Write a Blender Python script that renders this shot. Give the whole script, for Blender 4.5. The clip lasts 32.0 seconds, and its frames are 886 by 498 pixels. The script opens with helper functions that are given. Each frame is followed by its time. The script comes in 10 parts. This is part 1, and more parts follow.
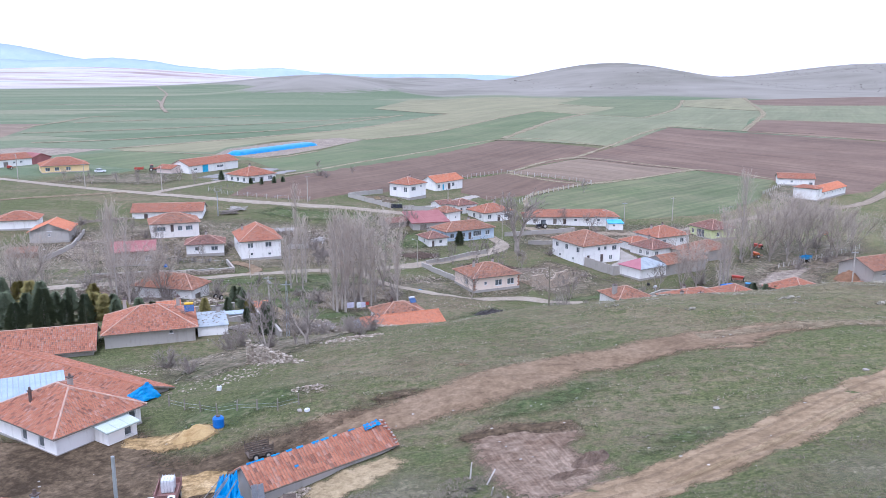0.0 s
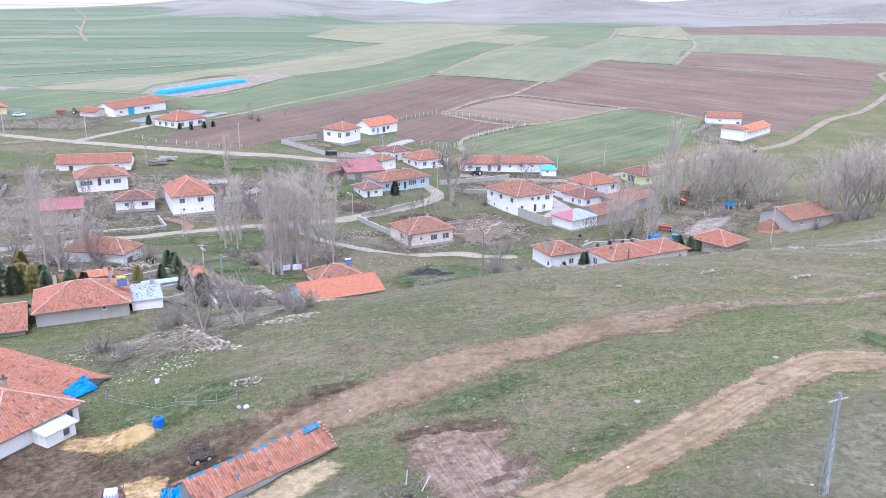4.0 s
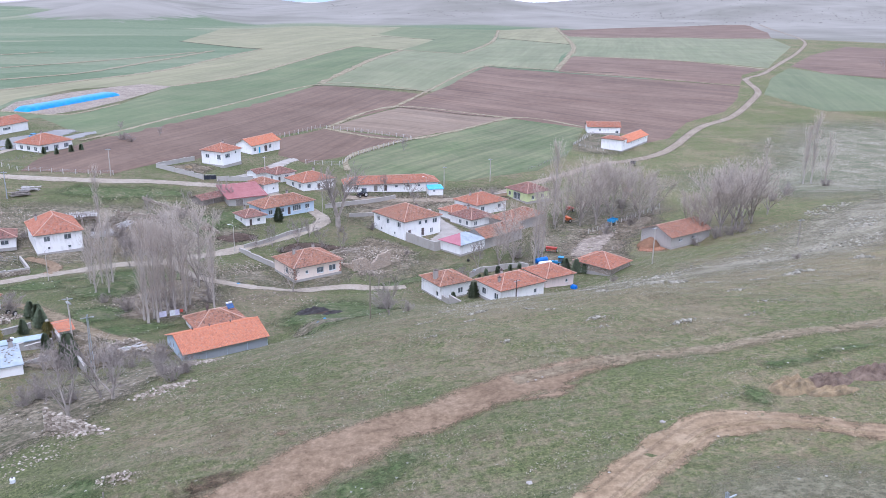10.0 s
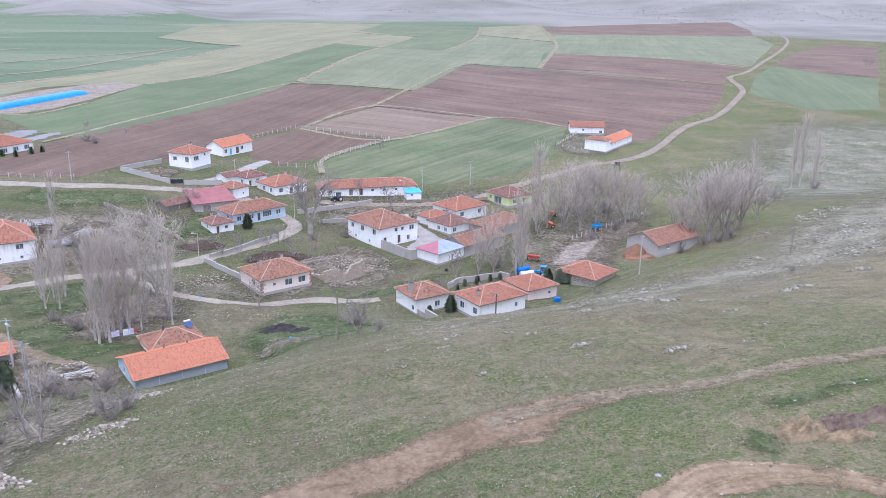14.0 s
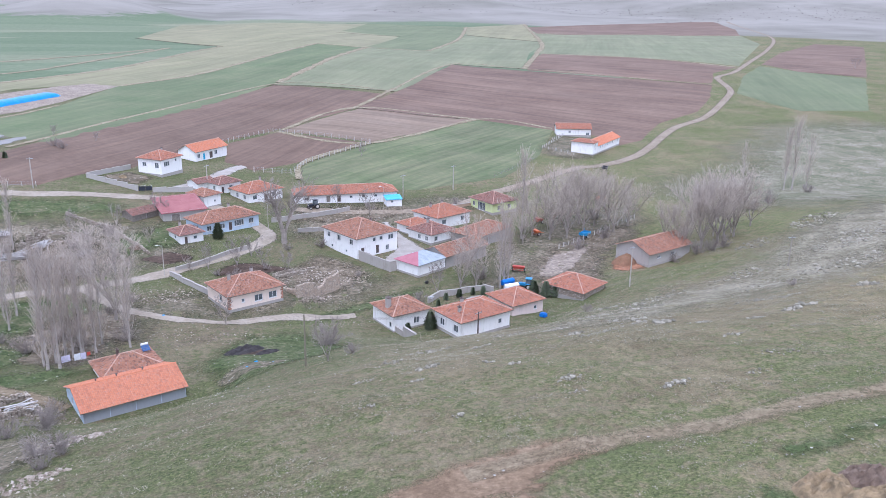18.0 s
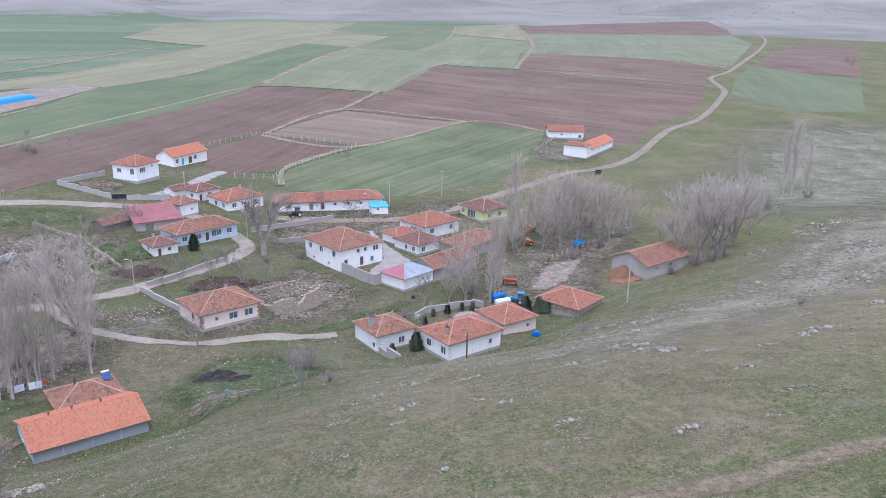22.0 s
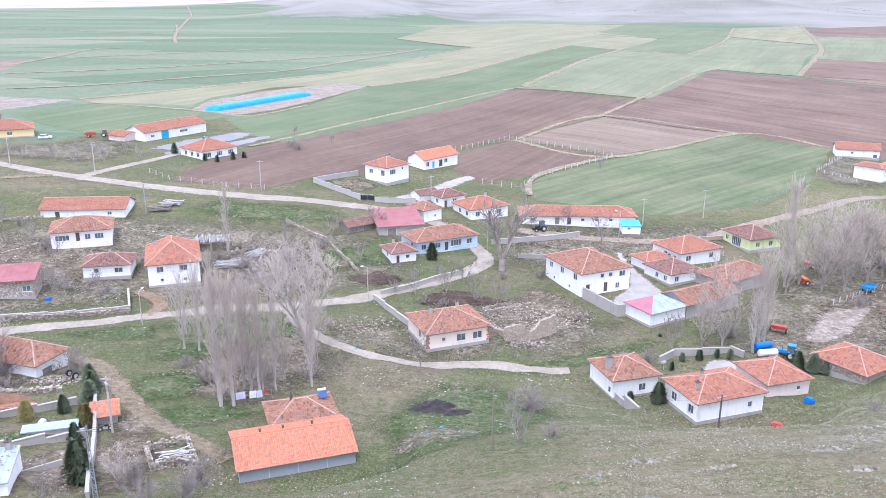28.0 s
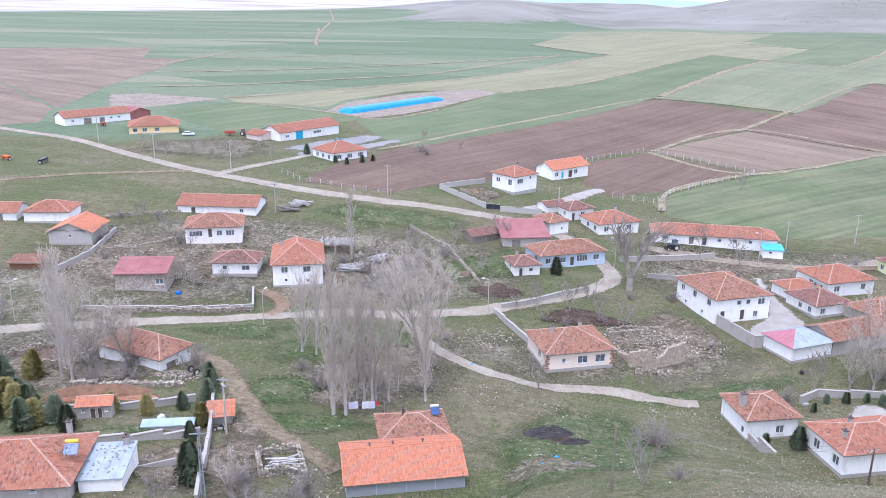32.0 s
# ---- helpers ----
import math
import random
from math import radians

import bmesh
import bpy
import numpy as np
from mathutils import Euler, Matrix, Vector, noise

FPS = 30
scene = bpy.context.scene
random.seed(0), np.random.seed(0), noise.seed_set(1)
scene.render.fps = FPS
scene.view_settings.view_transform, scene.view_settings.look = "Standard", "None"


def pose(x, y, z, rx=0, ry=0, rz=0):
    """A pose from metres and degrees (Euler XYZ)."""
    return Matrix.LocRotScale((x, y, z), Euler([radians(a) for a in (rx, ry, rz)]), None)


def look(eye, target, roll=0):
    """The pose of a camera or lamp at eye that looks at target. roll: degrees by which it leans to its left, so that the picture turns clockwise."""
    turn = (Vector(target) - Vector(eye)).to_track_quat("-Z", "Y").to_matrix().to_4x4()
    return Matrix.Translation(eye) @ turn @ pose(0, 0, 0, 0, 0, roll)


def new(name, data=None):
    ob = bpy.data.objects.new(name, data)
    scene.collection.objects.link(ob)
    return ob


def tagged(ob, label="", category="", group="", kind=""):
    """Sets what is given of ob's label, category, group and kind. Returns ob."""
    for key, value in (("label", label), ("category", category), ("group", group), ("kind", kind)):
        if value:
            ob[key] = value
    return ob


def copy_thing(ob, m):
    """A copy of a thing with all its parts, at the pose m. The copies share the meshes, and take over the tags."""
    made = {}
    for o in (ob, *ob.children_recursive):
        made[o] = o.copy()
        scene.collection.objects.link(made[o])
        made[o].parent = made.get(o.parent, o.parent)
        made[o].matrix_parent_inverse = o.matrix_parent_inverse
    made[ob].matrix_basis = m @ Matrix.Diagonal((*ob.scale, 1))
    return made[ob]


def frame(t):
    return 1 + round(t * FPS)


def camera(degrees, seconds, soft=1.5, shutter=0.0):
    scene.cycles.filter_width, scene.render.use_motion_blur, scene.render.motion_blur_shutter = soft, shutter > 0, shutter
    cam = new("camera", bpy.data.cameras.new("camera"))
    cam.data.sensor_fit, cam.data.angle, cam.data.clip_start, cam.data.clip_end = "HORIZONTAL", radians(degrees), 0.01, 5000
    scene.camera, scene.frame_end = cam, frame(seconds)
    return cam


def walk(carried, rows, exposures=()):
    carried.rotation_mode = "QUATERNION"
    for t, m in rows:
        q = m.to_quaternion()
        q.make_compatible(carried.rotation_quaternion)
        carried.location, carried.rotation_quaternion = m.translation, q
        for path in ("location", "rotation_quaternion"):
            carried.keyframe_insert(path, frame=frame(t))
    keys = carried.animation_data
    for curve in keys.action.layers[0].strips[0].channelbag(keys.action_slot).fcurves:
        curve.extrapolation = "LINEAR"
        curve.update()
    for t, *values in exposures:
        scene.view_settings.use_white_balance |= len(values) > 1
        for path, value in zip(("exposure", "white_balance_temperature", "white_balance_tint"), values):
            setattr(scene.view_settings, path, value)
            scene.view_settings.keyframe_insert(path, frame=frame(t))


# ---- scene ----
cam = camera(56.09, 32.0, 0.75)
PATH = [
    (0.0, pose(0.01, -0.00, 43.47, 78.08, -0.03, 0.03)),
    (0.5, pose(0.05, 0.03, 44.29, 78.14, -0.08, 0.16)),
    (1.0, pose(0.07, 0.03, 45.13, 77.99, -0.16, 0.17)),
    (1.5, pose(0.08, 0.03, 45.98, 75.83, -0.16, -0.13)),
    (2.0, pose(0.09, 0.04, 46.83, 73.07, -0.26, -1.18)),
    (2.5, pose(0.12, 0.06, 47.69, 73.06, -0.32, -1.75)),
    (3.0, pose(0.16, 0.10, 48.54, 73.01, -0.37, -1.74)),
    (3.5, pose(0.22, 0.14, 49.40, 72.98, -0.35, -1.82)),
    (4.0, pose(0.29, 0.17, 50.24, 72.97, -0.45, -4.35)),
    (4.5, pose(0.37, 0.14, 51.08, 72.98, -0.58, -7.40)),
    (6.5, pose(0.39, 0.42, 54.96, 72.78, -0.84, -11.38)),
    (7.0, pose(0.40, 0.26, 55.34, 72.72, -0.77, -11.49)),
    (7.5, pose(0.49, 0.50, 55.62, 72.62, -0.81, -11.58)),
    (8.0, pose(0.65, 1.05, 55.82, 72.64, -0.83, -11.56)),
    (8.5, pose(0.86, 1.86, 55.94, 72.81, -0.81, -11.65)),
    (9.0, pose(1.13, 2.84, 56.00, 72.90, -0.76, -11.77)),
    (9.5, pose(1.44, 3.95, 56.01, 72.91, -0.71, -11.92)),
    (10.0, pose(1.78, 5.13, 55.98, 72.92, -0.71, -12.07)),
    (10.5, pose(2.15, 6.35, 55.93, 72.89, -0.69, -12.22)),
    (11.0, pose(2.55, 7.58, 55.85, 72.86, -0.74, -12.34)),
    (11.5, pose(2.98, 8.80, 55.78, 72.83, -0.76, -12.53)),
    (12.0, pose(3.42, 9.99, 55.71, 72.80, -0.78, -12.68)),
    (12.5, pose(3.88, 11.15, 55.66, 72.78, -0.83, -12.83)),
    (13.0, pose(4.36, 12.30, 55.65, 72.76, -0.72, -12.94)),
    (13.5, pose(4.86, 13.44, 55.67, 72.76, -0.89, -13.08)),
    (14.0, pose(5.38, 14.59, 55.76, 72.73, -0.89, -13.20)),
    (14.5, pose(5.93, 15.80, 55.91, 72.73, -0.88, -13.33)),
    (16.5, pose(7.84, 20.15, 55.57, 72.71, -0.87, -13.79)),
    (17.0, pose(8.25, 21.43, 55.44, 72.73, -0.87, -13.92)),
    (17.5, pose(8.67, 22.67, 55.34, 72.72, -0.89, -14.01)),
    (18.0, pose(9.09, 23.86, 55.26, 72.74, -0.87, -14.14)),
    (18.5, pose(9.50, 25.02, 55.20, 72.71, -0.87, -14.22)),
    (19.0, pose(9.91, 26.17, 55.16, 72.71, -0.86, -14.32)),
    (19.5, pose(10.32, 27.30, 55.13, 72.71, -0.86, -14.41)),
    (20.0, pose(10.72, 28.44, 55.11, 72.72, -0.85, -14.51)),
    (20.5, pose(11.11, 29.58, 55.11, 72.72, -0.87, -14.58)),
    (21.0, pose(11.50, 30.74, 55.11, 72.72, -0.87, -14.63)),
    (21.5, pose(11.87, 31.90, 55.11, 72.72, -0.91, -14.69)),
    (22.0, pose(12.23, 33.07, 55.12, 72.70, -0.91, -14.77)),
    (22.5, pose(12.59, 34.26, 55.12, 72.70, -0.96, -14.82)),
    (23.0, pose(12.93, 35.45, 55.13, 72.68, -0.96, -14.90)),
    (23.5, pose(13.26, 36.64, 55.12, 72.66, -1.01, -14.96)),
    (24.0, pose(13.59, 37.82, 55.11, 72.65, -1.05, -15.02)),
    (24.5, pose(13.90, 38.99, 55.09, 72.62, -1.06, -15.10)),
    (26.5, pose(15.44, 44.21, 54.56, 72.56, -0.67, -9.26)),
    (27.0, pose(15.50, 45.20, 54.65, 72.54, -0.52, -4.51)),
    (27.5, pose(15.52, 46.41, 54.71, 72.52, -0.36, 0.70)),
    (28.0, pose(15.52, 47.71, 54.73, 72.62, -0.26, 2.95)),
    (28.5, pose(15.49, 48.99, 54.72, 72.73, -0.39, 2.95)),
    (29.0, pose(15.44, 50.15, 54.70, 72.83, -0.44, 2.98)),
    (29.5, pose(15.38, 51.13, 54.67, 72.97, -0.54, 3.04)),
    (30.0, pose(15.31, 51.87, 54.63, 73.10, -0.55, 3.02)),
    (30.5, pose(15.23, 52.36, 54.61, 72.86, -0.56, 5.43)),
    (31.0, pose(15.15, 52.60, 54.60, 72.83, -0.63, 7.77)),
    (31.5, pose(15.08, 52.60, 54.61, 72.87, -0.64, 9.84)),
    (32.0, pose(15.01, 52.41, 54.65, 72.92, -0.66, 11.98)),
]
EXPOSURES = [(0.0, 0.63, 5260, 21), (1.0, 0.72, 5260, 21), (2.0, 0.67, 5260, 21), (3.0, 1.0, 5260, 21), (4.0, 1.0, 5245, 21), (8.0, 0.71, 5245, 21), (13.0, 0.74, 5245, 21), (20.0, 0.70, 5245, 21), (22.0, 0.52, 5245, 21), (23.0, 0.44, 5245, 21), (24.0, 0.44, 5245, 21), (26.5, 0.54, 5310, 21), (27.0, 0.62, 5310, 21), (28.0, 1.17, 5310, 21), (29.0, 1.16, 5310, 21), (30.0, 0.74, 5310, 21), (31.0, 0.38, 5310, 21), (32.0, 0.92, 5310, 21)]
walk(cam, PATH, EXPOSURES)

# ---- world, sun, exposure ----
world = bpy.data.worlds.new("overcast")
scene.world = world
world.use_nodes = True
wn, wl = world.node_tree.nodes, world.node_tree.links
sky = wn.new("ShaderNodeTexSky")
sky.sky_type, sky.sun_disc = "NISHITA", False
sky.sun_elevation, sky.sun_rotation = radians(48), radians(200)
sky.dust_density, sky.ozone_density, sky.air_density = 3.0, 1.0, 1.2
cloud = wn.new("ShaderNodeMix")
cloud.data_type = "RGBA"
cloud.inputs[0].default_value = 0.82
cloud.inputs[7].default_value = (8.6, 8.7, 8.9, 1)
wl.new(sky.outputs[0], cloud.inputs[6])
wl.new(cloud.outputs[2], wn["Background"].inputs[0])
wn["Background"].inputs[1].default_value = 0.115
sun_data = bpy.data.lights.new("sun", "SUN")
sun_data.energy, sun_data.angle, sun_data.color = 1.2, radians(14), (1.0, 0.97, 0.92)
sun = new("sun", sun_data)
sun.matrix_world = look((0, 0, 300), (30, 120, 0))

# ---- materials ----
def nodes_of(name):
    m = bpy.data.materials.new(name)
    m.use_nodes = True
    return m, m.node_tree.nodes, m.node_tree.links, m.node_tree.nodes["Principled BSDF"]


def noise_node(n, l, scale, detail=5, rough=0.6, coord="Object", dist=0.0):
    c = n.new("ShaderNodeTexCoord")
    t = n.new("ShaderNodeTexNoise")
    t.inputs["Scale"].default_value, t.inputs["Detail"].default_value = scale, detail
    t.inputs["Roughness"].default_value, t.inputs["Distortion"].default_value = rough, dist
    if coord == "World":
        g = n.new("ShaderNodeNewGeometry")
        l.new(g.outputs["Position"], t.inputs["Vector"])
    else:
        l.new(c.outputs[coord], t.inputs["Vector"])
    return t.outputs["Fac"]


def ramp(n, l, fac, stops):
    r = n.new("ShaderNodeValToRGB")
    e = r.color_ramp.elements
    while len(e) < len(stops):
        e.new(0.5)
    for s, (p, c) in zip(e, stops):
        s.position, s.color = p, (*c, 1)
    l.new(fac, r.inputs[0])
    return r.outputs[0]


def mix(n, l, fac, a, b, mode="MIX"):
    x = n.new("ShaderNodeMix")
    x.data_type, x.blend_type = "RGBA", mode
    for k, v in ((0, fac), (6, a), (7, b)):
        if isinstance(v, (int, float)):
            x.inputs[k].default_value = v
        elif isinstance(v, tuple):
            x.inputs[k].default_value = (*v, 1)
        else:
            l.new(v, x.inputs[k])
    return x.outputs[2]


def maths(n, l, op, a, b=0.5, clamp=False):
    x = n.new("ShaderNodeMath")
    x.operation, x.use_clamp = op, clamp
    for k, v in ((0, a), (1, b)):
        if isinstance(v, (int, float)):
            x.inputs[k].default_value = v
        else:
            l.new(v, x.inputs[k])
    return x.outputs[0]


def bumped(n, l, bsdf, height, strength=0.4, distance=0.05):
    b = n.new("ShaderNodeBump")
    b.inputs["Strength"].default_value, b.inputs["Distance"].default_value = strength, distance
    l.new(height, b.inputs["Height"])
    l.new(b.outputs[0], bsdf.inputs["Normal"])


def surface(name, a, b, scale=1.0, rough=0.85, fine=12.0, metal=0.0, coord="World", bump=0.3, dist=0.03, spec=0.3, c=None):
    """Two tones mixed at a coarse and a fine scale, with a little relief."""
    m, n, l, p = nodes_of(name)
    big = noise_node(n, l, scale, 4, 0.55, coord)
    small = noise_node(n, l, scale * fine, 4, 0.7, coord)
    f = maths(n, l, "ADD", maths(n, l, "MULTIPLY", big, 0.6), maths(n, l, "MULTIPLY", small, 0.4))
    stops = [(0.36, a), (0.64, b)] if c is None else [(0.34, a), (0.5, b), (0.66, c)]
    l.new(ramp(n, l, f, stops), p.inputs["Base Color"])
    p.inputs["Roughness"].default_value, p.inputs["Metallic"].default_value = rough, metal
    p.inputs["Specular IOR Level"].default_value = spec
    bumped(n, l, p, small, bump, dist)
    return m


def rimmed(m, soft=1.8, most=1.0):
    """Lets a draped sheet thin out raggedly towards its rim, by the sheet's own attribute."""
    n, l = m.node_tree.nodes, m.node_tree.links
    p, out = n["Principled BSDF"], n["Material Output"]
    a = n.new("ShaderNodeAttribute")
    a.attribute_name = "rim"
    t = maths(n, l, "ADD", noise_node(n, l, 0.28, 5, 0.7, "World"), maths(n, l, "MULTIPLY", noise_node(n, l, 1.9, 5, 0.75, "World"), 0.8))
    f = maths(n, l, "ADD", a.outputs["Fac"], maths(n, l, "MULTIPLY", maths(n, l, "SUBTRACT", t, 0.9), 1.6))
    f = maths(n, l, "MULTIPLY", maths(n, l, "SUBTRACT", f, 0.28), soft, True)
    if most < 1:
        f = maths(n, l, "MULTIPLY", f, most)
    tr, mx = n.new("ShaderNodeBsdfTransparent"), n.new("ShaderNodeMixShader")
    l.new(f, mx.inputs[0])
    l.new(tr.outputs[0], mx.inputs[1])
    l.new(p.outputs[0], mx.inputs[2])
    l.new(mx.outputs[0], out.inputs[0])
    return m


def flecks(n, l, col, scale, share, tone=(0.52, 0.49, 0.45)):
    """Small pale stones and chaff strewn over a ground colour."""
    g, v = n.new("ShaderNodeNewGeometry"), n.new("ShaderNodeTexVoronoi")
    l.new(g.outputs["Position"], v.inputs["Vector"])
    v.inputs["Scale"].default_value = scale
    near = maths(n, l, "LESS_THAN", v.outputs["Distance"], 0.30)
    sep = n.new("ShaderNodeSeparateColor")
    l.new(v.outputs["Color"], sep.inputs[0])
    where = maths(n, l, "MULTIPLY", noise_node(n, l, 0.10, 4, 0.6, "World"), share * 2)
    few = maths(n, l, "LESS_THAN", sep.outputs[0], where)
    c = mix(n, l, sep.outputs[1], tuple(t * 0.5 for t in tone), tuple(min(0.8, t * 1.05) for t in tone))
    return mix(n, l, maths(n, l, "MULTIPLY", near, few), col, c)


def earth(name, a, b, c, share=0.1, soft=1.8, most=1.0, scale=0.22, contrast=0.75):
    """Soil or turf: three tones in patches, clods at two scales, strewn stones."""
    m, n, l, p = nodes_of(name)
    big, mid, fine = noise_node(n, l, scale, 5, 0.65, "World", 0.2), noise_node(n, l, 1.3, 5, 0.75, "World", 0.0), noise_node(n, l, 4.5, 4, 0.75, "World")
    f = maths(n, l, "ADD", maths(n, l, "MULTIPLY", big, 0.5), maths(n, l, "MULTIPLY", mid, 0.5))
    col = ramp(n, l, f, [(0.40, a), (0.50, b), (0.60, c)])
    k = maths(n, l, "ADD", maths(n, l, "MULTIPLY", mid, 0.55), maths(n, l, "MULTIPLY", fine, 0.45))
    col = mix(n, l, contrast, col, ramp(n, l, k, [(0.38, (0.50, 0.49, 0.47)), (0.50, (0.95, 0.95, 0.95)), (0.62, (1.45, 1.43, 1.40))]), "MULTIPLY")
    if share:
        col = flecks(n, l, col, 2.3, share)
    l.new(col, p.inputs["Base Color"])
    p.inputs["Roughness"].default_value, p.inputs["Specular IOR Level"].default_value = 0.95, 0.15
    bumped(n, l, p, k, 0.8, 0.15)
    return rimmed(m, soft, most)


def plaster(name, col, dirt=(0.30, 0.27, 0.23), amount=0.5):
    m, n, l, p = nodes_of(name)
    big = noise_node(n, l, 0.5, 6, 0.7, "World", 0.4)
    c = n.new("ShaderNodeMapping")
    g = n.new("ShaderNodeNewGeometry")
    l.new(g.outputs["Position"], c.inputs[0])
    c.inputs["Scale"].default_value = (2.2, 2.2, 0.35)
    st = n.new("ShaderNodeTexNoise")
    st.inputs["Scale"].default_value, st.inputs["Detail"].default_value = 1.0, 6
    l.new(c.outputs[0], st.inputs["Vector"])
    f = maths(n, l, "MULTIPLY", maths(n, l, "SUBTRACT", maths(n, l, "MULTIPLY", big, st.outputs["Fac"]), 0.26), 3.2, True)
    l.new(mix(n, l, maths(n, l, "MULTIPLY", f, amount), col, dirt), p.inputs["Base Color"])
    p.inputs["Roughness"].default_value = 0.9
    p.inputs["Specular IOR Level"].default_value = 0.2
    bumped(n, l, p, noise_node(n, l, 9, 5, 0.7, "World"), 0.25, 0.03)
    return m


def tiles(name, a, b, c, dark=(0.13, 0.07, 0.05), worn=1.0):
    """Clay roof tiles: a tone for each tile, and lichen and soot in patches."""
    m, n, l, p = nodes_of(name)
    g = n.new("ShaderNodeNewGeometry")
    col = ramp(n, l, g.outputs["Random Per Island"], [(0.0, a), (0.42, b), (0.72, c), (0.84, dark), (0.88, tuple((1 - 0.22 * worn) * v + 0.11 * worn for v in b)), (1.0, tuple(0.8 * v + 0.05 for v in b))])
    patch = noise_node(n, l, 0.45, 6, 0.65, "World", 0.6)
    f = maths(n, l, "MULTIPLY", maths(n, l, "SUBTRACT", patch, 0.5), 4.0, True)
    col = mix(n, l, maths(n, l, "MULTIPLY", f, 0.5), col, dark)
    pale = maths(n, l, "MULTIPLY", maths(n, l, "SUBTRACT", noise_node(n, l, 1.6, 6, 0.75, "World", 0.4), 0.54), 5.0, True)
    col = mix(n, l, maths(n, l, "MULTIPLY", pale, 0.34 * worn), col, (0.50, 0.36, 0.29))
    fine = noise_node(n, l, 7, 4, 0.7, "World")
    col = mix(n, l, 0.45, col, ramp(n, l, fine, [(0.35, (0.35, 0.33, 0.30)), (0.65, (1, 1, 1))]), "MULTIPLY")
    l.new(col, p.inputs["Base Color"])
    p.inputs["Roughness"].default_value = 0.88
    p.inputs["Specular IOR Level"].default_value = 0.25
    bumped(n, l, p, fine, 0.3, 0.03)
    return m


def plain(name, col, rough=0.6, metal=0.0):
    return surface(name, tuple(v * 0.78 for v in col), tuple(min(1, v * 1.15) for v in col), 1.3, rough, 9, metal, "Object", 0.15, 0.02)


M_WHITE = plaster("white_plaster", (0.85, 0.84, 0.815), amount=0.55)
M_CREAM = plaster("cream_plaster", (0.80, 0.68, 0.58), amount=0.35)
M_PINK = plaster("pale_pink_plaster", (0.74, 0.62, 0.57))
M_BLUE = plaster("pale_blue_plaster", (0.52, 0.62, 0.72))
M_GREY = plaster("grey_render", (0.43, 0.405, 0.37), (0.24, 0.21, 0.175), 0.7)
M_CEMENT = plaster("bare_cement", (0.38, 0.355, 0.325), (0.22, 0.195, 0.165), 0.7)
M_YELLOW = plaster("yellow_plaster", (0.80, 0.60, 0.32))
M_LIME = plaster("lime_green_plaster", (0.66, 0.72, 0.38))
M_BLOCK = plaster("concrete_block", (0.40, 0.372, 0.335), (0.22, 0.195, 0.165), 0.8)
M_BALCONY = plaster("off_white_plaster", (0.80, 0.76, 0.72), amount=0.5)
M_STABLE = plaster("pale_block_wall", (0.52, 0.49, 0.45), (0.30, 0.265, 0.225), 0.7)
M_TILE_ORANGE = tiles("new_orange_tiles", (0.58, 0.222, 0.122), (0.64, 0.262, 0.15), (0.53, 0.202, 0.115), (0.46, 0.178, 0.105), 0.12)
M_TILE_RED = tiles("red_clay_tiles", (0.41, 0.163, 0.098), (0.48, 0.21, 0.13), (0.36, 0.143, 0.09), (0.22, 0.105, 0.075))
M_TILE_OLD = tiles("weathered_clay_tiles", (0.34, 0.155, 0.098), (0.41, 0.21, 0.135), (0.27, 0.128, 0.085), (0.16, 0.09, 0.065))
M_TILE_BROWN = tiles("brown_clay_tiles", (0.26, 0.125, 0.095), (0.32, 0.165, 0.13), (0.19, 0.10, 0.08), (0.11, 0.075, 0.06))
M_RIDGE = surface("mortar_ridge", (0.38, 0.225, 0.165), (0.54, 0.385, 0.305), 1.5)
M_GLASS = surface("window_glass", (0.06, 0.075, 0.085), (0.20, 0.225, 0.24), 0.8, 0.12, spec=0.6, bump=0.0)
M_FRAME = plain("white_frame", (0.76, 0.76, 0.75))
M_DOOR = plain("dark_door", (0.12, 0.09, 0.08))
M_BLUEDOOR = plain("blue_door", (0.05, 0.42, 0.68))
M_REDSHEET = surface("red_sheet_roof", (0.26, 0.095, 0.095), (0.34, 0.145, 0.138), 0.6, 0.7)
M_PINKSHEET = surface("pink_sheet_roof", (0.34, 0.125, 0.15), (0.42, 0.18, 0.205), 0.5, 0.7)
M_ZINC = surface("zinc_sheet", (0.27, 0.31, 0.335), (0.42, 0.46, 0.485), 0.8, 0.5, metal=0.2)
M_TARP = surface("blue_tarpaulin", (0.01, 0.17, 0.43), (0.02, 0.31, 0.66), 0.5, 0.4, bump=0.6, dist=0.1)
M_SKYSHEET = surface("sky_blue_sheet", (0.05, 0.34, 0.55), (0.12, 0.46, 0.66), 0.6, 0.5)
M_WOOD = surface("grey_timber", (0.16, 0.14, 0.12), (0.34, 0.30, 0.26), 1.5)
M_MUD = surface("mud_brick", (0.36, 0.26, 0.18), (0.50, 0.38, 0.27), 0.9)
M_BARK = surface("grey_bark", (0.25, 0.218, 0.188), (0.39, 0.345, 0.302), 0.8)
M_PALEBARK = surface("pale_poplar_bark", (0.34, 0.30, 0.265), (0.48, 0.435, 0.39), 0.8)
M_TWIG = surface("bare_twigs", (0.41, 0.35, 0.29), (0.54, 0.47, 0.395), 0.3)
M_TWIGDARK = surface("dark_twigs", (0.20, 0.17, 0.15), (0.32, 0.28, 0.25), 0.3)
M_NEEDLE = surface("dark_needles", (0.085, 0.112, 0.066), (0.165, 0.192, 0.115), 1.2)
M_OLIVE = surface("olive_foliage", (0.17, 0.155, 0.05), (0.32, 0.27, 0.10), 1.0)


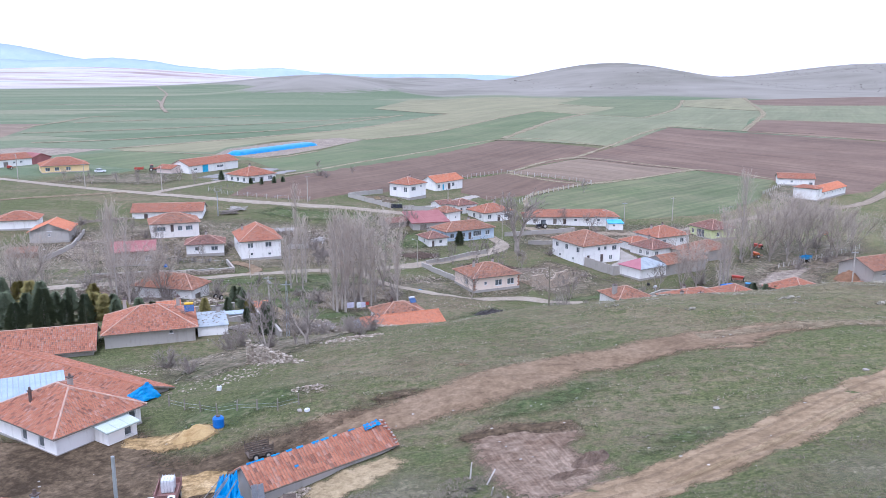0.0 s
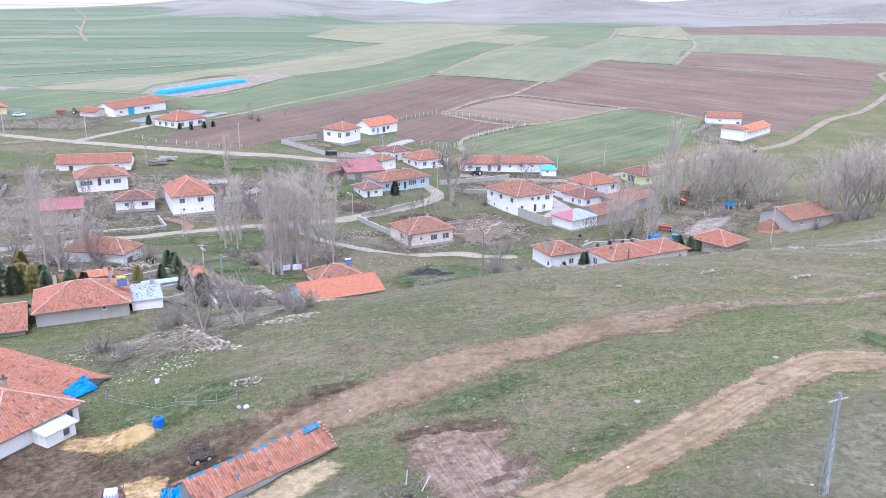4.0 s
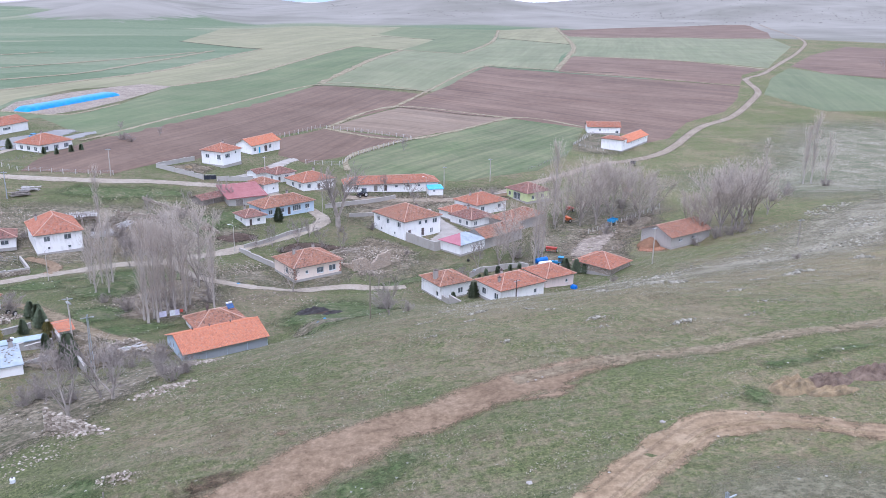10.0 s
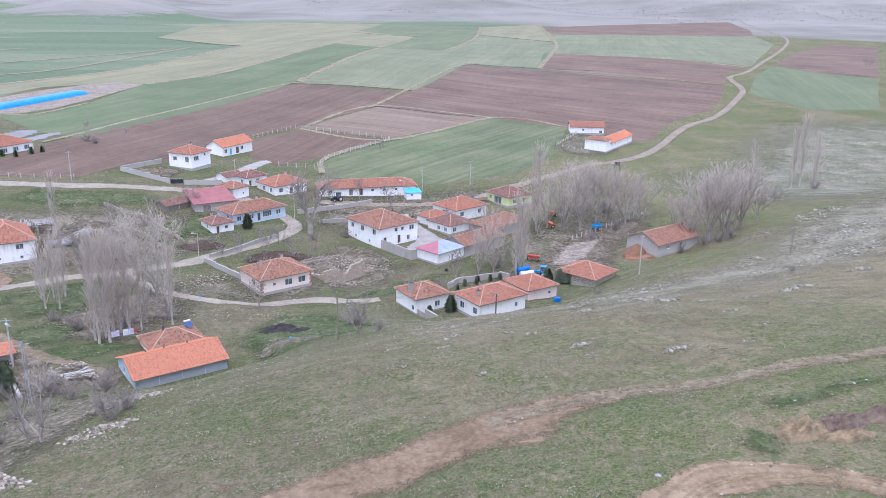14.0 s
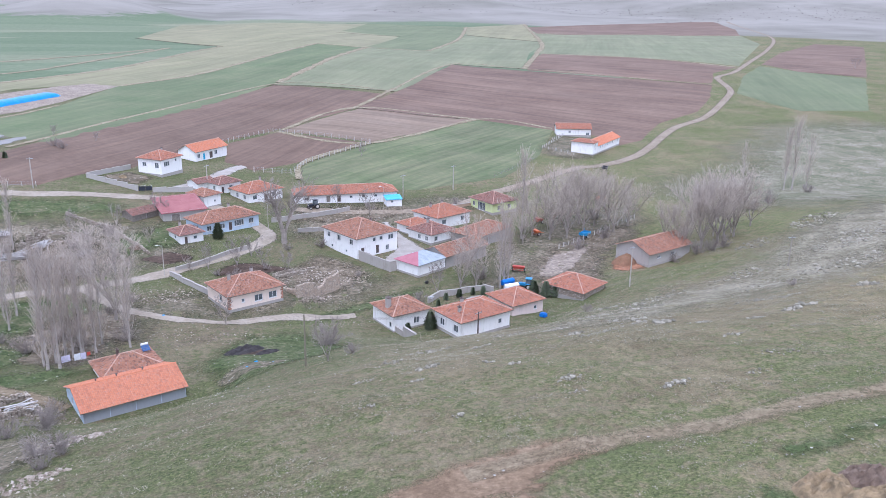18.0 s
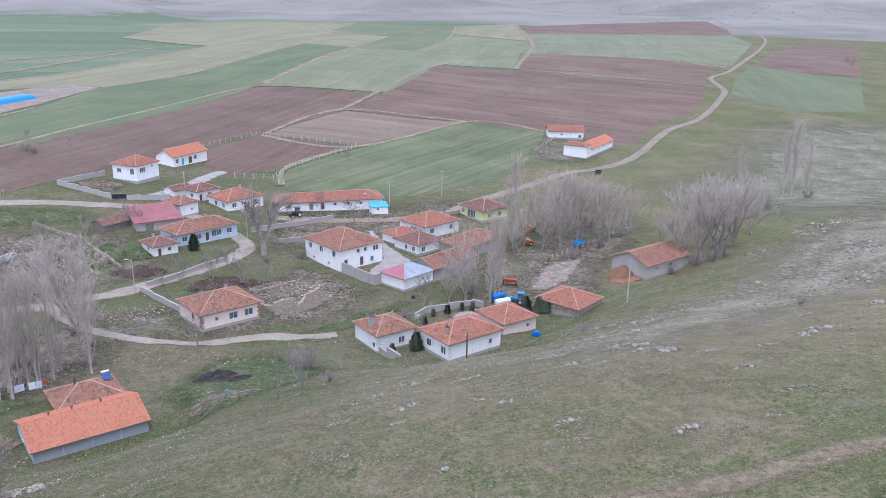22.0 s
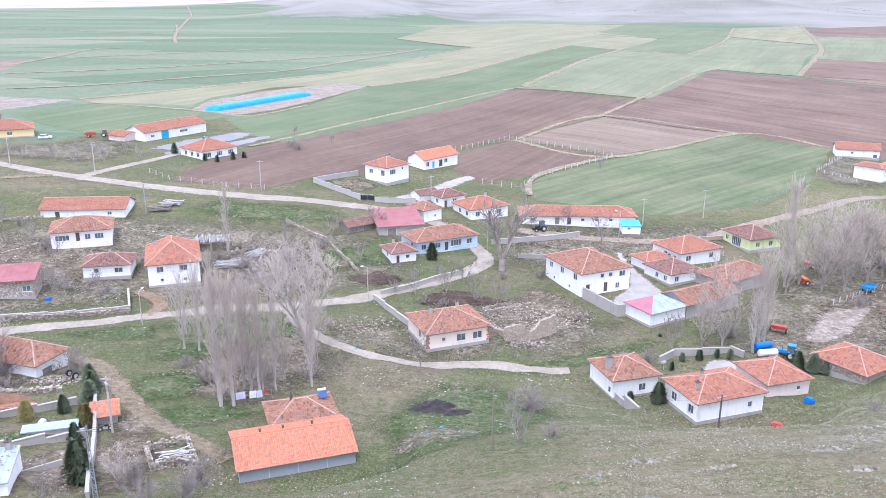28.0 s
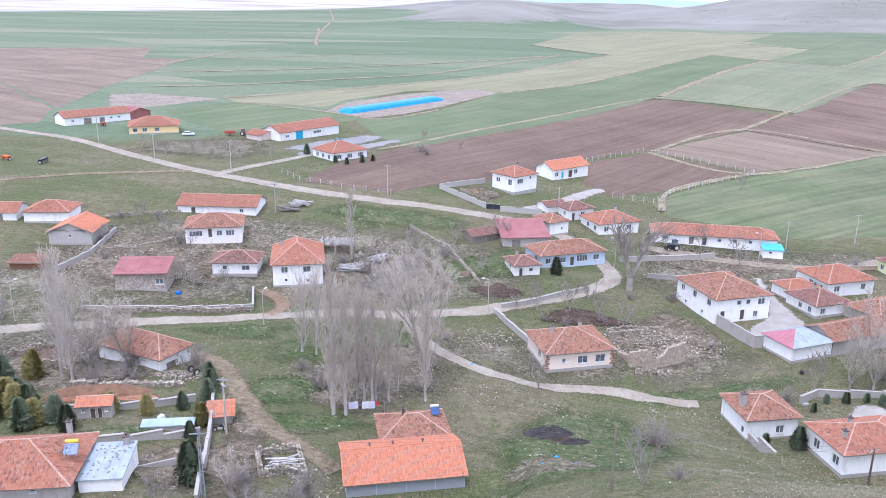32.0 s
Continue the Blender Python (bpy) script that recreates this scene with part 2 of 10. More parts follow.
def masonry(name, a, b, c, scale=3.2):
    """Rubble masonry: stones of three tones with sunk earthy joints."""
    m, n, l, p = nodes_of(name)
    g, v, e = n.new("ShaderNodeNewGeometry"), n.new("ShaderNodeTexVoronoi"), n.new("ShaderNodeTexVoronoi")
    e.feature = "DISTANCE_TO_EDGE"
    for t in (v, e):
        t.inputs["Scale"].default_value = scale
        l.new(g.outputs["Position"], t.inputs["Vector"])
    sep = n.new("ShaderNodeSeparateColor")
    l.new(v.outputs["Color"], sep.inputs[0])
    col = ramp(n, l, sep.outputs[0], [(0.0, a), (0.5, b), (1.0, c)])
    joint = maths(n, l, "LESS_THAN", e.outputs["Distance"], 0.06)
    l.new(mix(n, l, joint, col, (0.24, 0.20, 0.165)), p.inputs["Base Color"])
    p.inputs["Roughness"].default_value = 0.95
    bumped(n, l, p, maths(n, l, "MINIMUM", e.outputs["Distance"], 0.15), 0.9, 0.2)
    return m


M_STONEWALL = masonry("rubble_masonry", (0.30, 0.24, 0.19), (0.44, 0.37, 0.30), (0.58, 0.52, 0.46))

# ---- ground ----
GX = np.array([-150, -80, -40, -10, 20, 55, 100, 180.0])
GY = np.array([20, 55, 80, 105, 130, 160, 200, 260, 340, 450, 620.0])
GZ = np.array([
    [11.1, 14.1, 15.7, 17.7, 20.4, 22.5, 24.5, 27.4],
    [6.6, 10.1, 10.7, 14.0, 17.7, 20.6, 21.7, 21.4],
    [3.5, 7.3, 9.4, 13.9, 16.9, 19.0, 19.7, 17.4],
    [1.5, 4.2, 6.5, 10.3, 14.1, 16.1, 16.3, 15.4],
    [1.2, 2.7, 3.8, 1.7, 5.7, 8.3, 10.9, 13.7],
    [2.3, 1.0, 0.6, -1.0, -3.4, -3.6, 2.4, 10.8],
    [4.1, 1.0, -0.9, -2.2, -3.8, -4.3, -4.5, 2.7],
    [6.3, 6.4, 4.9, 2.1, -0.6, -2.0, -4.1, -6.0],
    [6.6, 5.8, 5.8, 4.1, 2.5, 1.5, -1.8, -5.4],
    [6.6, 6.2, 5.9, 5.3, 5.1, 4.9, 2.7, 0.3],
    [6.5, 6.0, 5.7, 5.8, 7.3, 8.9, 8.9, 5.9],
])
# levelled yards: x, y, radius, height
YARDS = [(50, 156, 10, -2.6), (-5, 136, 9, -0.3), (12, 179, 8, -3.3), (35, 167, 7, -4.6), (-34, 68, 7.5, 11.1), (-40, 112, 9, 5.6), (101, 189, 7, -3.6)]
# swells of the hillside: x, y, height, spread across, spread along
SWELLS = [(62, 148, 1.3, 8, 6), (84, 159, 1.5, 9, 7), (57, 111, 0.7, 9, 6), (33, 90, 0.7, 9, 5), (21, 97, 0.4, 5, 4)]
# far hills: x, y, height, spread across, spread along
HILLS = [(-222, 1560, 36, 105, 230), (760, 2260, 9, 130, 400), (490, 2200, 40, 165, 480), (330, 2250, 34, 200, 420), (1010, 2080, 52, 190, 480), (1330, 2080, 42, 200, 500), (-400, 2700, 32, 230, 380), (1750, 1900, 60, 300, 600), (-60, 3300, 20, 240, 300), (-1560, 3600, 64, 640, 560)]


def _cr(knots, v):
    v = np.clip(v, knots[0], knots[-1])
    i = np.clip(np.searchsorted(knots, v) - 1, 0, len(knots) - 2)
    u = (v - knots[i]) / (knots[i + 1] - knots[i])
    w = [-0.5 * u + u * u - 0.5 * u**3, 1 - 2.5 * u * u + 1.5 * u**3, 0.5 * u + 2 * u * u - 1.5 * u**3, -0.5 * u * u + 0.5 * u**3]
    return [np.clip(i + k, 0, len(knots) - 1) for k in (-1, 0, 1, 2)], w


def heights(x, y):
    x, y = np.asarray(x, float), np.asarray(y, float)
    (ix, wx), (iy, wy) = _cr(GX, x), _cr(GY, y)
    z = sum(wy[a] * wx[b] * GZ[iy[a], ix[b]] for a in range(4) for b in range(4))
    near = np.clip(1.4 - np.hypot(x - 20, y - 100) / 160, 0, 1)
    z = z + near * (0.22 * np.sin(x * 0.31 + 1.3 * np.sin(y * 0.13)) * np.sin(y * 0.27 + 0.8) + 0.10 * np.sin(x * 0.83 + y * 0.41) * np.sin(y * 0.9 - x * 0.3))
    for hx, hy, hz, sx, sy in SWELLS:
        z = z + hz * np.exp(-(((x - hx) / sx) ** 2 + ((y - hy) / sy) ** 2))
    for px, py, r, h in YARDS:
        d = np.clip((np.hypot(x - px, y - py) - r) / (0.7 * r), 0, 1)
        z = h + (z - h) * d * d * (3 - 2 * d)
    far = np.clip((y - 700) / 900, 0, 1)
    for hx, hy, hz, sx, sy in HILLS:
        z = z + far * hz * np.exp(-(((x - hx) / sx) ** 2 + ((y - hy) / sy) ** 2) / 1.4)
    return z


def ground_z(x, y):
    return float(heights(x, y))


def spread(dense0, dense1, step, lo, hi, grow):
    mid = list(np.arange(dense0, dense1 + 0.01, step))
    a, s = [mid[0]], step
    while a[-1] > lo:
        s *= grow
        a.append(a[-1] - s)
    b, s = [mid[-1]], step
    while b[-1] < hi:
        s *= grow
        b.append(b[-1] + s)
    return np.array(a[:0:-1] + mid + b[1:])


def region_mat():
    """Open land: short grass with bare and dry patches, steppe on the far hills, a plain beyond with sunlight put into
    its pale colour.
    """
    m, n, l, p = nodes_of("open_land")
    big = noise_node(n, l, 0.035, 6, 0.6, "World", 0.5)
    mid = noise_node(n, l, 0.25, 6, 0.7, "World", 0.8)
    fine = noise_node(n, l, 3.2, 6, 0.8, "World", 0.4)
    grit = noise_node(n, l, 9.0, 4, 0.8, "World")
    # green tussocks among dry turf; the share of green drifts over the slope
    clump = noise_node(n, l, 0.95, 5, 0.62, "World", 0.3)
    drift = maths(n, l, "ADD", maths(n, l, "MULTIPLY", maths(n, l, "SUBTRACT", big, 0.5), 0.9), maths(n, l, "MULTIPLY", maths(n, l, "SUBTRACT", mid, 0.5), 0.35))
    zp = n.new("ShaderNodeSeparateXYZ")
    l.new(n.new("ShaderNodeNewGeometry").outputs["Position"], zp.inputs[0])
    across = maths(n, l, "SUBTRACT", zp.outputs[1], maths(n, l, "MULTIPLY", zp.outputs[0], 0.12))
    across = maths(n, l, "ADD", across, maths(n, l, "MULTIPLY", maths(n, l, "SUBTRACT", mid, 0.5), 14.0))
    upper = maths(n, l, "MULTIPLY", maths(n, l, "MULTIPLY", maths(n, l, "SUBTRACT", across, 72.0), 0.07, True), maths(n, l, "MULTIPLY", maths(n, l, "SUBTRACT", zp.outputs[0], 6.0), 0.035, True))
    valley = maths(n, l, "MULTIPLY", maths(n, l, "SUBTRACT", maths(n, l, "SUBTRACT", across, maths(n, l, "MULTIPLY", zp.outputs[0], 0.23)), 115.0), 0.08, True)
    upper = maths(n, l, "MULTIPLY", upper, maths(n, l, "SUBTRACT", 1.0, valley))
    share = maths(n, l, "MULTIPLY", maths(n, l, "SUBTRACT", maths(n, l, "ADD", clump, drift), maths(n, l, "ADD", maths(n, l, "MULTIPLY", upper, 0.17), 0.32)), 4.0, True)
    east = maths(n, l, "MULTIPLY", maths(n, l, "MULTIPLY", maths(n, l, "SUBTRACT", zp.outputs[0], 15.0), 0.03, True), maths(n, l, "MULTIPLY", maths(n, l, "SUBTRACT", 85.0, across), 0.06, True))
    east = maths(n, l, "MAXIMUM", east, maths(n, l, "MULTIPLY", maths(n, l, "MULTIPLY", maths(n, l, "SUBTRACT", zp.outputs[0], 62.0), 0.02, True), 0.9))
    dry = ramp(n, l, mid, [(0.36, (0.142, 0.118, 0.072)), (0.5, (0.190, 0.160, 0.099)), (0.64, (0.236, 0.197, 0.126))])
    green = ramp(n, l, fine, [(0.36, (0.076, 0.094, 0.036)), (0.5, (0.106, 0.123, 0.050)), (0.64, (0.148, 0.152, 0.070))])
    grass = mix(n, l, share, dry, green)
    k = maths(n, l, "ADD", maths(n, l, "MULTIPLY", fine, 0.55), maths(n, l, "MULTIPLY", grit, 0.45))
    grass = mix(n, l, 1.0, grass, mix(n, l, upper, (0.88, 0.88, 0.88), (0.98, 0.98, 0.95)), "MULTIPLY")
    grass = mix(n, l, 1.0, grass, mix(n, l, east, (1.0, 1.0, 1.0), (1.26, 1.23, 1.20)), "MULTIPLY")
    grass = mix(n, l, 1.0, grass, ramp(n, l, k, [(0.38, (0.42, 0.43, 0.40)), (0.50, (0.95, 0.95, 0.95)), (0.62, (1.55, 1.50, 1.42))]), "MULTIPLY")
    # dry stalks lie in streaks along the slope
    gp, sm, st = n.new("ShaderNodeNewGeometry"), n.new("ShaderNodeMapping"), n.new("ShaderNodeTexNoise")
    sm.inputs["Rotation"].default_value, sm.inputs["Scale"].default_value = (0, 0, radians(-22)), (0.22, 1.5, 0.6)
    st.inputs["Scale"].default_value, st.inputs["Detail"].default_value, st.inputs["Roughness"].default_value = 1.0, 7, 0.75
    l.new(gp.outputs["Position"], sm.inputs[0])
    l.new(sm.outputs[0], st.inputs["Vector"])
    grass = mix(n, l, maths(n, l, "MULTIPLY", maths(n, l, "SUBTRACT", st.outputs["Fac"], 0.52), 2.2, True), grass, (0.24, 0.21, 0.145))
    grass = mix(n, l, maths(n, l, "MULTIPLY", maths(n, l, "SUBTRACT", 0.43, st.outputs["Fac"]), 2.5, True), grass, (0.082, 0.082, 0.045))
    # broad bands of bare grey-brown soil and greener hollows along the contour
    bm_, bt = n.new("ShaderNodeMapping"), n.new("ShaderNodeTexNoise")
    bm_.inputs["Rotation"].default_value, bm_.inputs["Scale"].default_value = (0, 0, radians(-24)), (0.03, 0.16, 0.1)
    bt.inputs["Scale"].default_value, bt.inputs["Detail"].default_value, bt.inputs["Roughness"].default_value = 1.0, 7, 0.7
    l.new(gp.outputs["Position"], bm_.inputs[0])
    l.new(bm_.outputs[0], bt.inputs["Vector"])
    soil = mix(n, l, 0.9, (0.215, 0.178, 0.125), ramp(n, l, k, [(0.38, (0.55, 0.54, 0.52)), (0.50, (0.95, 0.95, 0.95)), (0.62, (1.4, 1.38, 1.34))]), "MULTIPLY")
    grass = mix(n, l, maths(n, l, "MULTIPLY", maths(n, l, "MULTIPLY", maths(n, l, "SUBTRACT", bt.outputs["Fac"], 0.52), 6.0, True), 0.45), grass, soil)
    turf = mix(n, l, 0.9, (0.088, 0.112, 0.048), ramp(n, l, k, [(0.38, (0.55, 0.54, 0.52)), (0.50, (0.95, 0.95, 0.95)), (0.62, (1.4, 1.38, 1.34))]), "MULTIPLY")
    grass = mix(n, l, maths(n, l, "MULTIPLY", maths(n, l, "MULTIPLY", maths(n, l, "SUBTRACT", 0.46, bt.outputs["Fac"]), 6.0, True), 0.5), grass, turf)
    g = n.new("ShaderNodeNewGeometry")
    s = n.new("ShaderNodeSeparateXYZ")
    l.new(g.outputs["Position"], s.inputs[0])
    # valley fields: long plots of slightly different green
    plots = n.new("ShaderNodeTexVoronoi")
    plots.inputs["Scale"].default_value = 1.0
    mp = n.new("ShaderNodeMapping")
    mp.inputs["Rotation"].default_value = (0, 0, radians(-24))
    mp.inputs["Scale"].default_value = (0.0035, 0.016, 0.0)
    l.new(g.outputs["Position"], mp.inputs[0])
    l.new(mp.outputs[0], plots.inputs["Vector"])
    sep = n.new("ShaderNodeSeparateColor")
    l.new(plots.outputs["Color"], sep.inputs[0])
    fld = ramp(n, l, sep.outputs[0], [(0.0, (0.118, 0.156, 0.090)), (0.5, (0.148, 0.182, 0.111)), (0.85, (0.174, 0.197, 0.124)), (1.0, (0.212, 0.216, 0.142))])
    fld = mix(n, l, 0.5, fld, ramp(n, l, mid, [(0.38, (0.75, 0.78, 0.74)), (0.62, (1.25, 1.2, 1.2))]), "MULTIPLY")
    wob = maths(n, l, "MULTIPLY", maths(n, l, "SUBTRACT", big, 0.5), 60)
    yy = maths(n, l, "ADD", s.outputs[1], wob)
    near_land = maths(n, l, "MULTIPLY", maths(n, l, "MULTIPLY", maths(n, l, "ADD", s.outputs[0], 125.0), 0.03, True), 190.0)
    west = maths(n, l, "MULTIPLY", maths(n, l, "SUBTRACT", maths(n, l, "SUBTRACT", yy, near_land), 295), 0.08, True)
    road = maths(n, l, "ADD", maths(n, l, "MULTIPLY", yy, 0.62), -60.0)
    west = maths(n, l, "MULTIPLY", west, maths(n, l, "MULTIPLY", maths(n, l, "SUBTRACT", road, s.outputs[0]), 0.06, True))
    col = mix(n, l, west, grass, fld)
    steppe = ramp(n, l, maths(n, l, "ADD", maths(n, l, "MULTIPLY", noise_node(n, l, 0.0035, 4, 0.55, "World", 0.8), 0.7), maths(n, l, "MULTIPLY", noise_node(n, l, 0.013, 3, 0.5, "World", 0.6), 0.3)), [(0.36, (0.182, 0.172, 0.140)), (0.5, (0.235, 0.219, 0.188)), (0.64, (0.282, 0.264, 0.228))])
    edge = maths(n, l, "ADD", yy, maths(n, l, "ADD", maths(n, l, "MULTIPLY", maths(n, l, "MINIMUM", s.outputs[0], 0.0), 1.6), maths(n, l, "MULTIPLY", maths(n, l, "MAXIMUM", maths(n, l, "SUBTRACT", s.outputs[0], 350.0), 0.0), 1.2)))
    hill = maths(n, l, "MULTIPLY", maths(n, l, "SUBTRACT", edge, 1330), 0.02, True)
    # the knolls rise out of the fields as bare steppe
    knoll = maths(n, l, "MULTIPLY", maths(n, l, "SUBTRACT", maths(n, l, "ADD", s.outputs[2], maths(n, l, "MULTIPLY", maths(n, l, "SUBTRACT", big, 0.5), 14.0)), 14.0), 0.4, True)
    knoll = maths(n, l, "MULTIPLY", knoll, maths(n, l, "MULTIPLY", maths(n, l, "SUBTRACT", s.outputs[1], 1000.0), 0.01, True))
    hill = maths(n, l, "MAXIMUM", hill, knoll)
    col = mix(n, l, hill, col, steppe)
    # far plain: sunlit brightness painted in as paler colour, over strips of land
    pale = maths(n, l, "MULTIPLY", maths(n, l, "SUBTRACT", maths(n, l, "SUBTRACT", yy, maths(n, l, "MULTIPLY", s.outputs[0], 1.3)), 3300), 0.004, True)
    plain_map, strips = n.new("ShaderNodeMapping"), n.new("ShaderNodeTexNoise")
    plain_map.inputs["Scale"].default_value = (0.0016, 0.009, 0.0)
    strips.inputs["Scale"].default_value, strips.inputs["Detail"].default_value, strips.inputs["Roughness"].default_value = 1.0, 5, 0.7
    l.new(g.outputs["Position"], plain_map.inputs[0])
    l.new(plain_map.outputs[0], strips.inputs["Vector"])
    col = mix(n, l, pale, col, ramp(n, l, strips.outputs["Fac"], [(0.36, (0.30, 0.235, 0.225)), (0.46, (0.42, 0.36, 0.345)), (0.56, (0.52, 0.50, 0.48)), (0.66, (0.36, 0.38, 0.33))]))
    l.new(col, p.inputs["Base Color"])
    p.inputs["Roughness"].default_value = 0.95
    p.inputs["Specular IOR Level"].default_value = 0.15
    bumped(n, l, p, k, 0.8, 0.15)
    return m


def link_mesh(name, verts, faces, mats, parent=None, idx=None, smooth=False):
    me = bpy.data.meshes.new(name)
    me.from_pydata(verts, [], faces)
    for k in mats if isinstance(mats, (list, tuple)) else [mats]:
        me.materials.append(k)
    if idx is not None:
        me.polygons.foreach_set("material_index", idx)
    if smooth:
        me.polygons.foreach_set("use_smooth", [True] * len(me.polygons))
    me.update()
    ob = new(name, me)
    ob.parent = parent
    return ob


gx = spread(-70, 120, 1.6, -4200, 4200, 1.055)
gy = spread(36, 260, 1.6, -400, 4600, 1.045)
mx, my = np.meshgrid(gx, gy)
mz = heights(mx, my)
nx, ny = len(gx), len(gy)
qi = np.arange(nx * ny).reshape(ny, nx)
quads = np.stack([qi[:-1, :-1], qi[:-1, 1:], qi[1:, 1:], qi[1:, :-1]], -1).reshape(-1, 4)
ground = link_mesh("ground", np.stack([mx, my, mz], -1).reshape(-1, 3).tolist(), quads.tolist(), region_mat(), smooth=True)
tagged(ground, "short winter grass over stony hillside and valley", "ground", kind="structure")


def land_z(x, y):
    """Height of the built ground sheet, between its corners."""
    i = np.clip(np.searchsorted(gx, x) - 1, 0, nx - 2)
    j = np.clip(np.searchsorted(gy, y) - 1, 0, ny - 2)
    u, v = (x - gx[i]) / (gx[i + 1] - gx[i]), (y - gy[j]) / (gy[j + 1] - gy[j])
    return (mz[j, i] * (1 - u) + mz[j, i + 1] * u) * (1 - v) + (mz[j + 1, i] * (1 - u) + mz[j + 1, i + 1] * u) * v


def sheet(name, outline, mat, step, lift, label, category="field", rim=2.5, wob=0.0, full=0.0):
    """A ground cover draped over the land inside a closed outline."""
    pts = np.array(outline, float)
    fine = []
    for a, b in zip(pts, np.roll(pts, -1, 0)):
        k = max(2, int(np.hypot(*(b - a)) / (step * 1.2)))
        fine += [a + (b - a) * i / k for i in range(k)]
    fine = np.array(fine)
    if wob:
        nrm = np.roll(fine, -1, 0) - np.roll(fine, 1, 0)
        nrm = np.stack([nrm[:, 1], -nrm[:, 0]], 1) / (np.linalg.norm(nrm, axis=1)[:, None] + 1e-6)
        fine = fine + nrm * np.array([[wob * (noise.noise((q[0] / (wob * 5), q[1] / (wob * 5), 3.3)))] for q in fine])
    bm = bmesh.new()
    bm.faces.new([bm.verts.new((q[0], q[1], 0)) for q in fine])
    lo, hi = fine.min(0), fine.max(0)
    for ax in (0, 1):
        lines = [c for c in (gx, gy)[ax] if lo[ax] < c < hi[ax]]
        while len(lines) > 44:
            lines = lines[::2]
        for c in lines:
            co, no = [0, 0, 0], [0, 0, 0]
            co[ax], no[ax] = c, 1
            bmesh.ops.bisect_plane(bm, geom=bm.verts[:] + bm.edges[:] + bm.faces[:], plane_co=co, plane_no=no)
    bmesh.ops.triangulate(bm, faces=bm.faces[:])
    xy = np.array([v.co[:2] for v in bm.verts])
    nxt = np.roll(fine, -1, 0)
    dist = np.full(len(xy), 1e9)
    for a, b in zip(fine, nxt):
        d = b - a
        t = np.clip(((xy - a) @ d) / (d @ d + 1e-9), 0, 1)
        dist = np.minimum(dist, np.hypot(*(xy - a - t[:, None] * d).T))
    zz = land_z(xy[:, 0], xy[:, 1]) + lift * (0.25 + 0.75 * np.clip(dist / min(rim, 3.0), 0, 1))
    for v, z in zip(bm.verts, zz):
        v.co.z = z
    me = bpy.data.meshes.new(name)
    bm.to_mesh(me)
    bm.free()
    at = me.attributes.new("rim", "FLOAT", "POINT")
    at.data.foreach_set("value", np.clip(full + dist / rim, 0, 1.5))
    me.materials.append(mat)
    ob = new(name, me)
    return tagged(ob, label, category, kind="structure")


def ribbon(name, line, width, mat, lift, label, category="road", step=2.0, wob=0.25):
    """A strip of ground along a line: a road, a track, a field edge."""
    pts = np.array(line, float)
    out = []
    for i in range(len(pts) - 1):
        p0, p1, p2, p3 = pts[max(i - 1, 0)], pts[i], pts[i + 1], pts[min(i + 2, len(pts) - 1)]
        k = max(2, int(np.hypot(*(p2 - p1)) / step))
        for u in np.arange(k) / k:
            out.append(0.5 * (2 * p1 + (p2 - p0) * u + (2 * p0 - 5 * p1 + 4 * p2 - p3) * u * u + (3 * p1 - p0 - 3 * p2 + p3) * u**3))
    out = np.array(out + [pts[-1]])
    tan = np.gradient(out, axis=0)
    nrm = np.stack([-tan[:, 1], tan[:, 0]], 1) / (np.linalg.norm(tan, axis=1)[:, None] + 1e-9)
    offs, rims = np.array([-1.1, -0.8, -0.5, -0.2, 0.2, 0.5, 0.8, 1.1]), [0, 0.55, 1.15, 1.4, 1.4, 1.15, 0.55, 0]
    w = np.array([width / 2 * (1 + wob * noise.noise((q[0] * 0.11, q[1] * 0.11, 7))) for q in out])
    v = (out[:, None] + nrm[:, None] * (offs[None, :, None] * w[:, None, None])).reshape(-1, 2)
    z = land_z(v[:, 0], v[:, 1]) + lift * (0.2 + 0.8 * np.minimum(np.tile(rims, len(out)), 1.0))
    c = len(offs)
    ids = np.arange(len(v)).reshape(-1, c)
    faces = np.stack([ids[:-1, :-1], ids[:-1, 1:], ids[1:, 1:], ids[1:, :-1]], -1).reshape(-1, 4)
    ob = link_mesh(name, np.column_stack([v, z]).tolist(), faces.tolist(), mat, smooth=True)
    at = ob.data.attributes.new("rim", "FLOAT", "POINT")
    at.data.foreach_set("value", np.tile(rims, len(out)).astype(float))
    return tagged(ob, label, category, kind="structure")


def streaks(n, l, angle, length, width, detail=4):
    """Noise drawn out along a direction on the ground."""
    g, mp, t = n.new("ShaderNodeNewGeometry"), n.new("ShaderNodeMapping"), n.new("ShaderNodeTexNoise")
    mp.vector_type = "TEXTURE"
    mp.inputs["Rotation"].default_value, mp.inputs["Scale"].default_value = (0, 0, radians(angle)), (length, width, 10.0)
    t.inputs["Scale"].default_value, t.inputs["Detail"].default_value, t.inputs["Roughness"].default_value = 1.0, detail, 0.65
    l.new(g.outputs["Position"], mp.inputs[0])
    l.new(mp.outputs[0], t.inputs["Vector"])
    return t.outputs["Fac"]


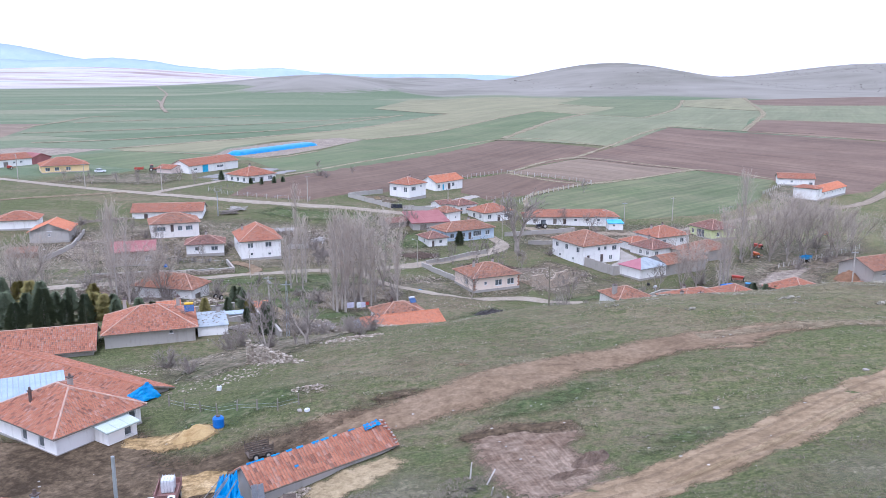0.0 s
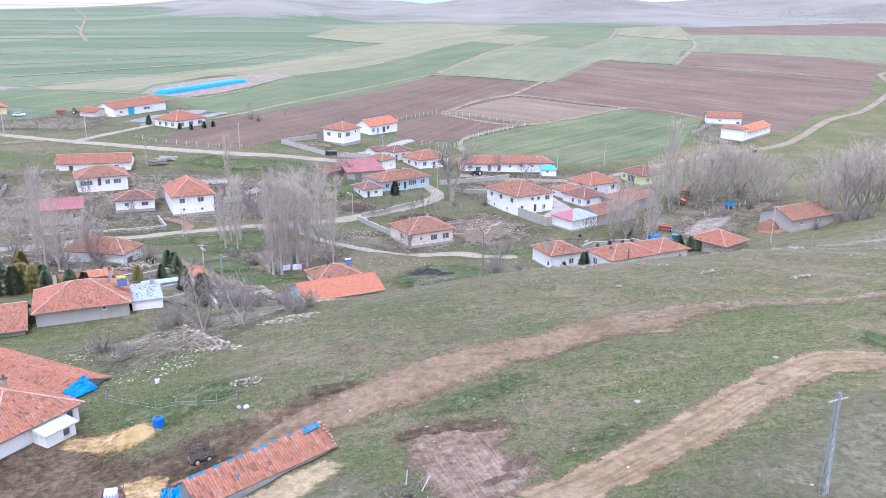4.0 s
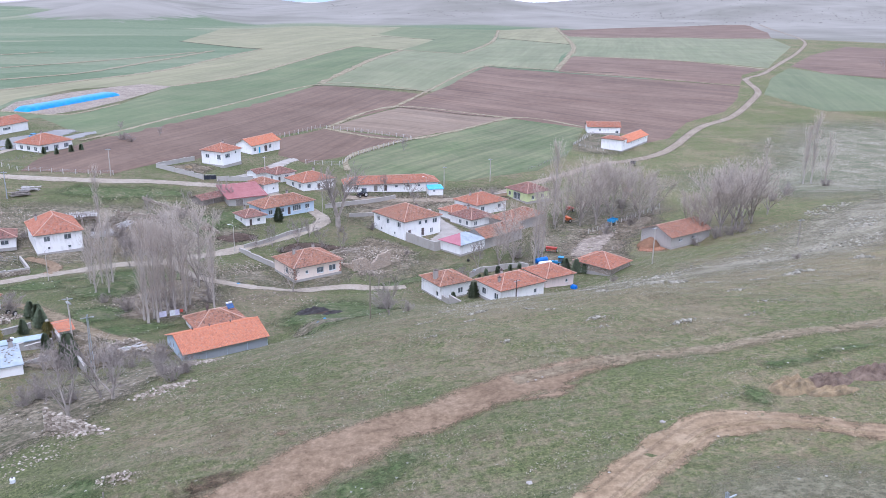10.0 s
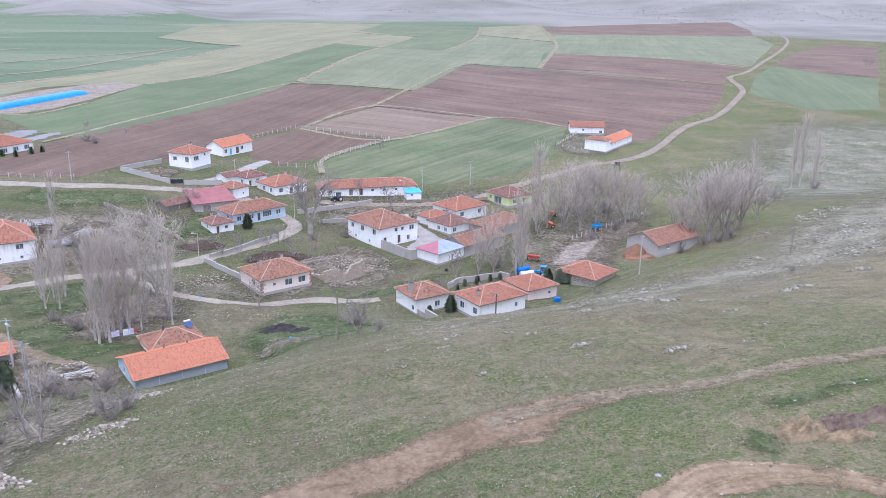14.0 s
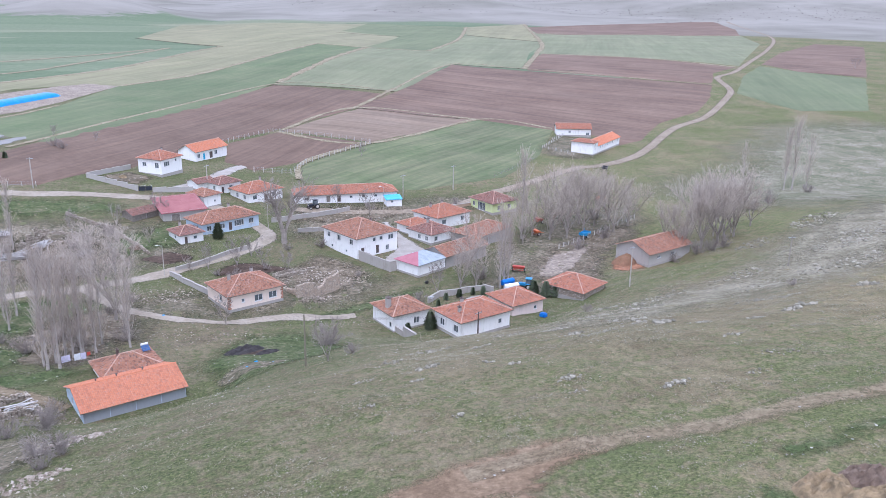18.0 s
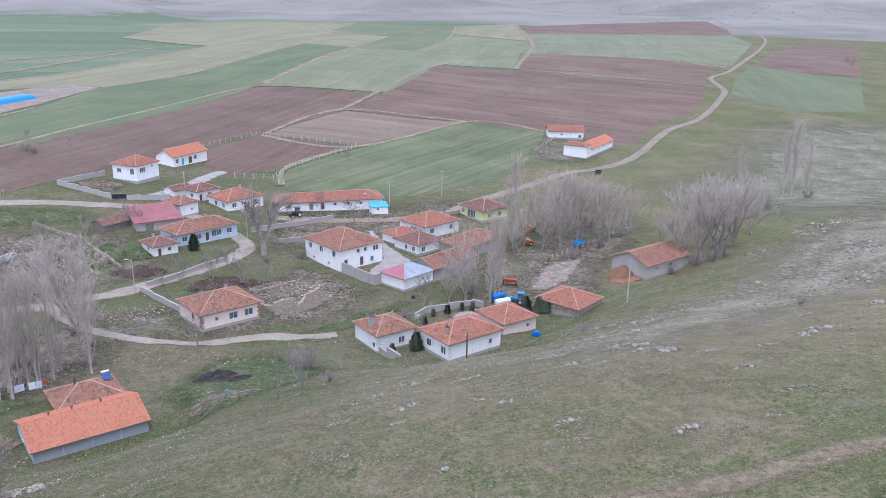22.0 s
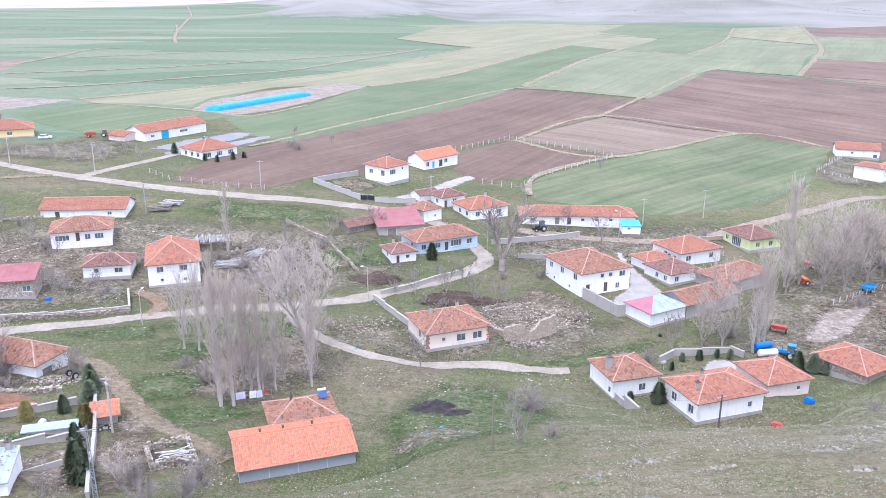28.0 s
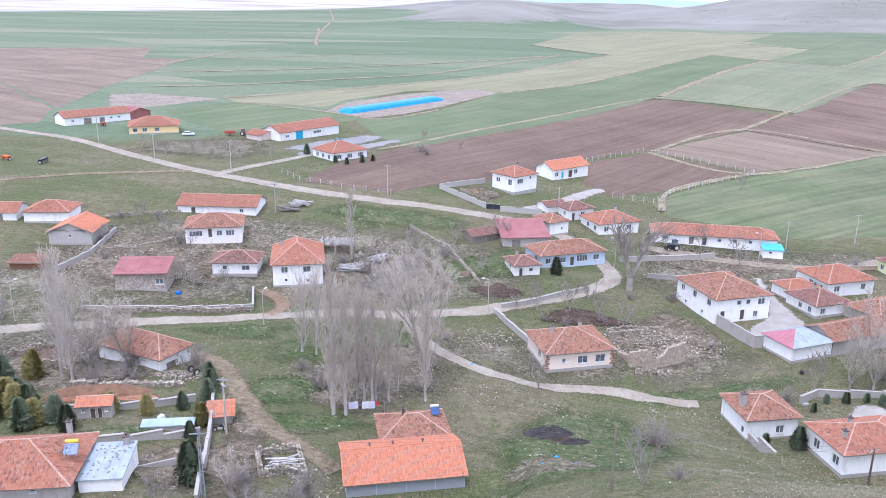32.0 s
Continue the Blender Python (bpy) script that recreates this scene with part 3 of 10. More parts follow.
def furrowed(name, a, b, angle, width=1.6, amount=0.5):
    """A worked field: soil or young corn with furrows drawn along one direction."""
    m = surface(name, a, b, 0.03, 0.95, 14, bump=0.4, dist=0.1)
    n, l, p = m.node_tree.nodes, m.node_tree.links, m.node_tree.nodes["Principled BSDF"]
    f = maths(n, l, "ADD", maths(n, l, "MULTIPLY", streaks(n, l, angle, 70, width), 0.5), maths(n, l, "MULTIPLY", streaks(n, l, angle, 160, width * 6), 0.5))
    old = p.inputs["Base Color"].links[0].from_socket
    l.new(mix(n, l, amount, old, ramp(n, l, f, [(0.36, (0.62, 0.62, 0.62)), (0.5, (1, 1, 1)), (0.66, (1.5, 1.47, 1.42))]), "MULTIPLY"), p.inputs["Base Color"])
    return rimmed(m, 5.0)


M_PLOUGH = furrowed("ploughed_earth", (0.128, 0.083, 0.060), (0.185, 0.128, 0.095), -37, 1.8, 0.75)
M_PLOUGHW = furrowed("ploughed_loam", (0.115, 0.075, 0.053), (0.170, 0.117, 0.085), 63, 1.5, 0.55)
M_STUBBLE = furrowed("stubble", (0.17, 0.125, 0.088), (0.235, 0.18, 0.132), -24, 1.5, 0.7)
M_WHEAT = furrowed("young_wheat", (0.088, 0.118, 0.050), (0.165, 0.165, 0.092), 47, 2.2, 0.8)
M_WHEATB = furrowed("bright_wheat", (0.098, 0.132, 0.060), (0.150, 0.166, 0.088), 64, 4.0, 0.45)
M_WHEAT2 = furrowed("pale_wheat", (0.150, 0.166, 0.092), (0.205, 0.206, 0.124), 66, 3.0, 0.35)
M_WHEAT3 = furrowed("deep_wheat", (0.122, 0.146, 0.075), (0.152, 0.168, 0.092), 66, 4.0, 0.35)
M_TAN = furrowed("fallow", (0.19, 0.185, 0.105), (0.245, 0.226, 0.135), 66, 3.5, 0.4)
M_BARE = earth("bare_ground", (0.20, 0.165, 0.13), (0.27, 0.225, 0.18), (0.33, 0.28, 0.23), 0.06)
M_TRACK = earth("brown_track", (0.170, 0.118, 0.074), (0.224, 0.159, 0.101), (0.270, 0.198, 0.132), 0.012, 1.3, 0.95, 0.16, 0.40)
M_DIRT = earth("tan_dirt_road", (0.215, 0.153, 0.092), (0.270, 0.196, 0.120), (0.322, 0.242, 0.155), 0.012, 2.0, 1.0, 0.3, 0.28)
M_ROAD = earth("pale_gravel_road", (0.26, 0.218, 0.168), (0.315, 0.27, 0.212), (0.365, 0.32, 0.26), 0.006, 3.0, 1.0, 0.2, 0.15)
M_FARM = earth("tan_farm_road", (0.20, 0.16, 0.115), (0.255, 0.21, 0.155), (0.31, 0.26, 0.20), 0.05, 1.6, 1.0, 0.2, 0.5)
M_LOAM = earth("dark_mud", (0.058, 0.041, 0.025), (0.102, 0.074, 0.046), (0.162, 0.121, 0.078), 0.008, 1.2, 0.95, 0.14, 0.6)
M_EDGE = earth("dry_field_edge", (0.22, 0.185, 0.12), (0.28, 0.24, 0.16), (0.34, 0.295, 0.205), 0.05, 2.4, 0.9)
M_WEED = earth("dark_weeds", (0.07, 0.065, 0.045), (0.11, 0.10, 0.07), (0.16, 0.145, 0.10), 0.03, 2.0, 0.8)
M_FAINT = earth("faint_track", (0.20, 0.155, 0.095), (0.26, 0.205, 0.135), (0.31, 0.25, 0.17), 0.05, 1.2, 0.75)
M_WORN = earth("worn_turf", (0.20, 0.158, 0.098), (0.255, 0.204, 0.134), (0.305, 0.25, 0.168), 0.02, 0.9, 0.7)
M_LAWN = earth("fresh_grass", (0.062, 0.088, 0.032), (0.096, 0.120, 0.050), (0.165, 0.155, 0.092), 0.08, 1.0, 0.85, 0.3)
M_STRAW = earth("straw_litter", (0.24, 0.16, 0.07), (0.36, 0.25, 0.12), (0.48, 0.36, 0.20), 0.02, 1.4)

FIELDS = {
    "brown_west": ([(-67, 258), (-65, 282), (-55, 312), (32, 482), (88, 453), (67, 408), (25, 350), (6, 328), (-8, 305), (-20, 281), (-31, 272), (-41, 257)], M_PLOUGHW, "freshly ploughed brown field beside the village road"),
    "brown_east": ([(161, 597), (204, 562), (300, 491), (267, 439), (242, 408), (206, 382), (180, 348), (165, 338), (162, 358), (146, 368), (119, 388), (83, 393), (64, 406), (90, 454)], M_PLOUGH, "broad ploughed brown field beyond the farm"),
    "stubble": ([(66, 405), (119, 388), (59, 329), (27, 349)], M_STUBBLE, "pale stubble field with fences"),
    "plot": ([(26, 347), (57, 327), (32, 299), (15, 285), (6, 295), (8, 325)], M_PLOUGHW, "fenced dark plot behind white houses"),
    "green_east": ([(60, 327), (116, 389), (148, 370), (119, 312), (95, 280), (62, 262), (30, 271), (26, 281), (34, 298)], M_WHEAT, "green wheat field with tractor lines"),
    "green_mid": ([(35, 492), (121, 735), (173, 726), (250, 909), (280, 984), (324, 857), (288, 767), (256, 704), (206, 574), (160, 601), (111, 490), (94, 464), (32, 484)], M_WHEAT2, "pale green wheat field"),
    "dark_patch": ([(144, 1057), (214, 1294), (337, 1190), (250, 909), (173, 726), (122, 742), (194, 944)], M_WHEAT3, "deep green field"),
    "brown_north": ([(205, 566), (237, 646), (264, 694), (323, 654), (370, 574), (333, 543), (303, 496)], M_PLOUGH, "narrow ploughed field by the farm road"),
    "green_north": ([(378, 1026), (640, 984), (560, 824), (377, 581), (341, 641), (264, 694), (261, 707), (310, 823)], M_WHEAT2, "pale green field below the hills"),
    "brown_far": ([(424, 1185), (540, 1255), (638, 1310), (772, 1367), (835, 1360), (740, 1150), (640, 985), (527, 970), (431, 962), (379, 1010)], M_PLOUGH, "distant ploughed field at the foot of the hills"),
    "brown_southeast": ([(403, 591), (497, 700), (626, 824), (651, 778), (433, 514), (403, 546)], M_PLOUGH, "ploughed field right of the farm road"),
    "green_southeast": ([(394, 580), (403, 546), (428, 509), (339, 400), (300, 403), (296, 423), (296, 457), (346, 528)], M_WHEAT3, "green field with one tree"),
    "green_band": ([(30, 483), (121, 735), (86, 781), (29, 632), (-11, 540), (-46, 483), (-62, 408), (-73, 382), (-82, 375), (-104, 386), (-155, 404), (-163, 391), (-171, 370), (-147, 344), (-120, 326), (-111, 340), (-87, 369), (-68, 335), (-48, 314), (-29, 350), (-2, 404)], M_WHEATB, "bright green wheat field"),
    "fallow": ([(-167, 415), (-138, 452), (-97, 515), (-60, 584), (-19, 725), (4, 785), (-77, 912), (-46, 1224), (89, 1235), (214, 1294), (144, 1057), (196, 955), (122, 742), (86, 781), (29, 632), (-11, 540), (-46, 483), (-62, 493), (-93, 471), (-111, 428), (-111, 400), (-156, 406)], M_TAN, "olive fallow field"),
    "bare": ([(-107, 389), (-108, 419), (-90, 461), (-63, 498), (-46, 483), (-61, 427), (-73, 393), (-87, 375)], M_BARE, "bare ground round the silage clamp"),
    "pale_top": ([(337, 1190), (452, 1270), (324, 857), (280, 984)], M_TAN, "pale strip of fallow under the hills"),
    "brown_northwest": ([(-574, 641), (-390, 734), (-332, 622), (-298, 623), (-247, 447), (-216, 363), (-303, 440), (-467, 532)], M_STUBBLE, "rough brown field with old furrows"),
    "brown_west_far": ([(-449, 514), (-299, 435), (-217, 361), (-198, 326), (-207, 318), (-231, 300)], M_STUBBLE, "rough brown field"),
    "pale_strip": ([(-224, 412), (-213, 423), (-167, 413), (-183, 373), (-195, 366)], M_BARE, "pale bare strip by the barn"),
}
for key, (line, mat, text) in FIELDS.items():
    size = np.ptp(np.array(line), axis=0).max()
    sheet("field_" + key, line, mat, max(5, size / 26), 0.14 if size < 160 else 0.22, text, rim=1.5 if size < 250 else 3.0, wob=0.8, full=1.1 if max(q[1] for q in line) > 480 else 0.7)
ROADS = [
    ("main", [(-330, 352), (-201, 311), (-183, 305), (-163, 298), (-124, 275), (-99, 262), (-73, 253.5), (-47, 250), (-30, 250.5), (-17, 250.5), (-5, 249), (6, 243)], 4.6, M_ROAD, "pale gravel village road"),
    ("side", [(-92, 260), (-86, 272), (-80, 285), (-76, 297)], 4.2, M_ROAD, "gravel drive to the farmyard"),
    ("west_track", [(-175, 225), (-146, 241), (-127, 252), (-100, 261)], 4.0, M_FAINT, "worn grassy track"),
    ("farm", [(24, 244.5), (40, 241), (58, 241), (70, 246), (85, 259), (105, 276), (126, 294), (139, 300), (158, 314), (174, 331), (207, 370), (237, 393), (268, 428), (298, 467), (316, 508), (327, 527), (370, 568), (517, 748), (655, 940), (765, 1153), (854, 1355)], 5.2, M_FARM, "gravel farm road into the hills"),
    ("village", [(-110, 145), (-82, 161), (-70, 167.5), (-50, 177.5), (-32, 187), (-20, 191), (-8, 197), (-1, 203), (8, 211), (16, 221), (14, 230), (9, 239)], 4.4, M_ROAD, "pale village lane between walls"),
    ("lane", [(-20.5, 191), (-17, 183), (-12, 177), (-5, 171.8), (4, 169.5), (13, 170.5), (22, 171.5), (30, 172)], 3.0, M_ROAD, "narrow gravel lane below the houses"),
    ("yard_drive", [(-50.5, 194), (-46, 191), (-43, 187), (-43.5, 181)], 3.6, M_TRACK, "earth drive to a house"),
    ("garden_path", [(-46.5, 160.7), (-40.3, 157.3), (-33.7, 149.1), (-28.7, 143.3), (-23.1, 139.1), (-15, 135)], 4.2, M_FAINT, "worn dirt path beside the gardens"),
    ("ridge_track", [(26, 81), (33.5, 82), (45.7, 82.2), (55.7, 82.7), (63, 83.6), (72.2, 84.6), (84, 86), (104, 90)], 3.4, M_WORN, "faint dry track on the ridge"),
]
for key, line, w, mat, text in ROADS:
    ribbon("road_" + key, line, w, mat, 0.14, text, step=0.9 if max(q[1] for q in line) < 320 else 2.0, wob=0.12)
# the trodden track over the grass and the dirt road, by their outlines
sheet("road_hill_track", [(-4.5, 71.2), (1.2, 75), (7.6, 77.4), (13.3, 79), (19.6, 80.8), (25.5, 84.2), (33, 85), (41, 84), (39, 80.2), (33.5, 78.8), (30, 76.4), (24.3, 74.8), (19.4, 73.6), (15, 71.8), (10, 69), (5, 66.6), (1, 64.6), (-3.2, 63.0), (-12, 60), (-17, 64), (-10, 70.5)], M_TRACK, 1.0, 0.10, "trodden brown track over the grass", "road", 1.7, 0.9)
ROAD_LEFT = [(-25, 36), (-8, 43.2), (4, 48), (14.5, 53), (20.1, 56.4), (23.7, 59), (28.6, 62.2), (34.1, 65.6), (38, 68), (41, 68.3), (46.8, 66.3), (52.4, 61.6), (60, 57.5), (75, 51), (92, 46)]
ROAD_RIGHT = [(-25, 31.5), (-8, 38), (3, 43), (14.9, 48.4), (19.3, 50.2), (23.9, 52.7), (28.9, 56.2), (33.2, 59), (36.8, 61.6), (40.2, 63.6), (45.6, 62.9), (50.4, 58.9), (58, 54.6), (75, 48), (92, 43.4)]
sheet("road_dirt", ROAD_LEFT + ROAD_RIGHT[::-1], M_DIRT, 1.2, 0.11, "rutted dirt road round the hill", "road", 0.9, 0.5, 0.32)
M_CRUST = earth("golden_crust", (0.27, 0.195, 0.112), (0.33, 0.245, 0.145), (0.39, 0.30, 0.19), 0.02, 0.9, 0.6, 0.3, 0.6)
ribbon("road_crust", [(q[0] * 0.3 + w[0] * 0.7, q[1] * 0.3 + w[1] * 0.7) for q, w in zip(ROAD_LEFT[3:12], ROAD_RIGHT[3:12])], 1.0, M_CRUST, 0.17, "crust of golden earth along the dirt road", "road", 1.2, 1.2)
EDGES = [[(-60, 308), (30, 483), (94, 464)], [(64, 406), (161, 598), (206, 573), (300, 491)], [(27, 349), (66, 407), (119, 388)], [(26, 347), (58, 327), (119, 389), (148, 371)],
         [(35, 492), (121, 735)], [(206, 574), (262, 700), (324, 857), (452, 1270)], [(58, 327), (32, 298), (28, 275)],
         [(-46, 483), (-11, 540), (29, 632), (86, 781)], [(173, 726), (250, 909), (337, 1190)], [(86, 781), (122, 742), (173, 726)], [(-167, 415), (-138, 452), (-97, 515), (-60, 584), (-19, 725), (4, 785)],
         [(-223, 452), (-188, 470), (-146, 517), (-108, 560), (-85, 624), (-38, 774)], [(-265, 525), (-212, 556), (-157, 606), (-95, 682), (-51, 756)], [(-281, 638), (-226, 687), (-163, 751)],
         [(-291, 571), (-296, 651), (-304, 723), (-284, 740)], [(-156, 404), (-104, 387), (-82, 375), (-73, 382), (-62, 408)], [(264, 694), (323, 654), (370, 574)], [(378, 1026), (640, 984)]]
for line in EDGES:
    far = max(q[1] for q in line)
    ribbon("field_edge", line, 2.6 if far < 620 else 5.5, M_EDGE, 0.34, "strip of dry grass between fields", "field edge", 4.0, 0.9)
for line in [(-265, 806), (-327, 978), (-426, 1291), (-526, 1604), (-803, 2367)], [(-400, 1180), (-330, 985), (-345, 965), (-600, 1080)]:
    ribbon("far_track", line, 5.5, M_FARM, 0.4, "pale track through distant green fields", "track", 12.0, 0.5)
for line in [(30, 482), (94, 463)], [(160, 600), (206, 573), (247, 557)], [(280, 984), (324, 857)], [(131, 1004), (196, 955)], [(-77, 912), (4, 785)], [(65, 406), (110, 389)]:
    ribbon("field_bank", line, 1.4 if line[0][1] < 620 else 4.0, M_WEED, 0.34, "weedy dark bank between fields", "field edge", 4.0, 0.6)


# ---- far mountains ----
def ridge(name, label, away, profile, mat):
    """A distant range round the valley: bearing and height angle in degrees at each summit."""
    v, f = [], []
    b, e = np.array([q[0] for q in profile]), np.array([q[1] for q in profile])
    for k, a in enumerate(np.arange(b[0], b[-1], 0.12)):
        el = np.interp(a, b, e) + 0.035 * noise.fractal((a * 0.8, away * 0.001, 0), 1.0, 2.0, 4)
        for d, up in ((away * 0.95, -60.0), (away * 0.975, 44 + away * math.tan(radians(el)) * 0.45), (away, 44 + away * math.tan(radians(el))), (away * 1.015, -60.0)):
            v.append((d * math.sin(radians(a)), d * math.cos(radians(a)), up))
        if k:
            n = len(v) - 8
            f += [(n + i, n + 4 + i, n + 5 + i, n + 1 + i) for i in range(3)]
    return tagged(link_mesh(name, v, f, mat, smooth=True), label, "mountain", kind="structure")


# the blue of the air's haze is put into the base colour of both ranges
M_HAZEHILL = surface("haze_tinted_mountain", (0.30, 0.39, 0.52), (0.40, 0.48, 0.59), 0.0012, 0.95, bump=0.0)
ridge("backdrop_mountain", "high mountain on the horizon, tinted pale haze blue", 4820, [(-75, 0.2), (-62, 1.6), (-50, 2.3), (-38, 1.6), (-31, 2.05), (-27.4, 1.74), (-25.6, 1.45), (-24, 1.05), (-21, 0.6), (-18, 0.2)], M_HAZEHILL)
ridge("backdrop_mountain", "low mountain range on the horizon, tinted haze blue", 4640, [(-70, 0.3), (-55, 1.1), (-40, 0.8), (-30, 0.95), (-27.5, 0.85), (-26, 0.73), (-21.2, 0.97), (-18.8, 0.74), (-16.8, 0.43), (-14.3, 0.22), (-10.7, 0.37), (-8.5, 0.08), (-6, -0.1), (-3, -0.1), (0, -0.05), (3, -0.2), (6, -0.4)], M_HAZEHILL)

# ---- houses ----
def part(name, bm, mat, parent, label=""):
    me = bpy.data.meshes.new(name)
    bm.to_mesh(me)
    bm.free()
    for k in mat if isinstance(mat, (list, tuple)) else [mat]:
        me.materials.append(k)
    ob = new(name, me)
    ob.parent = parent
    return tagged(ob, label)


def box(bm, x0, y0, z0, x1, y1, z1):
    v = [bm.verts.new((x, y, z)) for z in (z0, z1) for x, y in ((x0, y0), (x1, y0), (x1, y1), (x0, y1))]
    for f in ((3, 2, 1, 0), (4, 5, 6, 7), (0, 1, 5, 4), (1, 2, 6, 5), (2, 3, 7, 6), (3, 0, 4, 7)):
        bm.faces.new([v[i] for i in f])
    return v


def rod(bm, a, b, r0, r1=None, sides=6):
    """A tapered round bar from a to b."""
    a, b = Vector(a), Vector(b)
    r1 = r0 if r1 is None else r1
    z = (b - a).normalized()
    x = z.orthogonal().normalized()
    y = z.cross(x)
    rings = []
    for c, r in ((a, r0), (b, r1)):
        rings.append([bm.verts.new(c + (x * math.cos(t) + y * math.sin(t)) * r) for t in (2 * math.pi * k / sides for k in range(sides))])
    for k in range(sides):
        j = (k + 1) % sides
        bm.faces.new((rings[0][k], rings[0][j], rings[1][j], rings[1][k]))
    bm.faces.new(rings[0][::-1])
    bm.faces.new(rings[1])


def wall_side(bm, o, d, inward, length, z0, z1, holes, depth=0.22):
    """One wall face from o along d, with openings that go in by depth. holes: (start, sill, width, height)."""
    o, d, inward, up = Vector(o), Vector(d), Vector(inward), Vector((0, 0, 1))
    us = sorted({0.0, length, *[h[0] for h in holes], *[h[0] + h[2] for h in holes]})
    vs = sorted({z0, z1, *[h[1] for h in holes], *[h[1] + h[3] for h in holes]})

    def quad(pts):
        bm.faces.new([bm.verts.new(p) for p in pts])

    def at(u, v, k=0.0):
        return o + d * u + up * v + inward * k

    for u0, u1 in zip(us, us[1:]):
        for v0, v1 in zip(vs, vs[1:]):
            um, vm = (u0 + u1) / 2, (v0 + v1) / 2
            if any(h[0] < um < h[0] + h[2] and h[1] < vm < h[1] + h[3] for h in holes):
                continue
            quad((at(u0, v0), at(u1, v0), at(u1, v1), at(u0, v1)))
    quad((at(length, z0, depth), at(0, z0, depth), at(0, z1, depth), at(length, z1, depth))) if not holes else None
    for u, v, w, h in holes:
        for a, b in (((u, v), (u + w, v)), ((u + w, v), (u + w, v + h)), ((u + w, v + h), (u, v + h)), ((u, v + h), (u, v))):
            quad((at(*b), at(*a), at(*a, depth), at(*b, depth)))


def lattice(w, h, t, mullions, y0, y1):
    """A window frame with upright bars, in one piece."""
    xs = [0.0, t] + [c + k for c in mullions for k in (-0.03, 0.03)] + [w - t, w]
    zs = [0.0, t, h - t, h]
    bm = bmesh.new()
    vs = {(i, j, k): bm.verts.new((xs[i], (y0, y1)[k], zs[j])) for i in range(len(xs)) for j in range(4) for k in (0, 1)}
    solid = {(i, j) for i in range(len(xs) - 1) for j in range(3) if j != 1 or i % 2 == 0}
    for i, j in solid:
        bm.faces.new([vs[q] for q in ((i, j, 0), (i + 1, j, 0), (i + 1, j + 1, 0), (i, j + 1, 0))])
        bm.faces.new([vs[q] for q in ((i, j + 1, 1), (i + 1, j + 1, 1), (i + 1, j, 1), (i, j, 1))])
        for (di, dj), (a, b) in (((-1, 0), ((0, 1), (0, 0))), ((1, 0), ((1, 0), (1, 1))), ((0, -1), ((0, 0), (1, 0))), ((0, 1), ((1, 1), (0, 1)))):
            if (i + di, j + dj) not in solid:
                p, q = (i + a[0], j + a[1]), (i + b[0], j + b[1])
                bm.faces.new([vs[u] for u in ((*q, 0), (*p, 0), (*p, 1), (*q, 1))])
    return bm


def window(parent, o, d, inward, hole, kind):
    o, d, inward, up = Vector(o), Vector(d), Vector(inward), Vector((0, 0, 1))
    u, v, w, h = hole
    rot = Matrix((d, inward, up)).transposed().to_4x4()
    base = Matrix.Translation(o + d * u + up * v) @ rot
    t = 0.07
    bars = max(2, round(w / 0.7)) if kind == "w" and w > 0.9 else 1
    fr = lattice(w, h, t, [w * k / bars for k in range(1, bars)], 0.08, 0.16)
    pn = bmesh.new()
    box(pn, t, 0.13, t, w - t, 0.15, h - t)
    if kind == "w":
        win = part("window", fr, M_FRAME, parent)
        part("pane", pn, M_GLASS, win)
        sl = bmesh.new()
        box(sl, -0.06, -0.08, -0.07, w + 0.06, 0.1, 0.0)
        part("sill", sl, M_FRAME, win)
        for c in win.children:
            c.matrix_local = Matrix.Identity(4)
    else:
        win = part("door", fr, M_FRAME, parent)
        part("leaf", pn, {"d": M_DOOR, "b": M_BLUEDOOR, "g": M_WOOD}[kind], win)
    win.matrix_local = base
    return win


def tile_rows(bm, poly, tw=0.25, th=0.36):
    """Lays courses of arched tiles on a convex roof plane whose first edge is its eave."""
    P = [Vector(p) for p in poly]
    e = (P[1] - P[0]).normalized()
    nrm = (P[1] - P[0]).cross(P[-1] - P[0]).normalized()
    s = nrm.cross(e)
    uv = [((p - P[0]).dot(e), (p - P[0]).dot(s)) for p in P]
    top = max(v for _, v in uv)
    rows = max(1, int(top / th))
    th = top / rows
    for r in range(rows):
        vm, hit = (r + 0.5) * th, []
        for (u0, v0), (u1, v1) in zip(uv, uv[1:] + uv[:1]):
            if (v0 - vm) * (v1 - vm) < 0:
                hit.append(u0 + (u1 - u0) * (vm - v0) / (v1 - v0))
        if len(hit) < 2:
            continue
        a, b = min(hit), max(hit)
        count = max(1, round((b - a) / tw))
        w = (b - a) / count
        for k in range(count):
            u, j = a + k * w, random.uniform(-0.012, 0.012)
            lo, hi = r * th - 0.04 + j, (r + 1) * th + 0.02
            pts = []
            for vv, lift in ((lo, 0.055), (hi, 0.012)):
                for uu, bump in ((u + 0.01, 0.0), (u + w * 0.5, 0.05), (u + w - 0.01, 0.0)):
                    pts.append(bm.verts.new(P[0] + e * uu + s * vv + nrm * (lift + bump + j)))
            bm.faces.new((pts[0], pts[1], pts[4], pts[3]))
            bm.faces.new((pts[1], pts[2], pts[5], pts[4]))


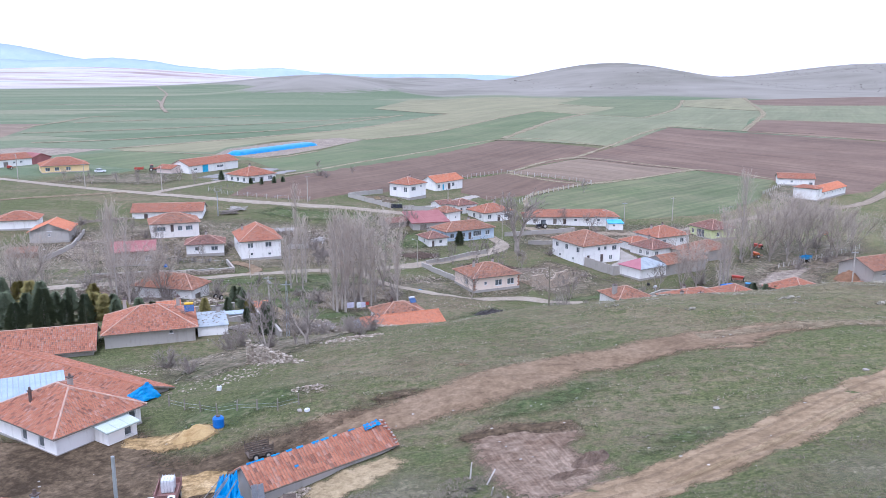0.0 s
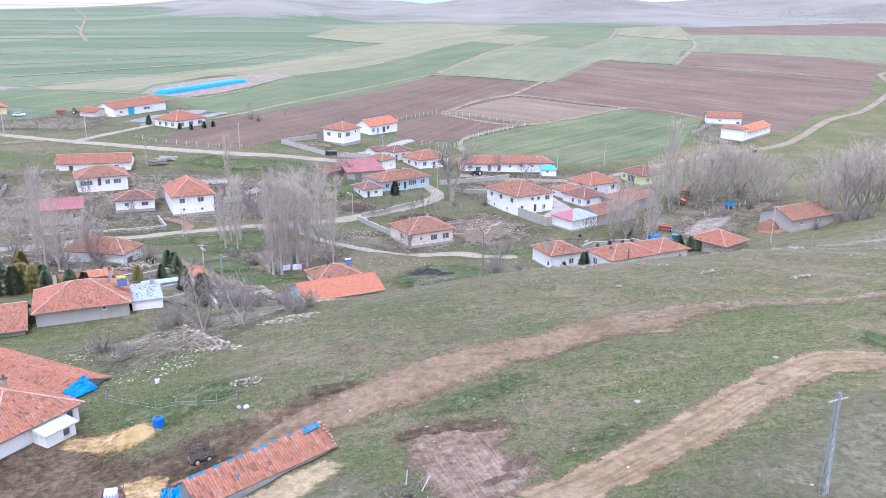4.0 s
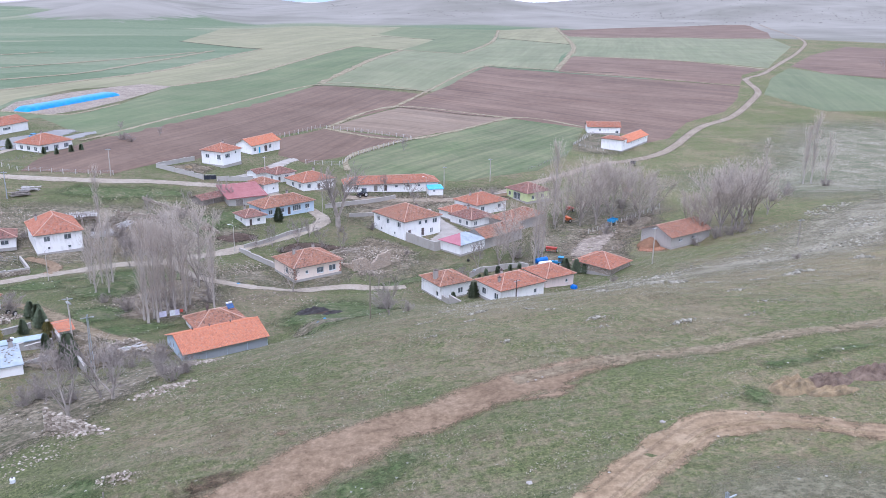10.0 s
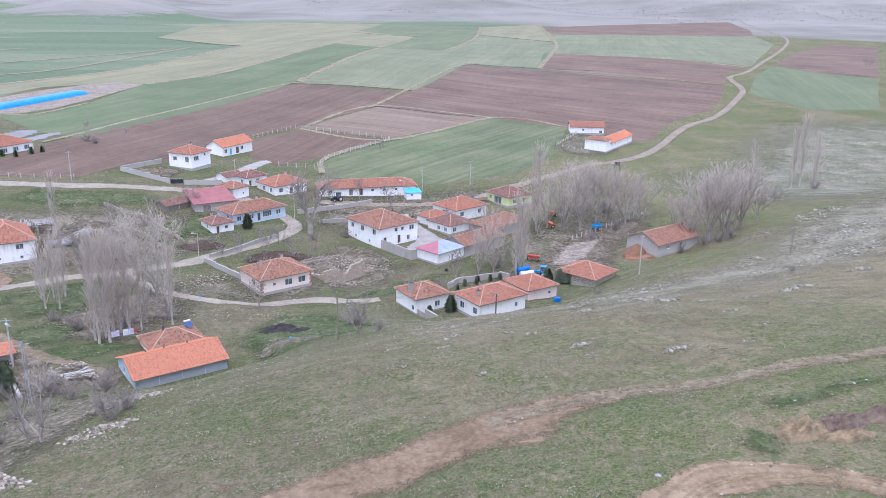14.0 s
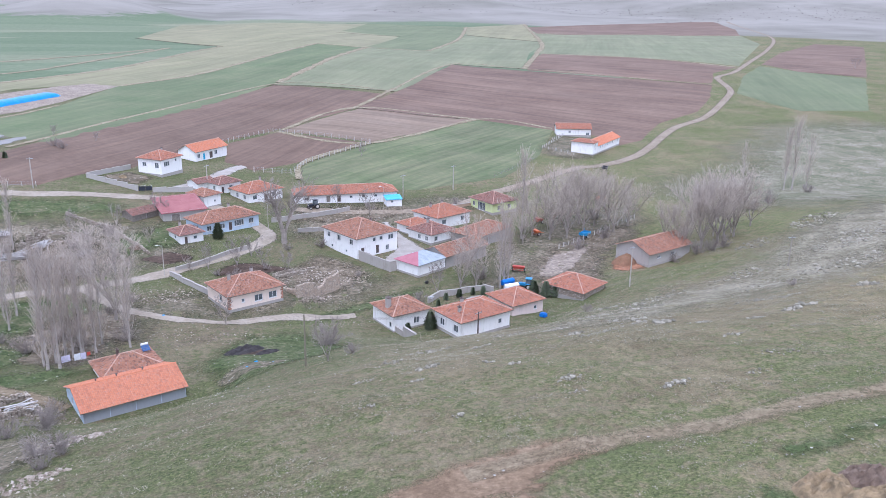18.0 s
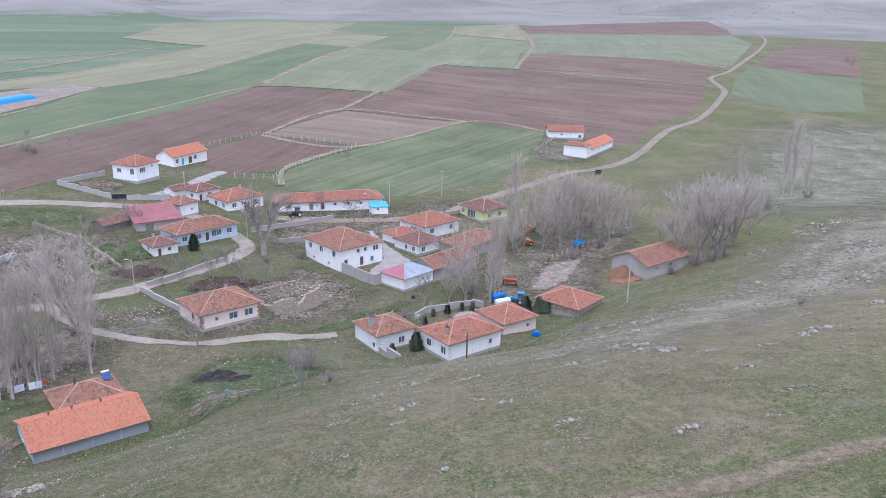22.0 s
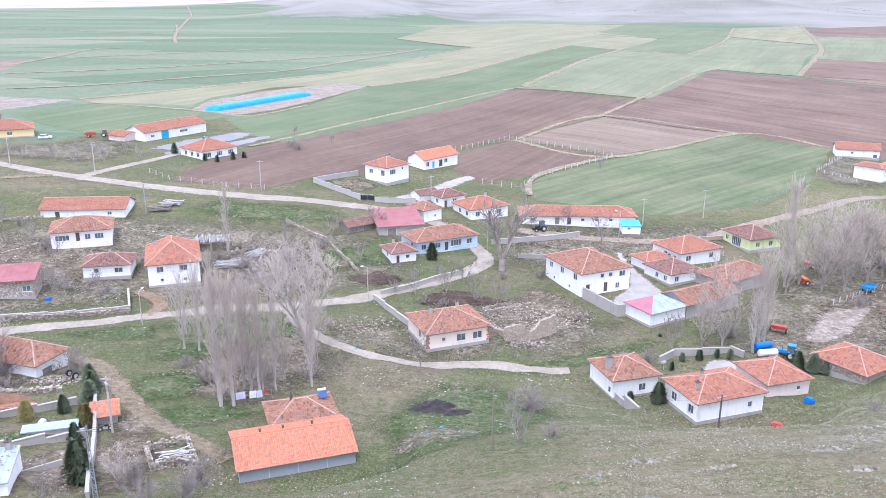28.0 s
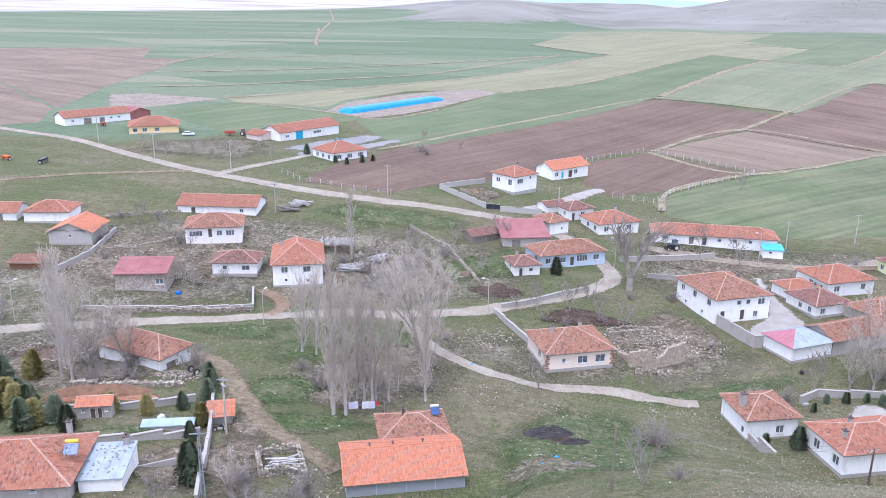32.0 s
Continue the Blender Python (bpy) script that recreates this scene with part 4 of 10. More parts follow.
def roof_planes(w, d, h, kind, axis, rise, o):
    """Roof planes over a w x d plan at eave height h, overhang o. axis: the ridge's direction."""
    x0, y0, x1, y1 = -o, -o, w + o, d + o
    slope = rise / ((d if axis == "x" else w) / 2)
    e = h - o * slope
    t = h + rise
    if kind == "mono":
        return [[(x0, y0, e), (x1, y0, e), (x1, y1, t), (x0, y1, t)]], []
    if kind == "gable":
        if axis == "x":
            m = d / 2
            return [[(x0, y0, e), (x1, y0, e), (x1, m, t), (x0, m, t)], [(x1, y1, e), (x0, y1, e), (x0, m, t), (x1, m, t)]], [((x0, m, t), (x1, m, t))]
        m = w / 2
        return [[(x1, y0, e), (x1, y1, e), (m, y1, t), (m, y0, t)], [(x0, y1, e), (x0, y0, e), (m, y0, t), (m, y1, t)]], [((m, y0, t), (m, y1, t))]
    if axis == "x":
        r = min(d / 2, w / 2 - 0.2)
        A, B = (r, d / 2, t), (w - r, d / 2, t)
        planes = [[(x0, y0, e), (x1, y0, e), B, A], [(x1, y1, e), (x0, y1, e), A, B], [(x0, y1, e), (x0, y0, e), A], [(x1, y0, e), (x1, y1, e), B]]
        ridges = [(A, B), ((x0, y0, e), A), ((x0, y1, e), A), ((x1, y0, e), B), ((x1, y1, e), B)]
    else:
        r = min(w / 2, d / 2 - 0.2)
        A, B = (w / 2, r, t), (w / 2, d - r, t)
        planes = [[(x1, y0, e), (x1, y1, e), B, A], [(x0, y1, e), (x0, y0, e), A, B], [(x0, y0, e), (x1, y0, e), A], [(x1, y1, e), (x0, y1, e), B]]
        ridges = [(A, B), ((x0, y0, e), A), ((x1, y0, e), A), ((x0, y1, e), B), ((x1, y1, e), B)]
    return planes, ridges


def chimney(parent, x, y, z, mat=None, h=1.1, w=0.5):
    bm = bmesh.new()
    box(bm, -w / 2, -w / 2, -0.8, w / 2, w / 2, h)
    ch = part("chimney", bm, mat or M_CEMENT, parent, "square rendered chimney")
    bm = bmesh.new()
    box(bm, -w / 2 - 0.08, -w / 2 - 0.08, h, w / 2 + 0.08, w / 2 + 0.08, h + 0.1)
    rod(bm, (0, 0, h + 0.1), (0, 0, h + 0.4), 0.12, 0.10, 8)
    part("cap", bm, M_DOOR, ch)
    ch.matrix_local = pose(x, y, z)


def house(name, label, corner, ang, w, d, z, h, wall=None, tile=None, roof="hip", axis=None, rise=None, over=0.45,
          front=(), side=(), back=(), end=(), chimneys=(), ridge=True, sheet_mat=None, plinth=0.5, category="house", end_sheet=None):
    """A house whose near corner is given; its front runs w metres along ang, its side d metres to the left of that.
    front, side, back, end: openings (start, sill, width, height, kind)."""
    wall, tile = wall or M_WHITE, tile or M_TILE_OLD
    axis = axis or ("x" if w >= d else "y")
    rise = rise if rise is not None else 0.42 * min(w, d) / 2 * (1.0 if roof != "mono" else 0.6)
    root = tagged(new(name), label, category)
    root.matrix_world = pose(corner[0], corner[1], z, 0, 0, ang)
    bm = bmesh.new()
    sides = (((0, 0, 0), (1, 0, 0), (0, 1, 0), w, front), ((0, d, 0), (0, -1, 0), (1, 0, 0), d, [(d - a - c, b, c, e, k) for a, b, c, e, k in side]),
             ((w, d, 0), (-1, 0, 0), (0, -1, 0), w, back), ((w, 0, 0), (0, 1, 0), (-1, 0, 0), d, end))
    for o, dr, inn, ln, holes in sides:
        wall_side(bm, o, dr, inn, ln, -1.2, h, [q[:4] for q in holes])
    if roof == "gable":
        tri = [[(0, 0, h), (0, d, h), (0, d / 2, h + rise)], [(w, d, h), (w, 0, h), (w, d / 2, h + rise)]] if axis == "x" else [[(0, 0, h), (w, 0, h), (w / 2, 0, h + rise)], [(w, d, h), (0, d, h), (w / 2, d, h + rise)]]
        for q in tri:
            bm.faces.new([bm.verts.new(p) for p in q])
    elif roof == "mono":
        for q in ([(0, d, h), (0, 0, h), (0, d, h + rise)], [(w, 0, h), (w, d, h), (w, d, h + rise)], [(w, d, h), (0, d, h), (0, d, h + rise), (w, d, h + rise)]):
            bm.faces.new([bm.verts.new(p) for p in q])
    part("wall", bm, wall, root)
    if plinth:
        bm = bmesh.new()
        for x0, y0, x1, y1 in ((-0.05, -0.05, w + 0.05, 0), (-0.05, d, w + 0.05, d + 0.05), (-0.05, 0, 0, d), (w, 0, w + 0.05, d)):
            box(bm, x0, y0, -1.3, x1, y1, plinth)
        if not any(k in "dbg" for _, _, _, _, k in (*front, *side, *back, *end)):
            part("plinth", bm, M_CEMENT, root, "grey cement plinth")
        else:
            bm.free()
    for o, dr, inn, ln, holes in sides:
        for q in holes:
            window(root, o, dr, inn, q[:4], q[4])
    planes, ridges = roof_planes(w, d, h, roof, axis, rise, over)
    bm = bmesh.new()
    for pl in planes:
        up = [bm.verts.new(Vector(p) + Vector((0, 0, 0.02))) for p in pl]
        dn = [bm.verts.new(Vector(p) - Vector((0, 0, 0.13))) for p in pl]
        bm.faces.new(up)
        bm.faces.new(dn[::-1])
        for i in range(len(pl)):
            j = (i + 1) % len(pl)
            bm.faces.new((dn[i], dn[j], up[j], up[i]))
    rf = part("roof", bm, [sheet_mat or M_WOOD, end_sheet] if end_sheet else sheet_mat or M_WOOD, root)
    if end_sheet:
        for q in rf.data.polygons:
            q.material_index = 1 if q.center.x < w * 0.27 and (q.normal.x < -0.1 or q.normal.z < 0) else 0
    if sheet_mat:
        for pl in planes:
            a, b, t = Vector(pl[0]), Vector(pl[1]), Vector(pl[2])
            n = max(2, int((b - a).length / 0.9))
            rise_v = (t - b) - (b - a).normalized() * (t - b).dot((b - a).normalized())
            bm = bmesh.new()
            for k in range(1, n):
                f = k / n
                run = 1.0 if len(pl) == 4 and roof == "mono" else 1 - abs(2 * f - 1) if len(pl) == 3 else min(1.0, 2.2 * min(f, 1 - f))
                p = a.lerp(b, f)
                rod(bm, p + Vector((0, 0, 0.03)), p + rise_v * run + Vector((0, 0, 0.03)), 0.035, 0.035, 4)
            pink = end_sheet and a.x < 0 and b.x < 0
            part("sheet_rib", bm, end_sheet if pink else sheet_mat, rf)
    if not sheet_mat:
        bm = bmesh.new()
        for pl in planes:
            tile_rows(bm, pl)
        tagged(part("roof_tiles", bm, tile, rf), kind="stuff")
        if ridge:
            for a, b in ridges:
                bm = bmesh.new()
                rod(bm, Vector(a) + Vector((0, 0, 0.05)), Vector(b) + Vector((0, 0, 0.05)), 0.10, 0.10, 6)
                part("ridge_cap", bm, M_RIDGE if ridge is True else ridge, rf)
    for c in chimneys:
        chimney(root, *c)
    return root


def row(count, first, pitch, sill=1.0, w=1.1, h=1.2, kind="w"):
    return [(first + i * pitch, sill, w, h, kind) for i in range(count)]


# centre of the village
house("house", "cream plastered house with a hipped clay-tile roof", (6.6, 174.8), 24.5, 11.3, 9.6, -3.2, 3.4, M_CREAM, M_TILE_OLD, front=[(2.6, 1.5, 0.7, 0.7, "w"), (5.3, 1.1, 1.7, 1.3, "w"), (8.3, 1.1, 1.7, 1.3, "w")], side=[(3.0, 1.2, 1.3, 1.3, "w")], chimneys=[(2.6, 5.2, 4.7), (8.2, 7, 4.4)])
house("house", "big two-storey white house with hipped roof", (35.2, 204.6), 28, 11.8, 13.2, -3.8, 4.9, M_WHITE, M_TILE_OLD, axis="y", front=[(1.2, 0.3, 1.0, 2.0, "d"), (5.5, 0.1, 1.0, 2.1, "d"), (8.4, 0.5, 1.0, 1.2, "w"), (4.6, 3.2, 0.9, 0.9, "w"), (6.6, 3.2, 0.9, 0.9, "w"), (9.2, 2.9, 1.5, 1.2, "w")], side=[(1.6, 2.8, 1.3, 1.3, "w"), (6.4, 2.8, 1.3, 1.3, "w"), (10.6, 2.8, 1.2, 1.2, "w"), (3.8, 0.6, 0.8, 0.6, "w"), (9.5, 0.6, 0.8, 0.6, "w")], chimneys=[(8.6, 6, 5.6)])
house("barn", "long low white barn with a faded tile roof", (24.9, 249.5), 1.3, 28.5, 7.5, -1.6, 2.5, M_WHITE, M_TILE_RED, roof="hip", front=[(2.5, 0.9, 1.2, 0.8, "w"), (8.5, 0, 1.2, 1.9, "g"), (11.5, 0, 1.1, 1.9, "d"), (15, 1.0, 0.9, 0.7, "w"), (18.5, 1.0, 0.9, 0.7, "w"), (22, 1.0, 0.9, 0.7, "w")], category="barn")
house("house", "pale blue house with glazed porch and hipped tile roof", (0.9, 223.0), 29.8, 15.4, 8.2, -1.7, 3.0, M_BLUE, M_TILE_OLD, front=[(1.2, 0.9, 1.2, 1.2, "w"), (4.6, 0.9, 1.4, 1.2, "w"), (7.0, 0, 1.0, 2.1, "d"), (8.6, 0.8, 2.6, 1.5, "w"), (12.6, 0.9, 1.4, 1.2, "w")], side=[(2, 1, 1.2, 1.2, "w")], chimneys=[(10, 5, 4.2)])
house("outhouse", "small white outhouse with brown tile roof", (-3.9, 216.8), 27, 5.6, 6.4, -1.9, 2.5, M_WHITE, M_TILE_BROWN, axis="x", front=[(1.0, 0, 0.8, 1.8, "d"), (3.2, 0.9, 0.9, 0.8, "w")], side=[(2.5, 0.9, 0.8, 0.9, "w")], chimneys=[(2, 4.4, 3.2)])
house("house", "white house with hipped tiles behind a bare tree", (12.4, 248.9), 32, 11.0, 9.0, -0.9, 3.1, M_WHITE, M_TILE_RED, front=[(1.4, 1.0, 1.3, 1.2, "w"), (5.0, 0, 1.1, 2.0, "d"), (7.6, 1.0, 1.4, 1.2, "w")], side=[(1.5, 1, 1.2, 1.2, "w"), (5, 1, 1.2, 1.2, "w")], chimneys=[(7.5, 5.4, 4.5)])
house("house", "small white house with brown hipped roof", (4.7, 256.6), 36, 7.2, 6.4, 0.3, 3.0, M_WHITE, M_TILE_BROWN, front=[(0.8, 0, 0.9, 2.0, "d"), (3.4, 1, 1.2, 1.1, "w")], side=[(1.8, 1, 1.1, 1.1, "w")])
house("house", "narrow tall white house with tiled roof", (1.0, 243.3), 40, 5.4, 6.6, -0.3, 3.6, M_WHITE, M_TILE_OLD, front=[(3.2, 1.4, 0.6, 0.6, "w")], side=[(2.0, 1.3, 1.1, 1.2, "w")])
house("shed", "shed under a dull red sheet-metal roof", (-8.6, 232.2), 18, 10.6, 10.0, -0.5, 2.6, M_GREY, roof="mono", sheet_mat=M_REDSHEET, rise=1.6, front=[(2, 0, 2.2, 2.0, "g")], category="shed")
house("shed", "crooked plank shed with loose old tiles", (-15.5, 231.6), 40, 7.0, 4.6, 0.0, 2.1, M_WOOD, M_TILE_BROWN, roof="gable", rise=0.9, ridge=False, front=[(2.5, 0, 1.4, 1.7, "g")], category="shed")
house("outhouse", "low red-roofed outhouse by the yard wall", (-1.0, 259.0), 36, 5.5, 5.0, 1.0, 2.2, M_WHITE, M_TILE_BROWN, roof="gable", rise=0.8, category="shed")
house("house", "two-level white house inside a walled yard", (-11.2, 271.4), 52, 8.6, 8.6, 2.9, 4.9, M_WHITE, M_TILE_RED, roof="hip", front=[(1.2, 2.6, 2.2, 1.3, "w"), (5.8, 3.4, 0.7, 0.8, "w")], side=[(1.0, 2.2, 1.5, 1.6, "w"), (5.6, 2.4, 1.5, 1.2, "w")], chimneys=[(5.5, 4.5, 6.0)])
house("house", "white single-storey house with pale gable end", (-2.6, 293.6), 50, 15.0, 7.0, 2.5, 3.2, M_WHITE, M_TILE_ORANGE, roof="gable", rise=1.9, front=[(1.0, 0.9, 1.3, 1.3, "w"), (3.6, 0, 1.0, 2.1, "b"), (6.6, 0, 1.6, 2.2, "d"), (9.0, 0.9, 1.4, 1.3, "w")])
house("barn", "white-walled barn end with pink and zinc roof", (46.5, 190.6), 33, 8.6, 6.8, -4.5, 3.1, M_WHITE, roof="hip", axis="x", rise=1.5, sheet_mat=M_ZINC, category="barn", end_sheet=M_PINKSHEET)
house("barn", "long tile-roofed barn joined to the zinc one", (53.9, 195.3), 33, 14.0, 6.8, -4.5, 3.1, M_CEMENT, M_TILE_OLD, roof="gable", rise=1.5, category="barn")
house("house", "white house with a red hipped roof", (59.2, 224.8), 28, 11.4, 9.6, -3.8, 3.2, M_WHITE, M_TILE_RED, front=[(1.6, 1, 1.4, 1.2, "w"), (8.2, 1, 1.2, 1.2, "w")], side=[(1.6, 0, 1.0, 2.0, "d"), (4.5, 1, 1.2, 1.2, "w")], chimneys=[(2.8, 6, 4.2), (7.0, 6.2, 4.4)])
house("outhouse", "white lean-to annexe with red tiles", (51.0, 220.8), 30, 7.0, 5.0, -3.9, 2.7, M_WHITE, M_TILE_RED, rise=0.9)
house("house", "low white house with brown hipped tiles", (54.5, 212.4), 30, 8.0, 8.2, -4.1, 2.8, M_WHITE, M_TILE_BROWN, side=[(1.2, 0.8, 1.0, 1.1, "w"), (3.8, 0.8, 1.0, 1.1, "w")], front=[(1.2, 0.8, 1.1, 1.1, "w")], chimneys=[(3.4, 4.8, 4.0)])
house("barn", "tile-roofed barn with grey walls", (65.1, 209.1), 36, 14.0, 8.0, -4.5, 2.9, M_CEMENT, M_TILE_OLD, front=[(3, 0, 2.0, 2.0, "g")], category="barn")
house("house", "lime green house with brown hipped roof", (77.9, 237.0), 24, 9.0, 9.6, -4.0, 3.3, M_LIME, M_TILE_BROWN, front=[(1.8, 1, 1.2, 1.2, "w"), (5.6, 1, 1.2, 1.2, "w")], side=[(3.2, 0.4, 3.2, 2.2, "w"), (7.6, 1.1, 1.0, 1.2, "w")])
house("house", "white house with dark chimney on its gable side", (35.6, 162.4), 20, 7.6, 7.6, -4.8, 3.6, M_WHITE, M_TILE_OLD, front=[(4.4, 1.0, 1.2, 1.2, "w")], side=[(0.8, 0.8, 0.9, 1.0, "w")], chimneys=[(0.8, 3.2, 4.3, None, 1.5, 0.8)])
house("house", "broad white house with weathered hipped roof", (45.35, 151.6), 22, 11.0, 7.8, -2.6, 3.6, M_WHITE, M_TILE_RED, rise=1.6, side=[(0.9, 1.1, 1.3, 1.3, "w"), (4.9, 1.1, 1.3, 1.3, "w")], front=[(8.4, 1.3, 0.8, 0.9, "w")], chimneys=[(3.6, 4.6, 4.6), (1.6, 2.6, 4.0)])
house("house", "small pinkish house with red hipped tiles", (57.8, 160.6), 20, 7.4, 7.6, -3.6, 3.3, M_PINK, M_TILE_RED, front=[(5.2, 1.4, 0.7, 0.7, "w")])
M_SLATE = plaster("blue_grey_render", (0.34, 0.36, 0.385), (0.24, 0.24, 0.24), 0.5)
oh = house("house", "orange-tiled long house with pale gable", (-12.2, 130.6), 22, 13.8, 9.05, -1.0, 2.5, M_BLUE, M_TILE_ORANGE, roof="gable", rise=1.65, over=0.35, side=[(1.6, 1.2, 0.9, 1.0, "w"), (5.4, 1.2, 0.9, 1.0, "w")], ridge=M_TILE_ORANGE)
for k in range(4):
    bm = bmesh.new()
    box(bm, 0.05 + k * 3.44, -0.05, -1.2, 0.05 + k * 3.44 + 3.36, -0.003, 2.3)
    part("wall_panel", bm, M_SLATE, oh, "blue-grey rendered wall panel")
for k, x in enumerate((3.2, 6.0, 9.6)):
    bm = bmesh.new()
    rod(bm, (x, 5.4, 3.4), (x, 5.4, 4.25), 0.11, 0.10, 8)
    box(bm, x - 0.16, 5.24, 4.25, x + 0.16, 5.56, 4.32)
    part("roof_vent", bm, M_DOOR, oh, "small dark roof vent")
house("house", "red-tiled house behind the orange roof", (-10.8, 141.0), 22, 8.3, 6.6, -1.2, 2.7, M_WHITE, M_TILE_OLD, rise=1.5, chimneys=[(3.0, 3.6, 4.1, M_DOOR, 0.7, 0.35)])
# west side
house("house", "two-storey white house with orange hipped roof", (-48.6, 195.6), 21, 9.6, 13.0, -0.8, 5.0, M_WHITE, M_TILE_RED, axis="y", rise=2.9, front=[(1.6, 3.0, 1.3, 1.2, "w"), (5.8, 3.0, 1.5, 1.2, "w"), (2.2, 1.2, 0.6, 0.6, "w"), (6.4, 1.0, 0.7, 0.6, "w")], side=[(2, 3, 1.2, 1.2, "w"), (6, 3, 1.2, 1.2, "w")], chimneys=[(1.6, 9, 6.0)])
house("barn", "long white barn with red tile roof", (-86.8, 228.6), 8, 19.0, 8.6, 3.2, 2.5, M_WHITE, M_TILE_RED, roof="gable", rise=1.7, category="barn", front=[(3.2, 0, 1.1, 1.9, "d"), (15, 0.9, 1.0, 0.8, "w")])
house("house", "raised house with a front balcony and tile roof", (-75.6, 211.4), 22, 12.0, 9.0, 1.3, 4.1, M_BALCONY, M_TILE_OLD, front=[(0.8, 1.9, 2.8, 1.2, "w"), (4.8, 1.6, 0.9, 2.0, "d"), (6.6, 1.9, 1.2, 1.2, "w"), (8.6, 1.9, 1.8, 1.2, "w")])
house("house", "low white house with brown tile roof", (-62.4, 197.6), 14, 8.8, 6.6, -0.1, 3.0, M_WHITE, M_TILE_BROWN, front=[(2.0, 1.3, 0.9, 0.9, "w"), (5.8, 1.2, 1.6, 1.0, "w")], chimneys=[(4.6, 4, 4.0)])
house("house", "stone house with a crimson sheet-metal roof", (-75.6, 184.4), 17, 9.4, 6.6, 0.0, 3.8, M_STONEWALL, roof="mono", sheet_mat=M_REDSHEET, rise=1.0, front=[(7.4, 1.4, 1.5, 1.1, "w")])
house("house", "grey gable-fronted house with orange tiles", (-102.8, 202.6), 13, 9.2, 9.5, 2.0, 3.0, M_GREY, M_TILE_ORANGE, roof="gable", axis="y", rise=1.9, front=[(4.1, 2.9, 1.2, 0.5, "w"), (4.3, 1.7, 0.6, 0.5, "w")])
house("house", "red-tiled white house in a walled yard", (-116.3, 212.4), 16, 10.0, 8.0, 3.2, 2.9, M_WHITE, M_TILE_RED)
house("barn", "long tile-roofed barn in the western yard", (-136.0, 208.0), 16, 18.0, 7.0, 3.0, 2.7, M_WHITE, M_TILE_RED, roof="gable", front=[(3, 1, 1, 0.8, "w"), (12, 0, 3, 2.2, "g")], category="barn")
house("barn", "white barn with a long orange tile roof", (-183.1, 321.6), 57, 25.0, 9.0, 6.4, 3.2, M_WHITE, M_TILE_RED, roof="gable", front=[(2.5, 1.4, 1, 0.7, "w"), (7, 0, 3.0, 2.4, "g"), (13, 0, 2, 2.2, "g"), (17, 1.4, 1, 0.7, "w"), (20, 1.4, 1, 0.7, "w")], category="barn")
house("house", "yellow house with a hipped red roof", (-150.5, 311.0), 30, 16.5, 12.0, 6.4, 3.1, M_YELLOW, M_TILE_RED, front=[(1.2, 1, 1.6, 1.3, "w"), (4.4, 1, 1.6, 1.3, "w"), (8.4, 1, 1.6, 1.3, "w")], side=[(2, 1, 1.4, 1.3, "w"), (6, 1, 1.4, 1.3, "w")])
house("barn", "white farm building with a bright blue door", (-96.2, 314.2), 62, 27.0, 9.6, 6.0, 3.2, M_WHITE, M_TILE_RED, roof="gable", front=[(2.6, 1.2, 1.5, 0.8, "w"), (7.0, 0, 3.2, 2.9, "b"), (15, 1.2, 3.5, 0.9, "w")], category="barn")
house("shed", "open lean-to with red tiles beside the farm building", (-102.5, 312.4), 62, 6.5, 7.5, 6.0, 2.3, M_PINK, M_TILE_RED, roof="gable", rise=1.1, category="shed")
house("house", "white house with red hipped roof and clipped shrubs", (-67.4, 285.0), 52, 12.4, 11.0, 5.9, 3.1, M_WHITE, M_TILE_RED, front=row(3, 1.4, 3.9, 0.9, 1.8, 1.3), side=row(3, 1.4, 3.2, 0.9, 1.4, 1.3), chimneys=[(6, 6, 5.0)])
# hillside west of the track
house("house", "pale-walled farmhouse with clean red hipped roof", (-47.4, 111.2), 19, 12.2, 9.8, 4.9, 3.0, M_GREY, M_TILE_RED, rise=2.3, front=[(8.6, 2.1, 0.6, 0.5, "w")], chimneys=[(2.6, 8.6, 4.4), (10.2, 8.4, 4.2)])
house("barn", "long old red-tiled wing joined to the farmhouse", (-67.4, 102.4), 18, 20.4, 8.6, 4.0, 2.6, M_CEMENT, M_TILE_RED, roof="gable", rise=2.2, category="barn")
house("house", "white farmhouse with patched tile roof and porch", (-33.2, 66.3), 57, 8.6, 10.5, 10.4, 2.8, M_WHITE, M_TILE_RED, axis="y", rise=2.0, front=[(6.6, 1.3, 1.5, 1.2, "w")], side=[(1.8, 1.1, 0.9, 1.2, "w"), (4.4, 1.1, 0.9, 1.2, "w")], chimneys=[(1.9, 6.6, 3.9, M_DOOR, 0.8, 0.22), (5.4, 5.8, 4.5, None, 0.6, 0.4)], plinth=0.9)
house("barn", "long weathered tile barn with a tarpaulin end", (-51.6, 88.0), -30, 21.4, 7.5, 8.9, 1.9, M_CEMENT, M_TILE_RED, roof="gable", rise=1.4, category="barn", ridge=M_TILE_RED)
house("shed", "long low stable with a red tile roof", (-13.0, 53.2), 40.5, 12.1, 3.6, 13.4, 1.6, M_STABLE, M_TILE_RED, roof="gable", rise=1.2, over=0.25, ridge=False, category="stable", plinth=0)
